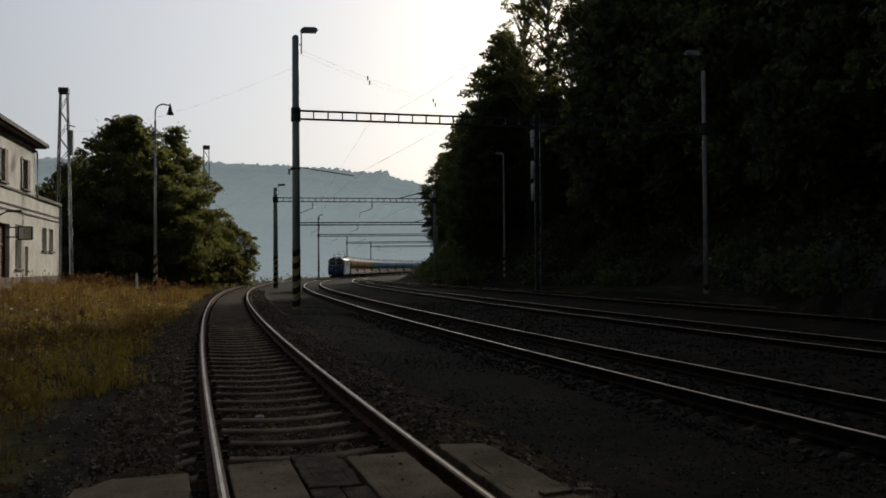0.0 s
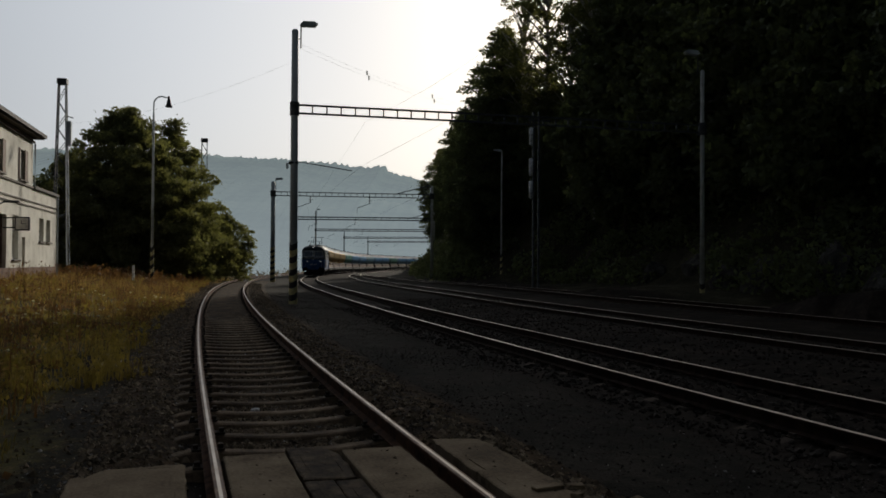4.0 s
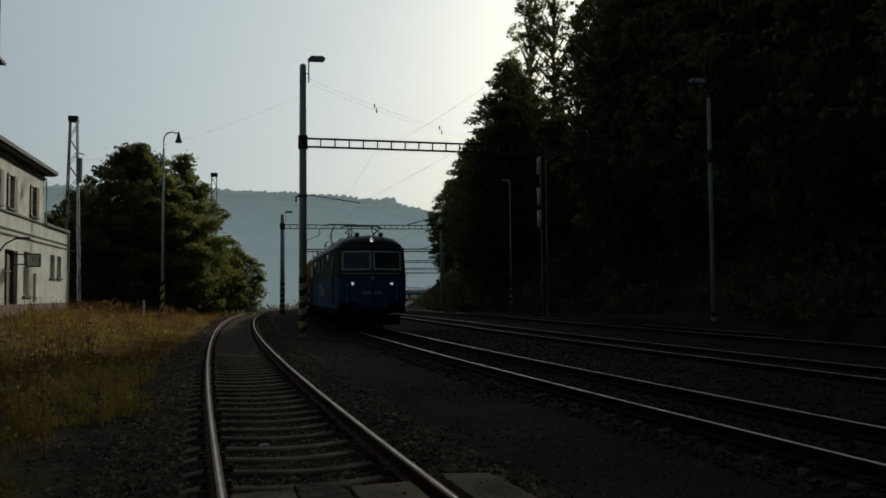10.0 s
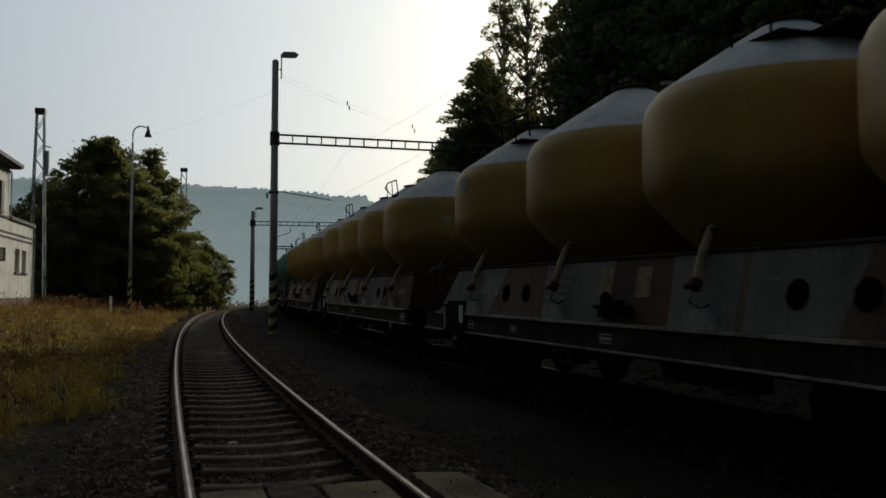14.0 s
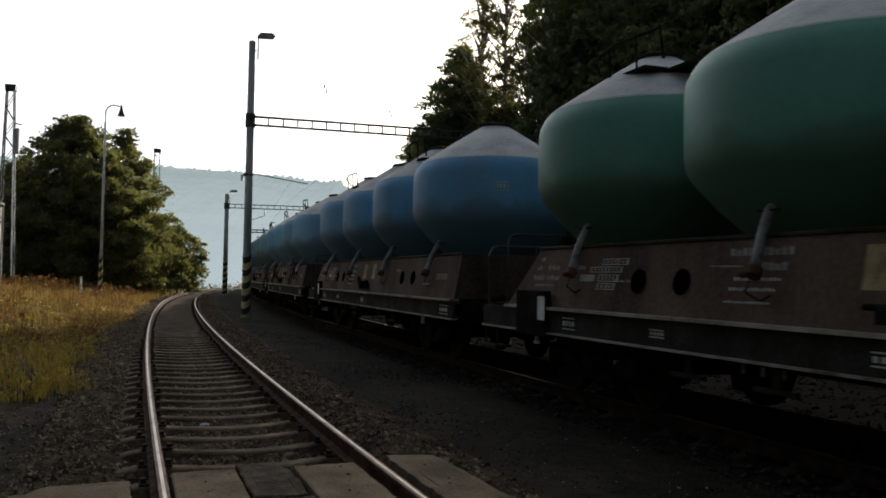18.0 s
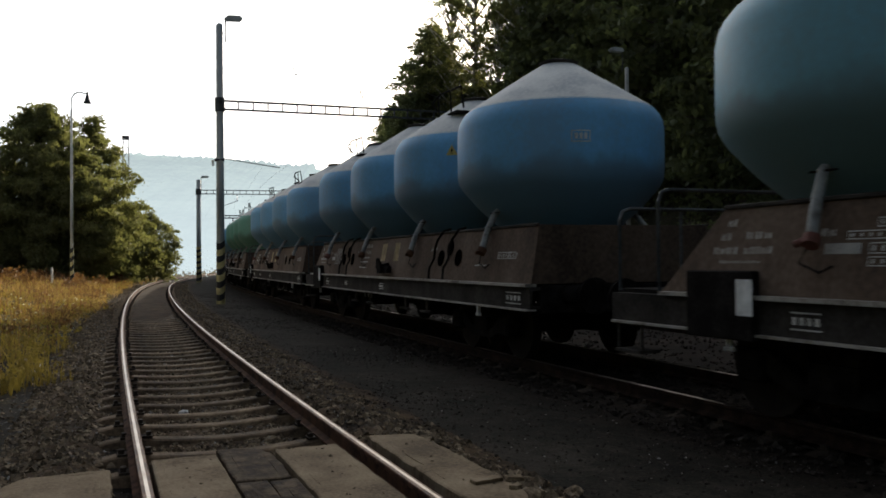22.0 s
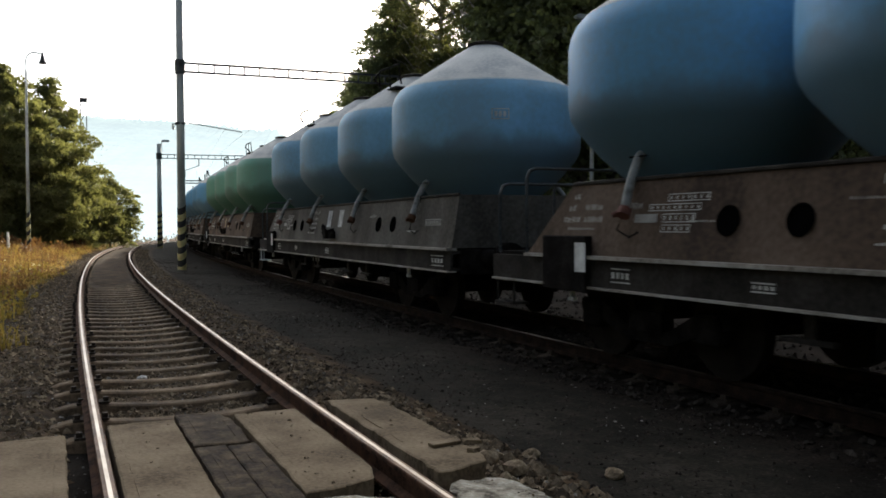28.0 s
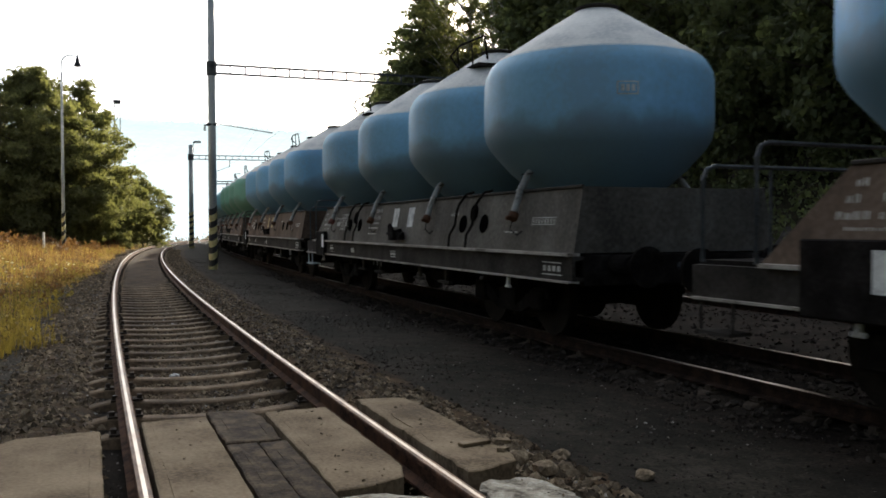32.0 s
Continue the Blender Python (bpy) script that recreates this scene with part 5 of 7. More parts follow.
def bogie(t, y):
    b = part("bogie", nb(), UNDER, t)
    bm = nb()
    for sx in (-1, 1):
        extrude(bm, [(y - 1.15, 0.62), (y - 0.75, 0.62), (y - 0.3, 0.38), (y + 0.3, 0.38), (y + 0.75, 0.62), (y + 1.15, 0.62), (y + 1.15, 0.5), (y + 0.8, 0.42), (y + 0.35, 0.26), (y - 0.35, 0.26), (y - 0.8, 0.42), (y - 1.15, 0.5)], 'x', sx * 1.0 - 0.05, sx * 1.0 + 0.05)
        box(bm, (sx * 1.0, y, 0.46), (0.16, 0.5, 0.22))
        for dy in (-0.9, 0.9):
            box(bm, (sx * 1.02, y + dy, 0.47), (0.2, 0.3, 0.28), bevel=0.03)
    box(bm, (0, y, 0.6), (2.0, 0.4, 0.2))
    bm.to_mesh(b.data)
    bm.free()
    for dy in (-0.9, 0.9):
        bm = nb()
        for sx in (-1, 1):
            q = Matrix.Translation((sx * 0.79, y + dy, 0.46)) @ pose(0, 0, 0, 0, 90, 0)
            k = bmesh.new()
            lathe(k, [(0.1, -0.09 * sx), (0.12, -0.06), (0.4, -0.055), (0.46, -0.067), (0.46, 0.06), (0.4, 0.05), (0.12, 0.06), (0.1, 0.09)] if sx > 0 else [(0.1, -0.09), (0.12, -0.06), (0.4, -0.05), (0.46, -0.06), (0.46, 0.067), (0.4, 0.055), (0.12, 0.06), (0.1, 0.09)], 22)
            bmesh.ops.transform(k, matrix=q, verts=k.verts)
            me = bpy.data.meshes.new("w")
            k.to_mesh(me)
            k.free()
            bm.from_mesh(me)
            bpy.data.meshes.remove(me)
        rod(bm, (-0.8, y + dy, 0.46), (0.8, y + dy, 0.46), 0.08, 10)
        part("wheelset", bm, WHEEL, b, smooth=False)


def buffers(t, y, way):
    for sx in (-0.875, 0.875):
        bm = nb()
        rod(bm, (sx, y, 0.98), (sx, y + 0.32 * way, 0.98), 0.12, 14)
        rod(bm, (sx, y + 0.3 * way, 0.98), (sx, y + 0.58 * way, 0.98), 0.08, 12)
        rod(bm, (sx, y + 0.58 * way, 0.98), (sx, y + 0.62 * way, 0.98), 0.225, 20)
        part("buffer", bm, UNDER, t)
    bm = nb()
    rod(bm, (0, y, 0.95), (0, y + 0.45 * way, 0.93), 0.05)
    rod(bm, (0, y + 0.45 * way, 0.93), (0, y + 0.5 * way, 0.6), 0.04)
    part("coupling", bm, DARK_STEEL, t)


def build_wagon(colour, kind, label):
    """A four-tank cement wagon; the leading end is at y = 0, the siding is to its -x side."""
    t = holder("cement_wagon", Matrix(), label, "freight wagon", "cement wagons of the train")
    body = CASING_RED if colour == "yellow" else CASING_GREY if colour == "pale_blue" else CASING
    for sx in (-1, 1):
        bm = nb()
        extrude(bm, [(sx * 1.45, 0.8), (sx * 1.45, 1.08), (sx * 1.3, 1.08), (sx * 1.3, 1.04), (sx * 1.41, 1.03), (sx * 1.41, 0.85), (sx * 1.3, 0.84), (sx * 1.3, 0.8)], 'y', 0.0, 13.65)
        part("side_sill", bm, SILL, t)
        part("sill_flange", boxed((sx * 1.43, 6.4, 1.1), (0.16, 12.8, 0.035)), SILL_EDGE, t, "sill edge with caught light painted pale")
        part("sill_foot", boxed((sx * 1.43, 6.8, 0.79), (0.14, 13.6, 0.022)), SILL_EDGE, t, "lower sill edge with caught light painted pale")
    for y in (0.07, 13.58):
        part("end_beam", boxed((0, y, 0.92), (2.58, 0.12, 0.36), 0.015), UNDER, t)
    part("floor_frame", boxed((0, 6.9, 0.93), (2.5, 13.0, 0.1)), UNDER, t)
    bm = nb()
    lo = [(-1.42, 0.02), (1.42, 0.02), (1.42, 12.85), (-1.42, 12.85)]
    hi = [(-1.28, 0.05), (1.28, 0.05), (1.28, 12.1), (-1.28, 12.1)]
    a = [bm.verts.new((x, y, 1.118)) for x, y in lo]
    b = [bm.verts.new((x, y, 1.87)) for x, y in hi]
    for k in range(4):
        bm.faces.new((a[k], a[(k + 1) % 4], b[(k + 1) % 4], b[k]))
    bm.faces.new(a[::-1])
    bm.faces.new(b)
    part("casing", bm, body, t)
    bm = nb()
    for sx in (-1, 1):
        rod(bm, (sx * 1.285, 0.05, 1.872), (sx * 1.285, 12.1, 1.872), 0.022, 6)
    part("casing_edge", bm, SILL, t)
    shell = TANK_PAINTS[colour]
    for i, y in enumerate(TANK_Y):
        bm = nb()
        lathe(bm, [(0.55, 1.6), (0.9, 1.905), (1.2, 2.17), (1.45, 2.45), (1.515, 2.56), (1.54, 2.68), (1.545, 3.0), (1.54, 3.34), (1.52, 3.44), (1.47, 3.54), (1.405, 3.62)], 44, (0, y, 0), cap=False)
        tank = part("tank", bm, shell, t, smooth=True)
        bm = nb()
        lathe(bm, [(1.42, 3.605), (1.375, 3.645), (0.9, 3.955), (0.5, 4.21), (0.27, 4.35)], 44, (0, y, 0), cap=False)
        part("roof_cone", bm, CONE_DUST, tank, "pale cement-dusted roof cone", smooth=True)
        bm = nb()
        lathe(bm, [(0.275, 4.31), (0.275, 4.37), (0.3, 4.372), (0.3, 4.395), (0.24, 4.415), (0.06, 4.43)], 20, (0, y, 0))
        part("hatch", bm, SILL, tank)
        for sx in (-1, 1):
            bm = nb()
            py = y - 0.3
            pipe(bm, [(sx * 1.05, py + 0.1, 2.2), (sx * 1.18, py + 0.06, 2.09), (sx * 1.33, py - 0.02, 1.87), (sx * 1.43, py - 0.07, 1.64), (sx * 1.46, py - 0.09, 1.56)], 0.047, 8)
            pp = part("discharge_pipe", bm, PIPE_YELLOW if colour == "yellow" else PIPE_GREY, t, smooth=True)
            bm = nb()
            rod(bm, (sx * 1.445, py - 0.08, 1.585), (sx * 1.49, py - 0.1, 1.515), 0.066, 12)
            rod(bm, (sx * 1.46, py - 0.02, 1.555), (sx * 1.49, py + 0.05, 1.525), 0.03, 8)
            part("pipe_cap", bm, VALVE_RED if i == 3 else RUST, pp)
            bm = nb()
            pipe(bm, [(sx * 1.44, py - 0.03, 1.52), (sx * 1.44, py + 0.06, 1.38), (sx * 1.43, py - 0.12, 1.31), (sx * 1.42, py - 0.24, 1.36)], 0.01, 5)
            part("cap_chain", bm, UNDER, pp)
            part("pipe_handle", rod(nb(), (sx * 1.2, py - 0.1, 2.1), (sx * 1.2, py + 0.18, 2.1), 0.01, 6), UNDER, pp)
        if i in (1, 3):
            bm = nb()
            box(bm, (0, y - 0.95, 4.02), (0.8, 0.75, 0.04))
            box(bm, (-0.5, y - 0.5, 4.04), (0.4, 0.5, 0.04))
            part("walkway", bm, UNDER, t)
            bm = nb()
            loop = [(-0.75, y - 1.2, 4.02), (-0.8, y - 1.2, 4.38), (-0.8, y - 0.2, 4.42), (-0.75, y + 0.35, 4.35), (-0.55, y + 0.5, 4.2)]
            pipe(bm, loop, 0.018, 6)
            pipe(bm, [(-x, yy, z) for x, yy, z in loop], 0.018, 6)
            for yy in (-0.7, -0.1):
                rod(bm, (-0.78, y + yy, 4.0), (-0.8, y + yy, 4.4), 0.014, 5)
            part("handrail", bm, UNDER, t)
        if (colour, kind, i) == ("blue", "B", 3) or (colour, kind, i) == ("blue", "B", 1):
            bm = nb()
            aa = radians(129)
            bm.faces.new([bm.verts.new((1.556 * math.cos(aa + d), y - 1.556 * math.sin(aa + d), z)) for d, z in ((-0.066, 3.2), (0.066, 3.2), (0.0, 3.38))])
            sign = part("warning_triangle", bm, SIGN_YELLOW, tank, "faded yellow warning triangle")
            bm = nb()
            for z0, z1, e in ((3.25, 3.31, 0.009), (3.22, 3.235, 0.009)):
                bm.faces.new([bm.verts.new((1.56 * math.cos(aa + d), y - 1.56 * math.sin(aa + d), z)) for d, z in ((-e, z0), (e, z0), (e, z1), (-e, z1))])
            part("sign_mark", bm, UNDER, sign)
        if colour == "yellow" and i == 3:
            bm = nb()
            aa, r = math.pi - 0.1, 1.553
            ring = [bm.verts.new((r * math.cos(aa + 0.09 * math.cos(k * 0.785)), y - r * math.sin(aa + 0.09 * math.cos(k * 0.785)), 3.3 + (0.12 + 0.04 * (k % 2)) * math.sin(k * 0.785))) for k in range(8)]
            bm.faces.new(ring)
            part("worn_patch", bm, MARKING, tank, "pale worn patch in the paint")
        # worn stencil square on the shell
        if i == 0:
            def on_shell(name, a0, a1, z0, z1, r, material, label=""):
                bm = nb()
                cols = [a0 + (a1 - a0) * q / 3 for q in range(4)]
                lo = [bm.verts.new((r * math.cos(a), y - r * math.sin(a), z0)) for a in cols]
                hi = [bm.verts.new((r * math.cos(a), y - r * math.sin(a), z1)) for a in cols]
                for q in range(3):
                    bm.faces.new((lo[q], lo[q + 1], hi[q + 1], hi[q]))
                return part(name, bm, material, tank, label)
            c0 = radians(108)
            on_shell("stencil", c0 - 0.085, c0 + 0.085, 2.99, 3.15, 1.55, MARKING, "pale stencilled panel")
            on_shell("stencil_field", c0 - 0.075, c0 + 0.075, 3.005, 3.135, 1.553, shell)
            for q in range(3):
                on_shell("stencil_bar", c0 - 0.055 + 0.042 * q, c0 - 0.03 + 0.042 * q, 3.03, 3.11, 1.556, MARKING)
    # openings, plates, valve and lettering bars on the side that is seen
    for y in (2.6, 3.35, 8.95, 9.7):
        z = 1.46
        x = -(1.42 - 0.14 * (z - 1.12) / 0.74)
        q = Matrix.Translation((x - 0.003, y, z)) @ pose(0, 0, 0, 0, -90 + 10.6, 0)
        k = lathe(nb(), [(0.132, 0.0), (0.132, 0.012), (0.11, 0.012), (0.105, 0.004)], 20)
        bmesh.ops.transform(k, matrix=q, verts=k.verts)
        part("inspection_hole", k, HOLE, t, "round opening drawn as a black disc")
    side_bar(t, 5.64, 5.94, 1.42, 1.76, OCHRE if colour != "pale_blue" else PAPER, "plate")
    side_bar(t, 6.47, 6.77, 1.42, 1.76, OCHRE if colour != "pale_blue" else PAPER, "plate")
    bm = nb()
    rod(bm, (-1.38, 6.17, 1.36), (-1.56, 6.17, 1.32), 0.035)
    k = lathe(nb(), [(0.13, -0.02), (0.15, 0.0), (0.13, 0.02)], 16, cap=True)
    bmesh.ops.transform(k, matrix=Matrix.Translation((-1.58, 6.17, 1.34)) @ pose(0, 0, 0, 0, 80, 0), verts=k.verts)
    me = bpy.data.meshes.new("k")
    k.to_mesh(me)
    k.free()
    bm.from_mesh(me)
    bpy.data.meshes.remove(me)
    rod(bm, (-1.5, 5.77, 1.3), (-1.5, 6.62, 1.3), 0.025)
    box(bm, (-1.48, 5.97, 1.26), (0.1, 0.2, 0.14))
    box(bm, (-1.48, 6.42, 1.24), (0.1, 0.16, 0.12))
    part("valve", bm, UNDER, t, "black valve wheel and lever")
    side_frame(t, 0.55, 1.15, 1.44, 1.53)
    for y0, y1, z0, z1, n in ((12.05, 11.93, 1.7, 1.76, 2), (12.12, 11.98, 1.58, 1.645, 2), (11.82, 11.5, 1.585, 1.645, 3), (11.1, 10.85, 1.585, 1.645, 3), (12.2, 11.88, 1.46, 1.52, 4), (11.82, 11.48, 1.46, 1.52, 5), (12.1, 11.6, 1.38, 1.405, 9),
                              (8.3, 7.5, 1.7, 1.77, 10), (8.55, 8.1, 1.6, 1.62, 9), (7.95, 7.55, 1.57, 1.64, 5), (8.2, 7.6, 1.48, 1.51, 12), (8.25, 7.65, 1.39, 1.42, 12), (8.3, 7.7, 1.28, 1.3, 14), (10.2, 9.85, 1.45, 1.47, 6), (3.9, 3.6, 1.58, 1.63, 5), (1.9, 1.5, 1.34, 1.36, 8)):
        side_text(t, y1, y0, z0, z1, n)
    for y0, y1, z0, z1 in ((9.95, 10.5, 1.64, 1.71), (10.05, 10.75, 1.555, 1.62), (10.1, 10.55, 1.45, 1.53), (10.15, 10.55, 1.36, 1.43)):
        side_frame(t, y0, y1, z0, z1)
    side_bar(t, 10.62, 10.95, 1.45, 1.53)
    for y0, y1, z0, z1 in ((0.25, 0.7, 0.86, 1.0), (10.9, 11.2, 0.87, 1.0), (9.1, 9.35, 0.9, 0.97), (6.3, 6.6, 0.88, 0.98)):
        bm = nb()
        box(bm, (-1.453, (y0 + y1) / 2, z1), (0.004, y1 - y0, 0.012))
        box(bm, (-1.453, (y0 + y1) / 2, z0), (0.004, y1 - y0, 0.012))
        for q in range(4):
            box(bm, (-1.453, y0 + (y1 - y0) * (q + 0.5) / 4, (z0 + z1) / 2), (0.004, (y1 - y0) / 7, (z1 - z0) * 0.45))
        part("sill_marking", bm, MARKING, t)
    # jacking hooks
    for y in (1.65, 11.9):
        bm = nb()
        box(bm, (-1.44, y, 0.72), (0.05, 0.05, 0.16), bevel=0.01)
        box(bm, (-1.44, y, 0.65), (0.05, 0.12, 0.04), bevel=0.01)
        part("jacking_hook", bm, MARKING, t, "pale painted hook")
    for y in (7.6, 7.85, 8.1):
        part("brake_plate", boxed((-1.32, y, 0.7), (0.012, 0.05, 0.08), 0.004), EDGE_GREY, t, "pale brake plate")
    # label cabinet and brake platform at the trailing end
    back = 0.3 if colour == "yellow" else 0.0
    cab = part("label_cabinet", boxed((-1.48, 11.95 - back, 1.03), (0.1, 0.82, 0.58), 0.012), UNDER, t)
    sheet = part("paper_sheet", boxed((-1.533, 11.62 - back, 1.1), (0.004, 0.19, 0.3)), PAPER, cab, "white paper label")
    if colour == "yellow":
        for k, (yy, w) in enumerate(((12.24, -9), (12.17, 9))):
            part("chalk_stroke", boxed((0, 0, 0), (0.004, 0.022, 0.4), 0, Matrix.Translation((-1.535, yy, 1.02)) @ pose(0, 0, 0, w, 0, 0)), PAPER, t)
        part("end_plate", boxed((-1.48, 12.2, 1.0), (0.1, 0.24, 0.52), 0.01), UNDER, t)
        for lo0, lo1, hi0, hi1 in ((2.85, 4.0, 2.6, 4.0), (4.12, 5.2, 4.1, 5.25), (6.6, 8.3, 6.45, 8.35), (10.3, 12.8, 9.75, 12.12)):
            side_patch(t, [(lo0, 1.125), (lo1, 1.125), (hi1, 1.85), (hi0, 1.85)], PALE_PATCH, label="pale grey overpainted panel")
    for k in range(4 if colour == "yellow" else 0):
        # folded gusset plates on the sill under each pipe
        yy = TANK_Y[k] - 0.45
        bm = nb()
        extrude(bm, [(yy - 0.28, 1.12), (yy + 0.28, 1.12), (yy + 0.2, 1.3), (yy - 0.1, 1.32)], 'x', -1.5, -1.42)
        part("gusset_plate", bm, PALE_PATCH if colour == "yellow" else body, t)
    part("platform", boxed((0, 13.25, 1.1), (2.7, 0.8, 0.04)), UNDER, t)
    for sx in (-1, 1):
        bm = nb()
        for z in (0.5, 0.78):
            box(bm, (sx * 1.36, 13.35, z), (0.25, 0.42, 0.03))
        for dy in (-0.2, 0.2):
            rod(bm, (sx * 1.44, 13.35 + dy, 0.48), (sx * 1.44, 13.35 + dy, 0.85), 0.015, 5)
        part("step", bm, MAST if colour == "pale_blue" else SILL, t)
    for y, z in ((13.6, 1.95), (12.95, 2.1)):
        bm = nb()
        pipe(bm, [(-1.38, y, 1.1), (-1.38, y, z - 0.12), (-1.34, y, z - 0.03), (-1.25, y, z), (1.25, y, z), (1.34, y, z - 0.03), (1.38, y, z - 0.12), (1.38, y, 1.1)], 0.022, 6)
        part("platform_rail", bm, DARK_STEEL, t)
    for x in (-0.6, 0.6):
        part("rail_post", rod(nb(), (x, 13.6, 1.1), (x, 13.6, 1.95), 0.018, 6), DARK_STEEL, t)
    bm = nb()
    rod(bm, (0.3, 13.45, 1.1), (0.3, 13.45, 2.0), 0.03)
    part("brake_column", bm, UNDER, t)
    if kind == "B":
        for y in (3.0, 9.35):
            k = lathe(nb(), [(0.13, 0.0), (0.13, 0.012), (0.1, 0.012), (0.095, 0.004)], 18)
            bmesh.ops.transform(k, matrix=Matrix.Translation((-1.329, y, 1.62)) @ pose(0, 0, 0, 0, -90 + 10.6, 0), verts=k.verts)
            part("inspection_hole", k, HOLE, t, "round opening drawn as a black disc")
        for y in (2.9, 3.55, 9.05, 9.7):
            bm = nb()
            pipe(bm, [(-1.2, y - 0.25, 1.93), (-1.3, y - 0.18, 1.9), (-1.37, y - 0.06, 1.75), (-1.39, y, 1.62), (-1.4, y + 0.03, 1.45), (-1.45, y + 0.13, 1.3), (-1.46, y + 0.16, 1.1)], 0.02, 7)
            part("hose_pipe", bm, UNDER, t, "black pipe down the casing")
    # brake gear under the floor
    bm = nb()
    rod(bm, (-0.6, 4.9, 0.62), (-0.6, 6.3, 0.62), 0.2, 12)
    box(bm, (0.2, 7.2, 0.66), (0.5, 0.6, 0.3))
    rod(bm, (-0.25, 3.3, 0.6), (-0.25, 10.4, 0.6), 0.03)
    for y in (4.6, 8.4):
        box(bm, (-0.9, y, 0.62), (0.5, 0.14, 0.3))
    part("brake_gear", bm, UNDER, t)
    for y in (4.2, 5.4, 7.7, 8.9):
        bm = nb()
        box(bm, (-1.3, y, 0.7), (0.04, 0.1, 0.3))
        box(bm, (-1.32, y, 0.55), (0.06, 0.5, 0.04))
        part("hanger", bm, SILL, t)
    for y in (2.45, 11.15):
        bogie(t, y)
    buffers(t, 0.0, -1)
    buffers(t, 13.65, 1)
    return t


LOCO_BLUE = mat("loco_blue", (0.02, 0.075, 0.2), (0.012, 0.045, 0.125), (0.032, 0.105, 0.26), rough=0.5, scale=1.2, fine=20, bump=0.05, spec=0.25)
LOCO_GREY = mat("loco_dark_band", (0.016, 0.034, 0.046), (0.01, 0.02, 0.027), (0.028, 0.05, 0.064), rough=0.5, scale=1.2, fine=20, bump=0.05, spec=0.25)
LOCO_ROOF = mat("loco_roof", (0.03, 0.035, 0.038), (0.015, 0.018, 0.02), (0.055, 0.06, 0.064), rough=0.55, scale=2, fine=20, bump=0.1, spec=0.25)
# the greenish base paints in daylight that shows through from the far side
DAYLIGHT_PANE = glass_mat("daylight_green_pane", (0.06, 0.067, 0.052), 0.25)
EMBLEM = mat("dirty_emblem", (0.33, 0.35, 0.35), rough=0.7, bump=0)
LOCO_LINE = mat("white_line", (0.6, 0.62, 0.62), rough=0.5, bump=0)
LENS = mat("lit_lamp", (0.12, 0.12, 0.12), rough=0.3, bump=0, emit=(1.0, 0.97, 0.9, 2.0))
ln, ll = LENS.node_tree.nodes, LENS.node_tree.links
led = ln.new("ShaderNodeTexVoronoi")
led.inputs["Scale"].default_value = 38
ledc = ln.new("ShaderNodeTexCoord")
ll.new(ledc.outputs["Object"], led.inputs["Vector"])
ledr = ln.new("ShaderNodeMapRange")
ledr.inputs[1].default_value, ledr.inputs[2].default_value, ledr.inputs[3].default_value, ledr.inputs[4].default_value = 0.28, 0.42, 3.2, 0.12
ll.new(led.outputs["Distance"], ledr.inputs[0])
ll.new(ledr.outputs[0], ln["Principled BSDF"].inputs["Emission Strength"])


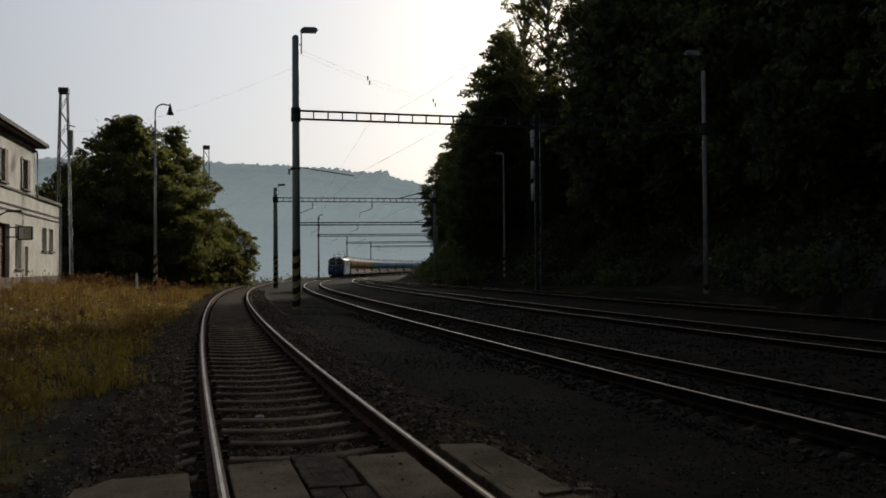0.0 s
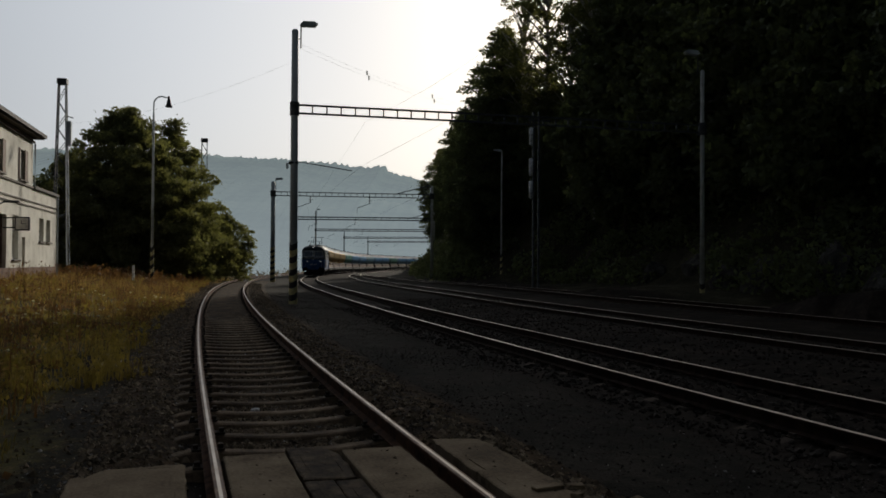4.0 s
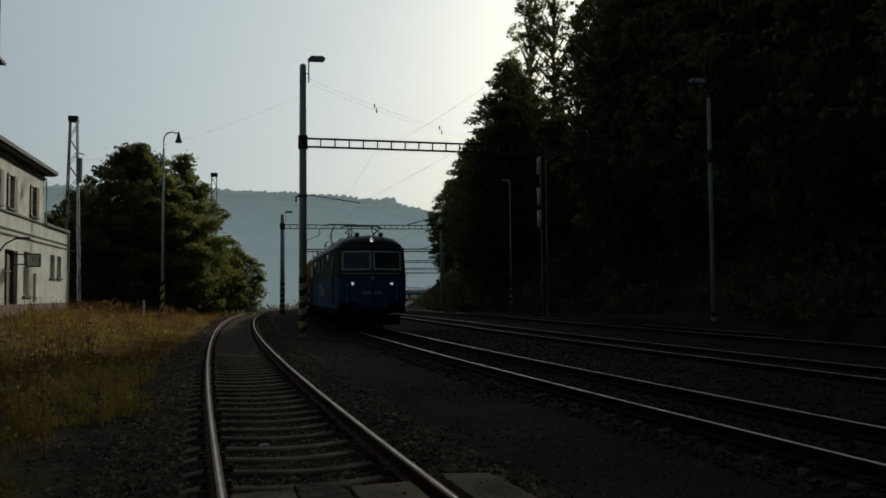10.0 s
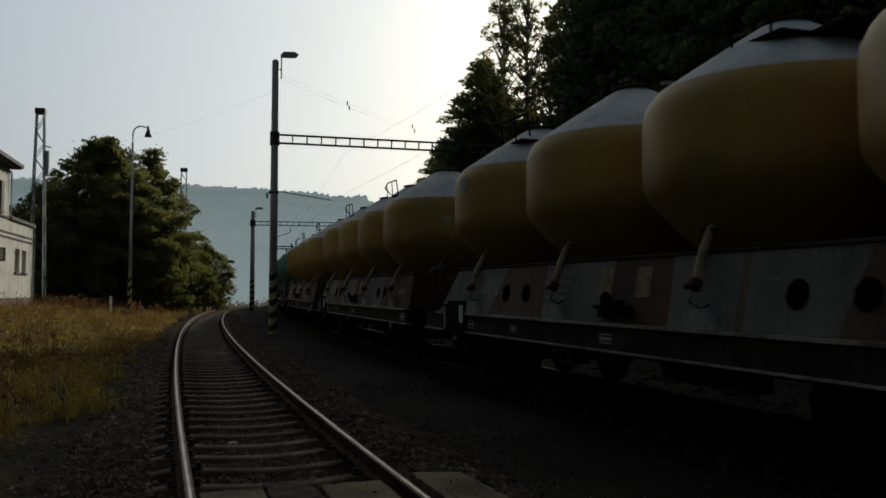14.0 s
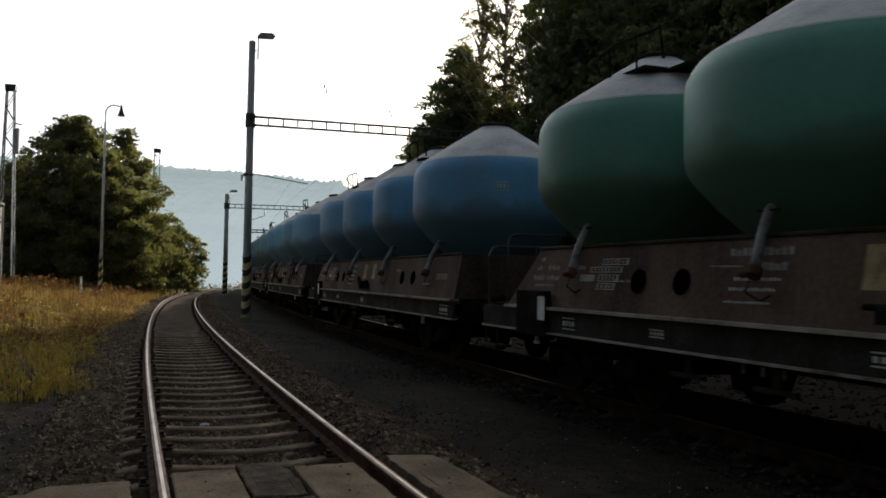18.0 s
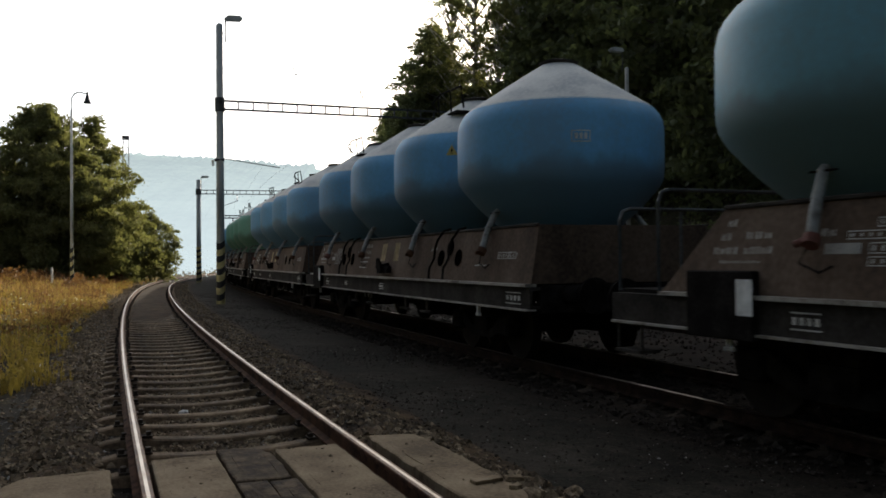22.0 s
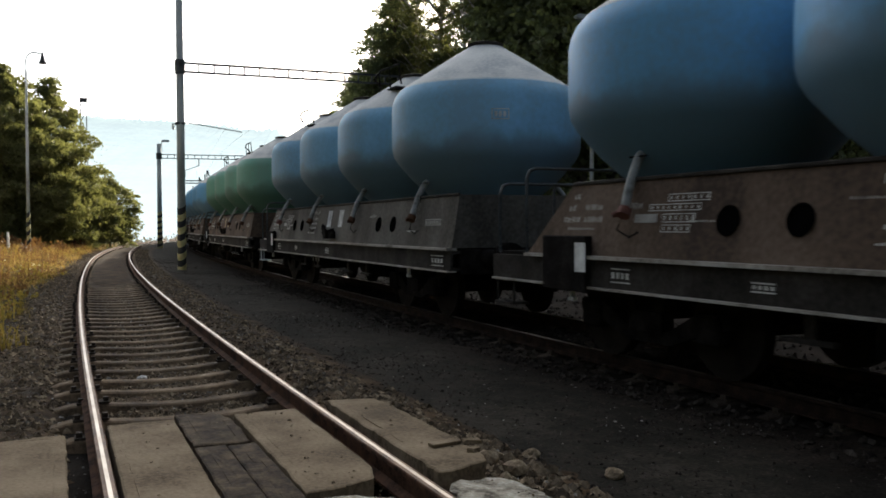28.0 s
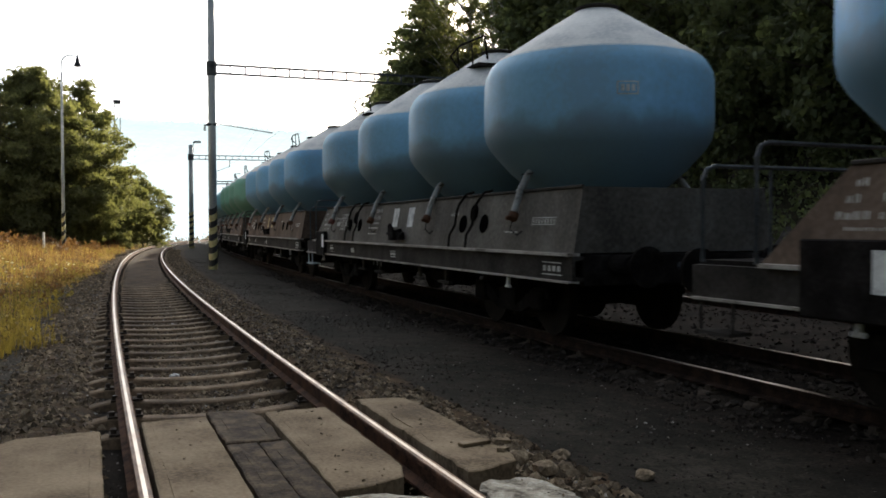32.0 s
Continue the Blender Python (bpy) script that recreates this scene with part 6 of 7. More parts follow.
def build_loco():
    t = holder("electric_locomotive", Matrix(), "dark blue electric locomotive with lit headlamps and a raised pantograph", "locomotive")
    L, W, BULGE = 14.95, 1.45, 0.2         # length, half width, how far the nose comes forward

    def shell(name, z0, z1, w0, w1, y0, y1, material, round_=0.32, inset0=0.0, inset1=0.0):
        bm = nb()
        rings = []
        for z, w, ins in ((z0, w0, inset0), (z1, w1, inset1)):
            ring = []
            for cx, cy, a0 in ((w - round_, y1 - round_ - ins, 0), (-w + round_, y1 - round_ - ins, 90), (-w + round_, y0 + round_ + ins, 180), (w - round_, y0 + round_ + ins, 270)):
                for k in range(5):
                    a = radians(a0 + 22.5 * k)
                    ring.append(bm.verts.new((cx + round_ * math.cos(a), cy + round_ * math.sin(a), z)))
                if a0 == 0:
                    ring.append(bm.verts.new((0, y1 - ins + BULGE, z)))
                if a0 == 180:
                    ring.append(bm.verts.new((0, y0 + ins - BULGE, z)))
            rings.append(ring)
        n = len(rings[0])
        for k in range(n):
            bm.faces.new((rings[0][k], rings[0][(k + 1) % n], rings[1][(k + 1) % n], rings[1][k]))
        bm.faces.new(rings[0][::-1])
        bm.faces.new(rings[1])
        return part(name, bm, material, t)
    shell("lower_body", 0.88, 2.14, W, W, 0, L, LOCO_BLUE)
    shell("upper_body", 2.143, 3.3, W, W - 0.03, 0, L, LOCO_GREY, 0.32, 0.0, 0.16)
    shell("gutter", 3.302, 3.36, W, W, 0.12, L - 0.12, LOCO_ROOF)
    bm = nb()
    prof = [(W - 0.03, 3.362), (W - 0.12, 3.56), (W - 0.36, 3.76), (W - 0.8, 3.89), (0, 3.95)]
    full = prof + [(-x, z) for x, z in prof[-2::-1]]
    rings = []
    for y, f, dz in ((0.2, 0.86, -0.28), (0.45, 0.95, -0.1), (1.0, 1.0, 0), (L - 1.0, 1.0, 0), (L - 0.45, 0.95, -0.1), (L - 0.2, 0.86, -0.28)):
        rings.append([bm.verts.new((x * f, y, max(3.362, z + dz * (z - 3.362) / 0.54))) for x, z in full])
    for a, b in zip(rings, rings[1:]):
        for k in range(len(full) - 1):
            bm.faces.new((a[k], a[k + 1], b[k + 1], b[k]))
    bm.faces.new(rings[0])
    bm.faces.new(rings[-1][::-1])
    bmesh.ops.recalc_face_normals(bm, faces=bm.faces)
    part("roof", bm, LOCO_ROOF, t, smooth=True)
    for y, way in ((0.0, -1), (L, 1)):
        for sx in (-1, 1):
            part("front_line", boxed((0, 0, 0), (1.16, 0.014, 0.035), 0, Matrix.Translation((sx * 0.57, y + way * 0.103, 2.31)) @ pose(0, 0, 0, 0, 0, -sx * way * 10)), LOCO_LINE, t, "thin white line")
        for sx in (-1, 1):
            # framed windscreen
            w = nb()
            lean = 0.09
            extrude(w, [(-0.52, -0.34), (0.52, -0.34), (0.55, -0.3), (0.52, 0.34), (-0.52, 0.34), (-0.55, -0.3)], 'y', -0.02, 0.02)
            q = Matrix.Translation((sx * 0.625, y + way * 0.03, 2.83)) @ pose(0, 0, 0, 0, 0, -sx * way * 10) @ pose(0, 0, 0, 7.5 * way, 0, 0)
            bmesh.ops.transform(w, matrix=q, verts=w.verts)
            ws = part("windscreen", w, PANE, t)
            fr = nb()
            for cx, cz, sxx, szz in ((0, 0.365, 1.2, 0.075), (0, -0.365, 1.2, 0.075), (-0.565, 0, 0.075, 0.66), (0.565, 0, 0.075, 0.66)):
                box(fr, (cx, 0, cz), (sxx, 0.06, szz), bevel=0.012)
            bmesh.ops.transform(fr, matrix=q, verts=fr.verts)
            part("windscreen_frame", fr, LOCO_LINE, ws, "pale windscreen frame")
            bm = nb()
            rod(bm, (sx * 0.79, y, 1.89), (sx * 0.79, y + 0.13 * way, 1.89), 0.14, 18)
            hl = part("headlamp_housing", bm, LOCO_BLUE, t)
            bm = nb()
            rod(bm, (sx * 0.79, y + 0.13 * way, 1.89), (sx * 0.79, y + 0.145 * way, 1.89), 0.07, 18)
            part("headlamp_lens", bm, LENS if way < 0 else PANE, hl, "lit headlamp" if way < 0 else "unlit lamp")
            bm = nb()
            rod(bm, (sx * 0.5, y, 1.89), (sx * 0.5, y + 0.16 * way, 1.89), 0.05, 12)
            part("tail_lamp", bm, VALVE_RED, t)
            bm = nb()
            pipe(bm, [(sx * 1.02, y + 0.0 * way, 1.15), (sx * 1.02, y + 0.1 * way, 1.2), (sx * 1.02, y + 0.1 * way, 1.85), (sx * 1.02, y + 0.0 * way, 1.9)], 0.016, 6)
            part("grab_rail", bm, LOCO_LINE, t)
        bm = nb()
        rod(bm, (0, y - 0.45 * way, 3.68), (0, y + 0.0 * way, 3.68), 0.13, 16)
        tl = part("top_lamp_housing", bm, LOCO_GREY, t)
        bm = nb()
        rod(bm, (0, y + 0.0 * way, 3.68), (0, y + 0.015 * way, 3.68), 0.085, 16)
        part("top_lamp_lens", bm, LENS if way < 0 else PANE, tl)
        # fleet number as plain bars, and the maker's badge as a plain shape
        for k in range(7):
            if k != 3:
                part("number_bar", boxed((0, 0, 0), (0.07, 0.012, 0.13), 0, Matrix.Translation((-0.36 + k * 0.12, y + way * (0.205 - 0.177 * abs(-0.36 + k * 0.12)), 1.52)) @ pose(0, 0, 0, 0, 0, (10 if k < 3 else -10) * way)), MARKING, t)
        part("badge", boxed((0, y + 0.196 * way, 2.12), (0.1, 0.012, 0.16)), MARKING, t)
        buffers(t, y, way)
        part("buffer_beam", boxed((0, y, 0.9), (2.7, 0.16, 0.42), 0.02), UNDER, t)
        part("snow_plough", boxed((0, y + 0.1 * way, 0.42), (2.3, 0.06, 0.4), 0.01), UNDER, t)
    # sides: doors, windows, grille windows, company shape and bars
    for sx in (-1, 1):
        X = sx * (W + 0.004)
        for y in (1.15, L - 1.15):
            d = part("cab_door", boxed((X, y, 2.15), (0.03, 0.72, 2.2), 0.01), LOCO_GREY, t)
            fr = nb()
            for dy in (-0.37, 0.37):
                box(fr, (X + 0.012 * sx, y + dy, 2.15), (0.02, 0.03, 2.22))
            part("door_frame", fr, LOCO_ROOF, d)
            part("door_window", boxed((X + 0.016 * sx, y, 2.75), (0.012, 0.46, 0.62), 0.004), PANE, d)
            bm = nb()
            for dy in (-0.45, 0.45):
                pipe(bm, [(X + 0.06 * sx, y + dy, 1.1), (X + 0.07 * sx, y + dy, 2.3)], 0.014, 6)
            part("door_rail", bm, DARK_STEEL, d)
        for y, w, h, z in ((3.85, 0.86, 0.28, 3.1), (11.35, 0.8, 0.26, 3.06)):
            ww = part("side_window", boxed((X, y, z), (0.02, w, h), 0.01), PANE, t)
            for dz in (-h / 2 - 0.015, h / 2 + 0.015):
                part("window_rim", boxed((X + 0.005 * sx, y, z + dz), (0.026, w + 0.06, 0.03)), LOCO_LINE, ww)
        for y, w, z0, z1 in ((6.4, 0.84, 2.5, 3.2), (8.92, 0.84, 2.5, 3.12)):
            sq = part("machine_room_window", boxed((X, y, (z0 + z1) / 2), (0.02, w, z1 - z0), 0.01), DAYLIGHT_PANE, t, "machine room window, daylight through it painted greenish")
            fr = nb()
            for dz in (z0 - 0.02, z1 + 0.02):
                box(fr, (X + 0.004 * sx, y, dz), (0.03, w + 0.1, 0.04))
            for dy in (-w / 2 - 0.02, w / 2 + 0.02):
                box(fr, (X + 0.004 * sx, y + dy, (z0 + z1) / 2), (0.029, 0.04, z1 - z0))
            part("window_gasket", fr, LOCO_ROOF, sq)
        # the company's emblem and name as plain shapes
        part("company_shape", boxed((X, 8.32, 1.57), (0.012, 0.32, 0.8)), EMBLEM, t, "pale plain company emblem")
        for dz in (-0.33, 0.33):
            part("company_shape", boxed((X, 8.65, 1.57 + dz), (0.012, 0.32, 0.15)), EMBLEM, t)
        for yy, w, z0, z1 in ((7.68, 0.42, 1.42, 1.92), (7.2, 0.3, 1.42, 1.76), (6.82, 0.22, 1.42, 1.76), (6.42, 0.34, 1.25, 1.76), (5.96, 0.36, 1.42, 1.76)):
            part("emblem_bar", boxed((X, yy, (z0 + z1) / 2), (0.012, w, z1 - z0), 0.0), EMBLEM, t)
        part("skirt", boxed((sx * 1.38, L / 2, 0.78), (0.06, L - 1.6, 0.24)), UNDER, t)
    # roof gear
    for y, up in ((3.4, 0.4), (11.7, 1.15)):
        pg = part("pantograph", boxed((0, y, 3.98), (1.3, 1.5, 0.06)), DARK_STEEL, t, "raised pantograph" if up > 1 else "folded pantograph")
        for sx in (-1, 1):
            for dy in (-0.6, 0.6):
                bm = nb()
                lathe(bm, [(0.05, 3.86), (0.08, 3.9), (0.05, 3.94), (0.08, 3.98), (0.05, 4.02)], 10, (sx * 0.55, y + dy, 0))
                part("insulator", bm, INSULATOR, pg)
            bm = nb()
            rod(bm, (sx * 0.5, y + 0.65, 4.06), (sx * 0.62, y - 0.9 + 0.25 * up, 4.06 + up * 0.5), 0.025)
            rod(bm, (sx * 0.62, y - 0.9 + 0.25 * up, 4.06 + up * 0.5), (sx * 0.45, y + 0.05, 4.06 + up), 0.02)
            rod(bm, (sx * 0.5, y - 0.65, 4.06), (sx * 0.62, y + 0.9 - 0.25 * up, 4.06 + up * 0.5), 0.025)
            rod(bm, (sx * 0.62, y + 0.9 - 0.25 * up, 4.06 + up * 0.5), (sx * 0.45, y - 0.05, 4.06 + up), 0.02)
            part("pantograph_arm", bm, DARK_STEEL, pg)
        bm = nb()
        for dy in (-0.12, 0.12):
            pipe(bm, [(-0.95, y + dy, 4.0 + up), (-0.75, y + dy, 4.1 + up), (0.75, y + dy, 4.1 + up), (0.95, y + dy, 4.0 + up)], 0.022, 6)
        part("collector_head", bm, DARK_STEEL, pg)
    bm = nb()
    for y, w in ((5.6, 1.5), (7.5, 1.2), (9.3, 1.5)):
        box(bm, (0, y, 3.9), (w, 1.2, 0.14), bevel=0.03)
    part("roof_box", bm, LOCO_ROOF, t)
    for y in (4.9, 7.4, 9.9):
        part("roof_insulator", lathe(nb(), [(0.04, 3.74), (0.06, 3.8), (0.04, 3.84), (0.06, 3.9), (0.03, 3.98)], 8, (-0.8, y, 0)), DARK_STEEL, t)
    bm = nb()
    pipe(bm, [(-0.8, 3.4, 3.99), (-0.8, 11.7, 3.99)], 0.018, 6)
    part("roof_conductor", bm, DARK_STEEL, t)
    for sx in (-0.5, 0.5):
        bm = nb()
        rod(bm, (sx, 1.2, 3.95), (sx, 0.75, 3.95), 0.06, 10, 0.09)
        part("horn", bm, LOCO_ROOF, t)
    for y in (3.6, L - 3.6):
        bogie(t, y)
    part("underframe_box", boxed((0, L / 2, 0.6), (2.3, 3.6, 0.5), 0.05), UNDER, t)
    return t


LOCO = build_loco()
LABELS = {
    "yellow": "four-tank cement wagon with dusty yellow tanks on a rusty casing",
    "green": "four-tank cement wagon with faded green tanks on a brown casing",
    "blue": "four-tank cement wagon with blue tanks on a brown casing",
    "pale_blue": "four-tank cement wagon with faded pale blue tanks on a grey-brown casing",
    "teal": "four-tank cement wagon with dusty teal-blue tanks on a brown casing",
}
CONSIST = [("yellow", "A"), ("yellow", "A"), ("yellow", "A"), ("green", "A"), ("blue", "A"), ("blue", "B"), ("teal", "A"), ("blue", "B"), ("blue", "A"), ("green", "B"),
           ("blue", "A"), ("blue", "A"), ("pale_blue", "A"), ("green", "A"), ("blue", "A"), ("pale_blue", "B"), ("blue", "A"), ("green", "A"), ("teal", "A"), ("blue", "A"), ("blue", "A"), ("pale_blue", "A")]
MASTERS, WAGONS = {}, []
for key in CONSIST:
    if key in MASTERS:
        WAGONS.append(copy_thing(MASTERS[key], Matrix()))
    else:
        MASTERS[key] = build_wagon(key[0], key[1], LABELS[key[0]])
        WAGONS.append(MASTERS[key])


# ---- grass, weeds and stones ----
def blades(name, spots, heights, width, material, label, category, lean=0.35):
    """Thin bent blades, each a tapering strip."""
    p = np.asarray(spots, float)
    n = len(p)
    h = np.asarray(heights, float)[:, None]
    a = RNG.random(n) * math.tau
    side = np.stack([np.cos(a), np.sin(a), np.zeros(n)], 1)
    b = RNG.random(n) * math.tau
    tip = np.stack([np.cos(b), np.sin(b), np.zeros(n)], 1) * (lean * RNG.random(n))[:, None] * h
    up = np.array([0, 0, 1.0])
    w = width * (0.6 + 0.8 * RNG.random(n))[:, None]
    v = np.stack([p - side * w, p + side * w, p + up * h * 0.55 + tip * 0.35 + side * w * 0.8, p + up * h * 0.55 + tip * 0.35 - side * w * 0.8, p + up * h * (0.93 + 0.07 * RNG.random(n))[:, None] + tip], 1).reshape(-1, 3)
    k = np.arange(n)[:, None] * 5
    faces = (k + np.array([0, 1, 2, 3])).tolist() + (k + np.array([3, 2, 4])).tolist()
    me = bpy.data.meshes.new(name)
    me.from_pydata(v.tolist(), [], faces)
    ob = link(name, me, material)
    return tagged(ob, label, category, kind="stuff")


def scatter(n, s0, s1, o0, o1, patch, power=1.0, keep=0.0):
    """Places on the meadow in patches; more of them near s0."""
    out = []
    while len(out) < n:
        f = RNG.random() ** power
        s, off = s0 + (s1 - s0) * f, o0 + (o1 - o0) * RNG.random()
        x, y, h = line(s, off)
        g = noise.noise((x * patch, y * patch, 3)) + 0.6 * noise.noise((x * patch * 3, y * patch * 3, 5))
        edge = (off - 6.9 + 0.75 * min(1, max(0, (s - 12) / 15))) / 1.1
        if g + min(edge, 1.0) - 0.75 + keep > RNG.random() * 0.9:
            out.append((x, y, s, off))
    a = np.array(out)
    z = ground_z(a[:, 2], a[:, 3]) - 0.02
    return np.stack([a[:, 0], a[:, 1], z], 1)


def build_grass():
    p = scatter(22000, 5.0, 75, 6.2, 19, 0.35, 1.5, -0.15)
    blades("dry_grass", p, 0.05 + 0.24 * RNG.random(len(p)) ** 2.2, 0.007, GRASS_DRY, "dry straw-coloured grass on the meadow", "grass", 0.7)
    p = scatter(26000, 4.5, 40, 6.7, 15, 0.5, 1.4, 0.0)
    blades("green_grass", p, 0.04 + 0.15 * RNG.random(len(p)) ** 1.5, 0.009, GRASS_GREEN, "low yellow-green grass and weeds", "grass", 0.9)
    p = scatter(12000, 9, 70, 7.4, 20, 0.22, 1.2, -0.25)
    blades("tall_weeds", p, 0.15 + 0.6 * RNG.random(len(p)) ** 2, 0.008, WEED_BROWN, "tall brown withered weeds", "weeds", 0.45)
    p = scatter(6000, 34, 85, 6.8, 17, 0.3, 1.0, 0.0)
    blades("tall_straw", p, 0.15 + 0.4 * RNG.random(len(p)) ** 1.5, 0.012, GRASS_DRY, "tall straw at the meadow's far edge", "grass", 0.5)
    # leafy weed clumps among the grass
    for name, number, many, material, label in (("weed_clumps", 520, 22000, GRASS_GREEN, "yellow-green weed clumps in the grass"), ("withered_clumps", 420, 15000, WEED_BROWN, "withered brown weed clumps in the grass"), ("straw_clumps", 260, 9000, GRASS_DRY, "bent straw clumps in the grass")):
        cs, rs = [], []
        for x, y, z in scatter(number, 4.5, 60, 6.9, 18, 0.3, 1.4):
            q = random.uniform(0.08, 0.3)
            cs.append((x, y, z + q * 0.45))
            rs.append((q * 1.3, q * 1.3, q * random.uniform(0.5, 1.1)))
        ob = leaf_cloud(name, cs, rs, many, 0.075, material, None, 0.3)
        tagged(ob, label, "weeds", kind="stuff")
    # upright withered stalks with seed heads
    p = scatter(700, 10, 48, 7.6, 18, 0.3, 1.1, -0.1)
    tall = 0.35 + 0.55 * RNG.random(len(p))
    blades("withered_stalks", p, tall, 0.011, WEED_BROWN, "single tall withered stalks over the grass", "weeds", 0.12)
    head = [(x, y, z + h * 0.95) for (x, y, z), h in zip(p, tall)]
    tagged(leaf_cloud("seed_heads", head, [(0.03, 0.03, 0.07)] * len(head), 7000, 0.035, WEED_BROWN, None, 0.1), "brown seed heads on withered stalks", "weeds", kind="stuff")
    # bushy yellow-green weeds where the meadow meets the ash
    spots = [(x + RNG.normal() * 0.3, y + RNG.normal() * 0.4) for x, y in ((-4.45, 10.6), (-4.7, 11.4), (-4.2, 10.1), (-5.0, 12.0), (-4.4, 11.0), (-4.9, 10.4), (-5.3, 11.2), (-5.6, 13.2), (-5.1, 13.6), (-6.0, 14.6), (-5.4, 15.4), (-6.4, 12.3), (-5.9, 11.5), (-6.6, 16.2)) for k in range(3)]
    ws, wo = line_of([p[0] for p in spots], [p[1] for p in spots])
    foot = np.array([(x, y, z - 0.02) for (x, y), z in zip(spots, ground_z(ws, wo))])
    many = np.repeat(foot, 18, 0) + np.concatenate([RNG.normal(size=(len(foot) * 18, 2)) * 0.09, np.zeros((len(foot) * 18, 1))], 1)
    blades("bushy_weeds", many, 0.12 + 0.3 * RNG.random(len(many)) ** 1.3, 0.008, GRASS_GREEN, "bushy yellow-green weeds at the edge of the ash", "weeds", 0.55)
    tagged(leaf_cloud("bushy_leaves", foot + [0, 0, 0.2], [(0.13, 0.13, 0.17)] * len(foot), 1300, 0.045, GRASS_GREEN, None, 0.1), "small leaves of bushy yellow-green weeds", "weeds", kind="stuff")
    # pale flower heads in loose groups
    p = scatter(90, 9, 34, 7.6, 15, 0.6, 1.1, -0.2)
    tall = 0.12 + 0.3 * RNG.random(len(p))
    blades("flower_stalks", p, tall, 0.005, GRASS_GREEN, "thin stalks of wild flowers", "weeds", 0.1)
    head = [(x, y, z + h) for (x, y, z), h in zip(p, tall)]
    tagged(leaf_cloud("white_flowers", head, [(0.04, 0.04, 0.012)] * len(head), 1100, 0.03, PETAL, None, 0.1), "small white wild flower heads", "flowers", kind="stuff")
    cs, rs = [], []
    for k in range(60):
        s, off = random.uniform(46, 80), random.uniform(8.6, 15)
        x, y, h = line(s, off)
        q = random.uniform(0.25, 0.6)
        cs.append((x, y, put_z(s, off) + q * 0.5))
        rs.append((q, q, q * 0.9))
    far, size = [], []
    for k in range(110):
        s, off = random.uniform(115, 230), random.uniform(7, 40)
        x, y, h = line(s, off)
        q = random.uniform(1.2, 2.6)
        far.append((x, y, put_z(s, off) + q * 0.6))
        size.append((q * 1.4, q * 1.4, q))
    # the bushes share the hill's glow, which paints haze onto them
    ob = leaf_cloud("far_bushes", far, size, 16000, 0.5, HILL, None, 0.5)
    tagged(ob, "bushes and low trees far along the valley", "bushes", kind="stuff")
    ob = leaf_cloud("shrubs", cs, rs, 9000, 0.15, WEED_BROWN, None, 0.4)
    tagged(ob, "yellowing shrubs along the foot of the trees", "shrubs", kind="stuff")


def stones(name, spots, sizes, material, label):
    """Broken stones: squashed, jittered octahedra, all in one mesh."""
    p = np.asarray(spots, float)
    n = len(p)
    base = np.array([(1, 0, 0), (0, 1, 0), (-1, 0, 0), (0, -1, 0), (0.1, 0.1, 0.8), (0, 0, -0.7), (0.6, 0.55, 0.45), (-0.6, -0.5, 0.5)], float)
    tri = np.array([(0, 6, 4), (6, 1, 4), (1, 2, 4), (2, 7, 4), (7, 3, 4), (3, 0, 4), (0, 1, 6), (2, 3, 7), (1, 0, 5), (2, 1, 5), (3, 2, 5), (0, 3, 5)])
    a = RNG.random(n) * math.tau
    c, s = np.cos(a), np.sin(a)
    v = base[None] * (1 + 0.35 * RNG.normal(size=(n, 8, 1)).clip(-1, 1)) * np.asarray(sizes)[:, None, None] * (0.6 + 0.8 * RNG.random((n, 1, 3)))
    x = v[..., 0] * c[:, None] - v[..., 1] * s[:, None]
    y = v[..., 0] * s[:, None] + v[..., 1] * c[:, None]
    v = np.stack([x, y, v[..., 2]], -1) + p[:, None]
    f = (np.arange(n)[:, None, None] * 8 + tri[None]).reshape(-1, 3)
    me = bpy.data.meshes.new(name)
    me.from_pydata(v.reshape(-1, 3).tolist(), [], f.tolist())
    ob = link(name, me, material)
    return tagged(ob, label, "stones", kind="stuff")


def spread(n, s0, s1, o0, o1, power=1.7, z=0.0):
    s = s0 + (s1 - s0) * RNG.random(n) ** power
    off = o0 + (o1 - o0) * RNG.random(n)
    xy = np.array([line(a, b)[:2] for a, b in zip(s, off)])
    return np.concatenate([xy, (np.maximum(ground_z(s, off), bed_z(off)) + z)[:, None]], 1)


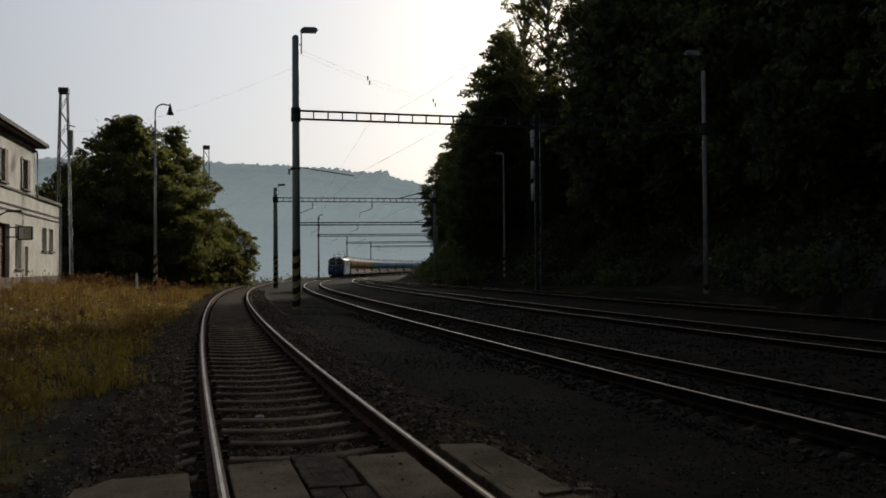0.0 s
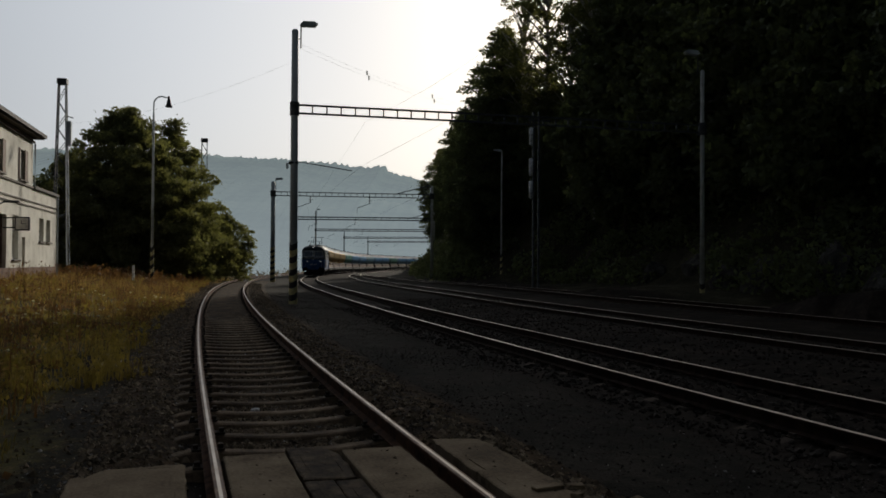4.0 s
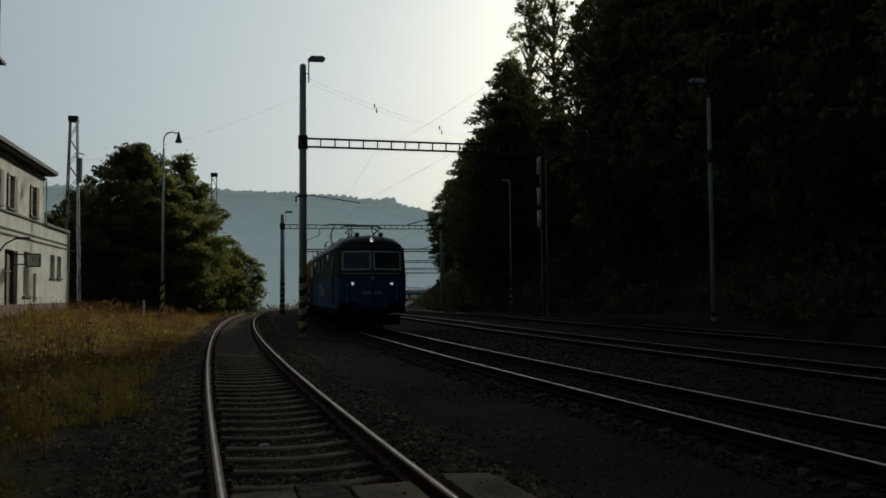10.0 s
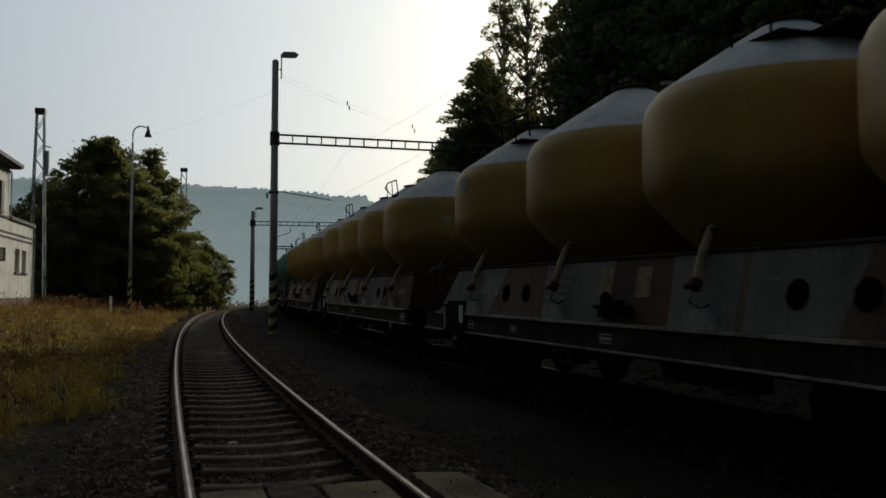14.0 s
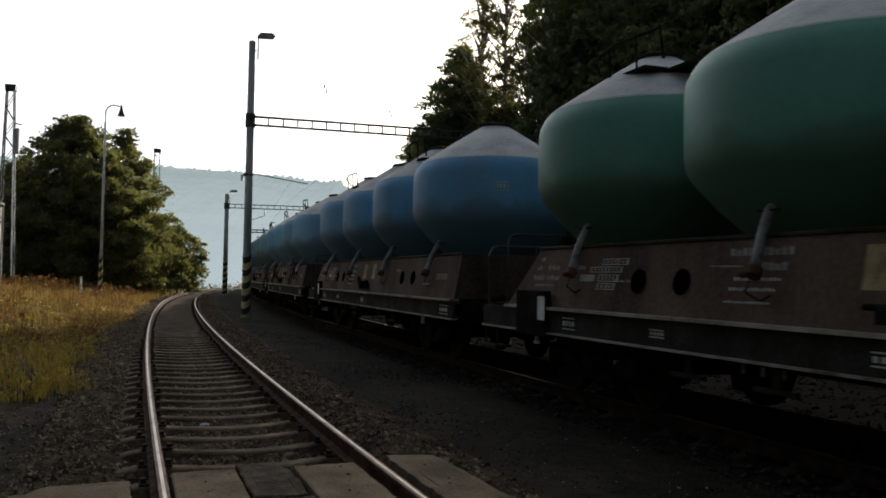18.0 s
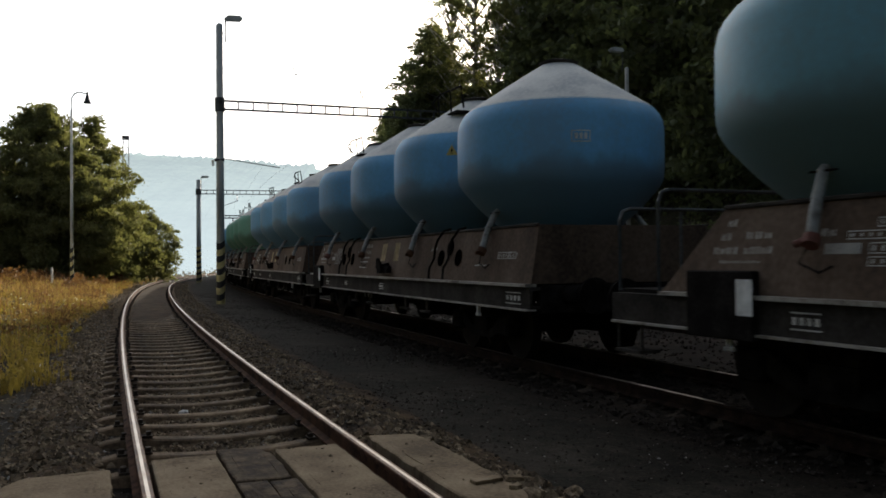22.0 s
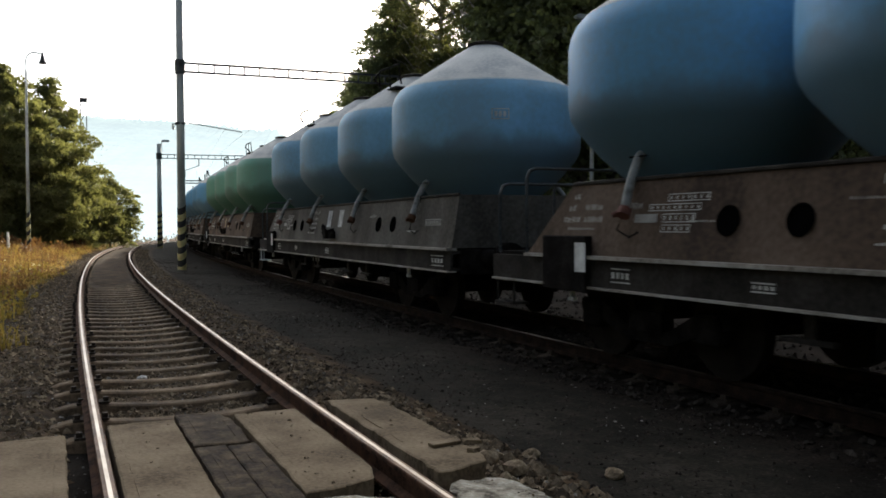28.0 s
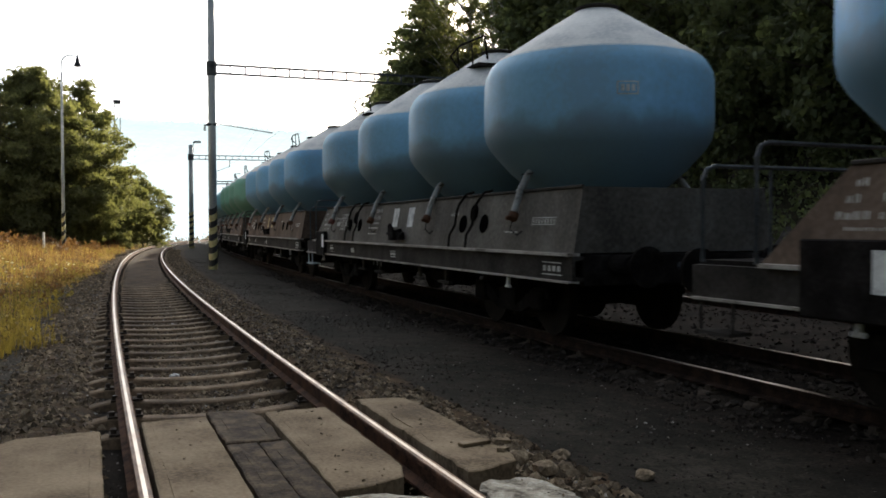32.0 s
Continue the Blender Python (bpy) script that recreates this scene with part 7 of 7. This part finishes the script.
def build_stones():
    p = spread(14000, 6.1, 48, 4.75, 6.12, 2.2)
    stones("ballast_stones", p, 0.01 + 0.022 * RNG.random(len(p)) ** 1.5, STONE, "broken ballast stones between the rails")
    p = np.concatenate([spread(9000, 3.2, 60, 6.35, 7.2, 2.4), spread(2500, 3.2, 60, 7.0, 7.9, 2.4), spread(9000, 3.0, 60, 3.7, 4.65, 2.4)])
    stones("shoulder_stones", p, 0.011 + 0.028 * RNG.random(len(p)) ** 1.6, STONE, "broken stones beside the siding rails")
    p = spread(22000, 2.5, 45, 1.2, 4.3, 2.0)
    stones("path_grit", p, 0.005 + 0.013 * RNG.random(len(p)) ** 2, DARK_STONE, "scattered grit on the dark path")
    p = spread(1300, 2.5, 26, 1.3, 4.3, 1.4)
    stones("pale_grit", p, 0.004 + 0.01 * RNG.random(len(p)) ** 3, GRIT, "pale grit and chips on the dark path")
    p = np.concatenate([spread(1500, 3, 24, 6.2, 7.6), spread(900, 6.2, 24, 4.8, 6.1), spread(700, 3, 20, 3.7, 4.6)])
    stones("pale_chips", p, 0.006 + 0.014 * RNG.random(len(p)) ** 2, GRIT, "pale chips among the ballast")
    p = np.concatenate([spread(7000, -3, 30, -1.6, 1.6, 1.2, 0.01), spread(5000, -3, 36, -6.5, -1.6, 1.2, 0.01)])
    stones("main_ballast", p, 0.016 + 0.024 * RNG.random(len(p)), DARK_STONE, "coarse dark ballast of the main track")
    p = spread(900, 2.6, 7.5, 3.55, 4.2, 1.0)
    stones("crossing_rubble", p, 0.014 + 0.04 * RNG.random(len(p)) ** 2.5, STONE, "rubble at the edge of the crossing")
    p = np.concatenate([spread(70, 3.0, 6.0, o0, o1, 1.0) for o0, o1 in ((5.7, 6.12), (4.93, 5.25), (4.18, 4.5), (5.32, 5.62))])
    p[:, 2] = 0.004
    p[-70:, 2] = -0.02
    stones("crossing_grit", p, 0.003 + 0.009 * RNG.random(len(p)) ** 2, STONE, "small stones and grit lying on the crossing")
    for x, y, z, r, m, lab in ((-1.98, 9.09, -0.17, 0.055, PALE_STONE, "pale stone lying on a sleeper"), (1.31, 5.6, -0.2, 0.06, STONE, "grey stone on the path"), (1.72, 5.12, -0.2, 0.065, STONE, "grey stone on the path"),
                               (0.95, 5.3, -0.16, 0.07, STONE, "grey stone beside the crossing"), (1.08, 5.05, -0.16, 0.08, STONE, "grey stone beside the crossing"), (-4.9, 13.0, -0.15, 0.06, PALE_STONE, "pale stone at the meadow's edge")):
        bm = nb()
        bmesh.ops.create_icosphere(bm, subdivisions=2, radius=r)
        for v in bm.verts:
            v.co *= 1 + 0.4 * noise.noise(v.co * 14 + Vector((x * 9, 0, 0)))
            v.co.z *= 0.62
        ob = part("loose_stone", bm, m)
        si, oi = line_of([x], [y])
        rest = max(put_z(si[0], oi[0]), float(bed_z(oi)[0])) if z < -0.165 or x < -1 else z
        ob.matrix_basis = pose(x, y, rest + r * 0.3, 0, 0, 40 * x)
        tagged(ob, lab, "stone")


build_grass()
build_stones()


# ---- what moves ----
SPEED = 12.2
NOSE = 156.05          # the locomotive's front at the start
FIRST, PITCH = 172.35, 15.02
SLACK = {0: 0.8, 1: 0.8, 2: 0.42, 3: 0.2, 4: 0.12, 5: 0.35, 6: -0.15, 7: 0.3, 8: -0.42, 9: 0.1, 10: -0.1, 11: -0.25, 12: -0.35, 13: 0.12, 14: 0.25, 15: 0.9, 16: 0.5}     # uneven gaps between wagons


def vehicle_pose(lead, a, b):
    xa, ya, _ = line(lead + a)
    xb, yb, _ = line(lead + b)
    d = Vector((xb - xa, yb - ya, 0)).normalized()
    x, y = xa - d.x * a, ya - d.y * a
    return pose(x, y, Z2 + float(dip(lead + (a + b) / 2)), 0, 0, math.degrees(math.atan2(-d.x, d.y)))


def motions():
    times = [k * 0.5 for k in range(65)]
    walk(LOCO, [(t, vehicle_pose(NOSE - SPEED * t, 3.6, 11.35)) for t in times])
    for n, w in enumerate(WAGONS):
        walk(w, [(t, vehicle_pose(FIRST + PITCH * n + SLACK.get(n, 0) - SPEED * t, 2.45, 11.15)) for t in times])


motions()
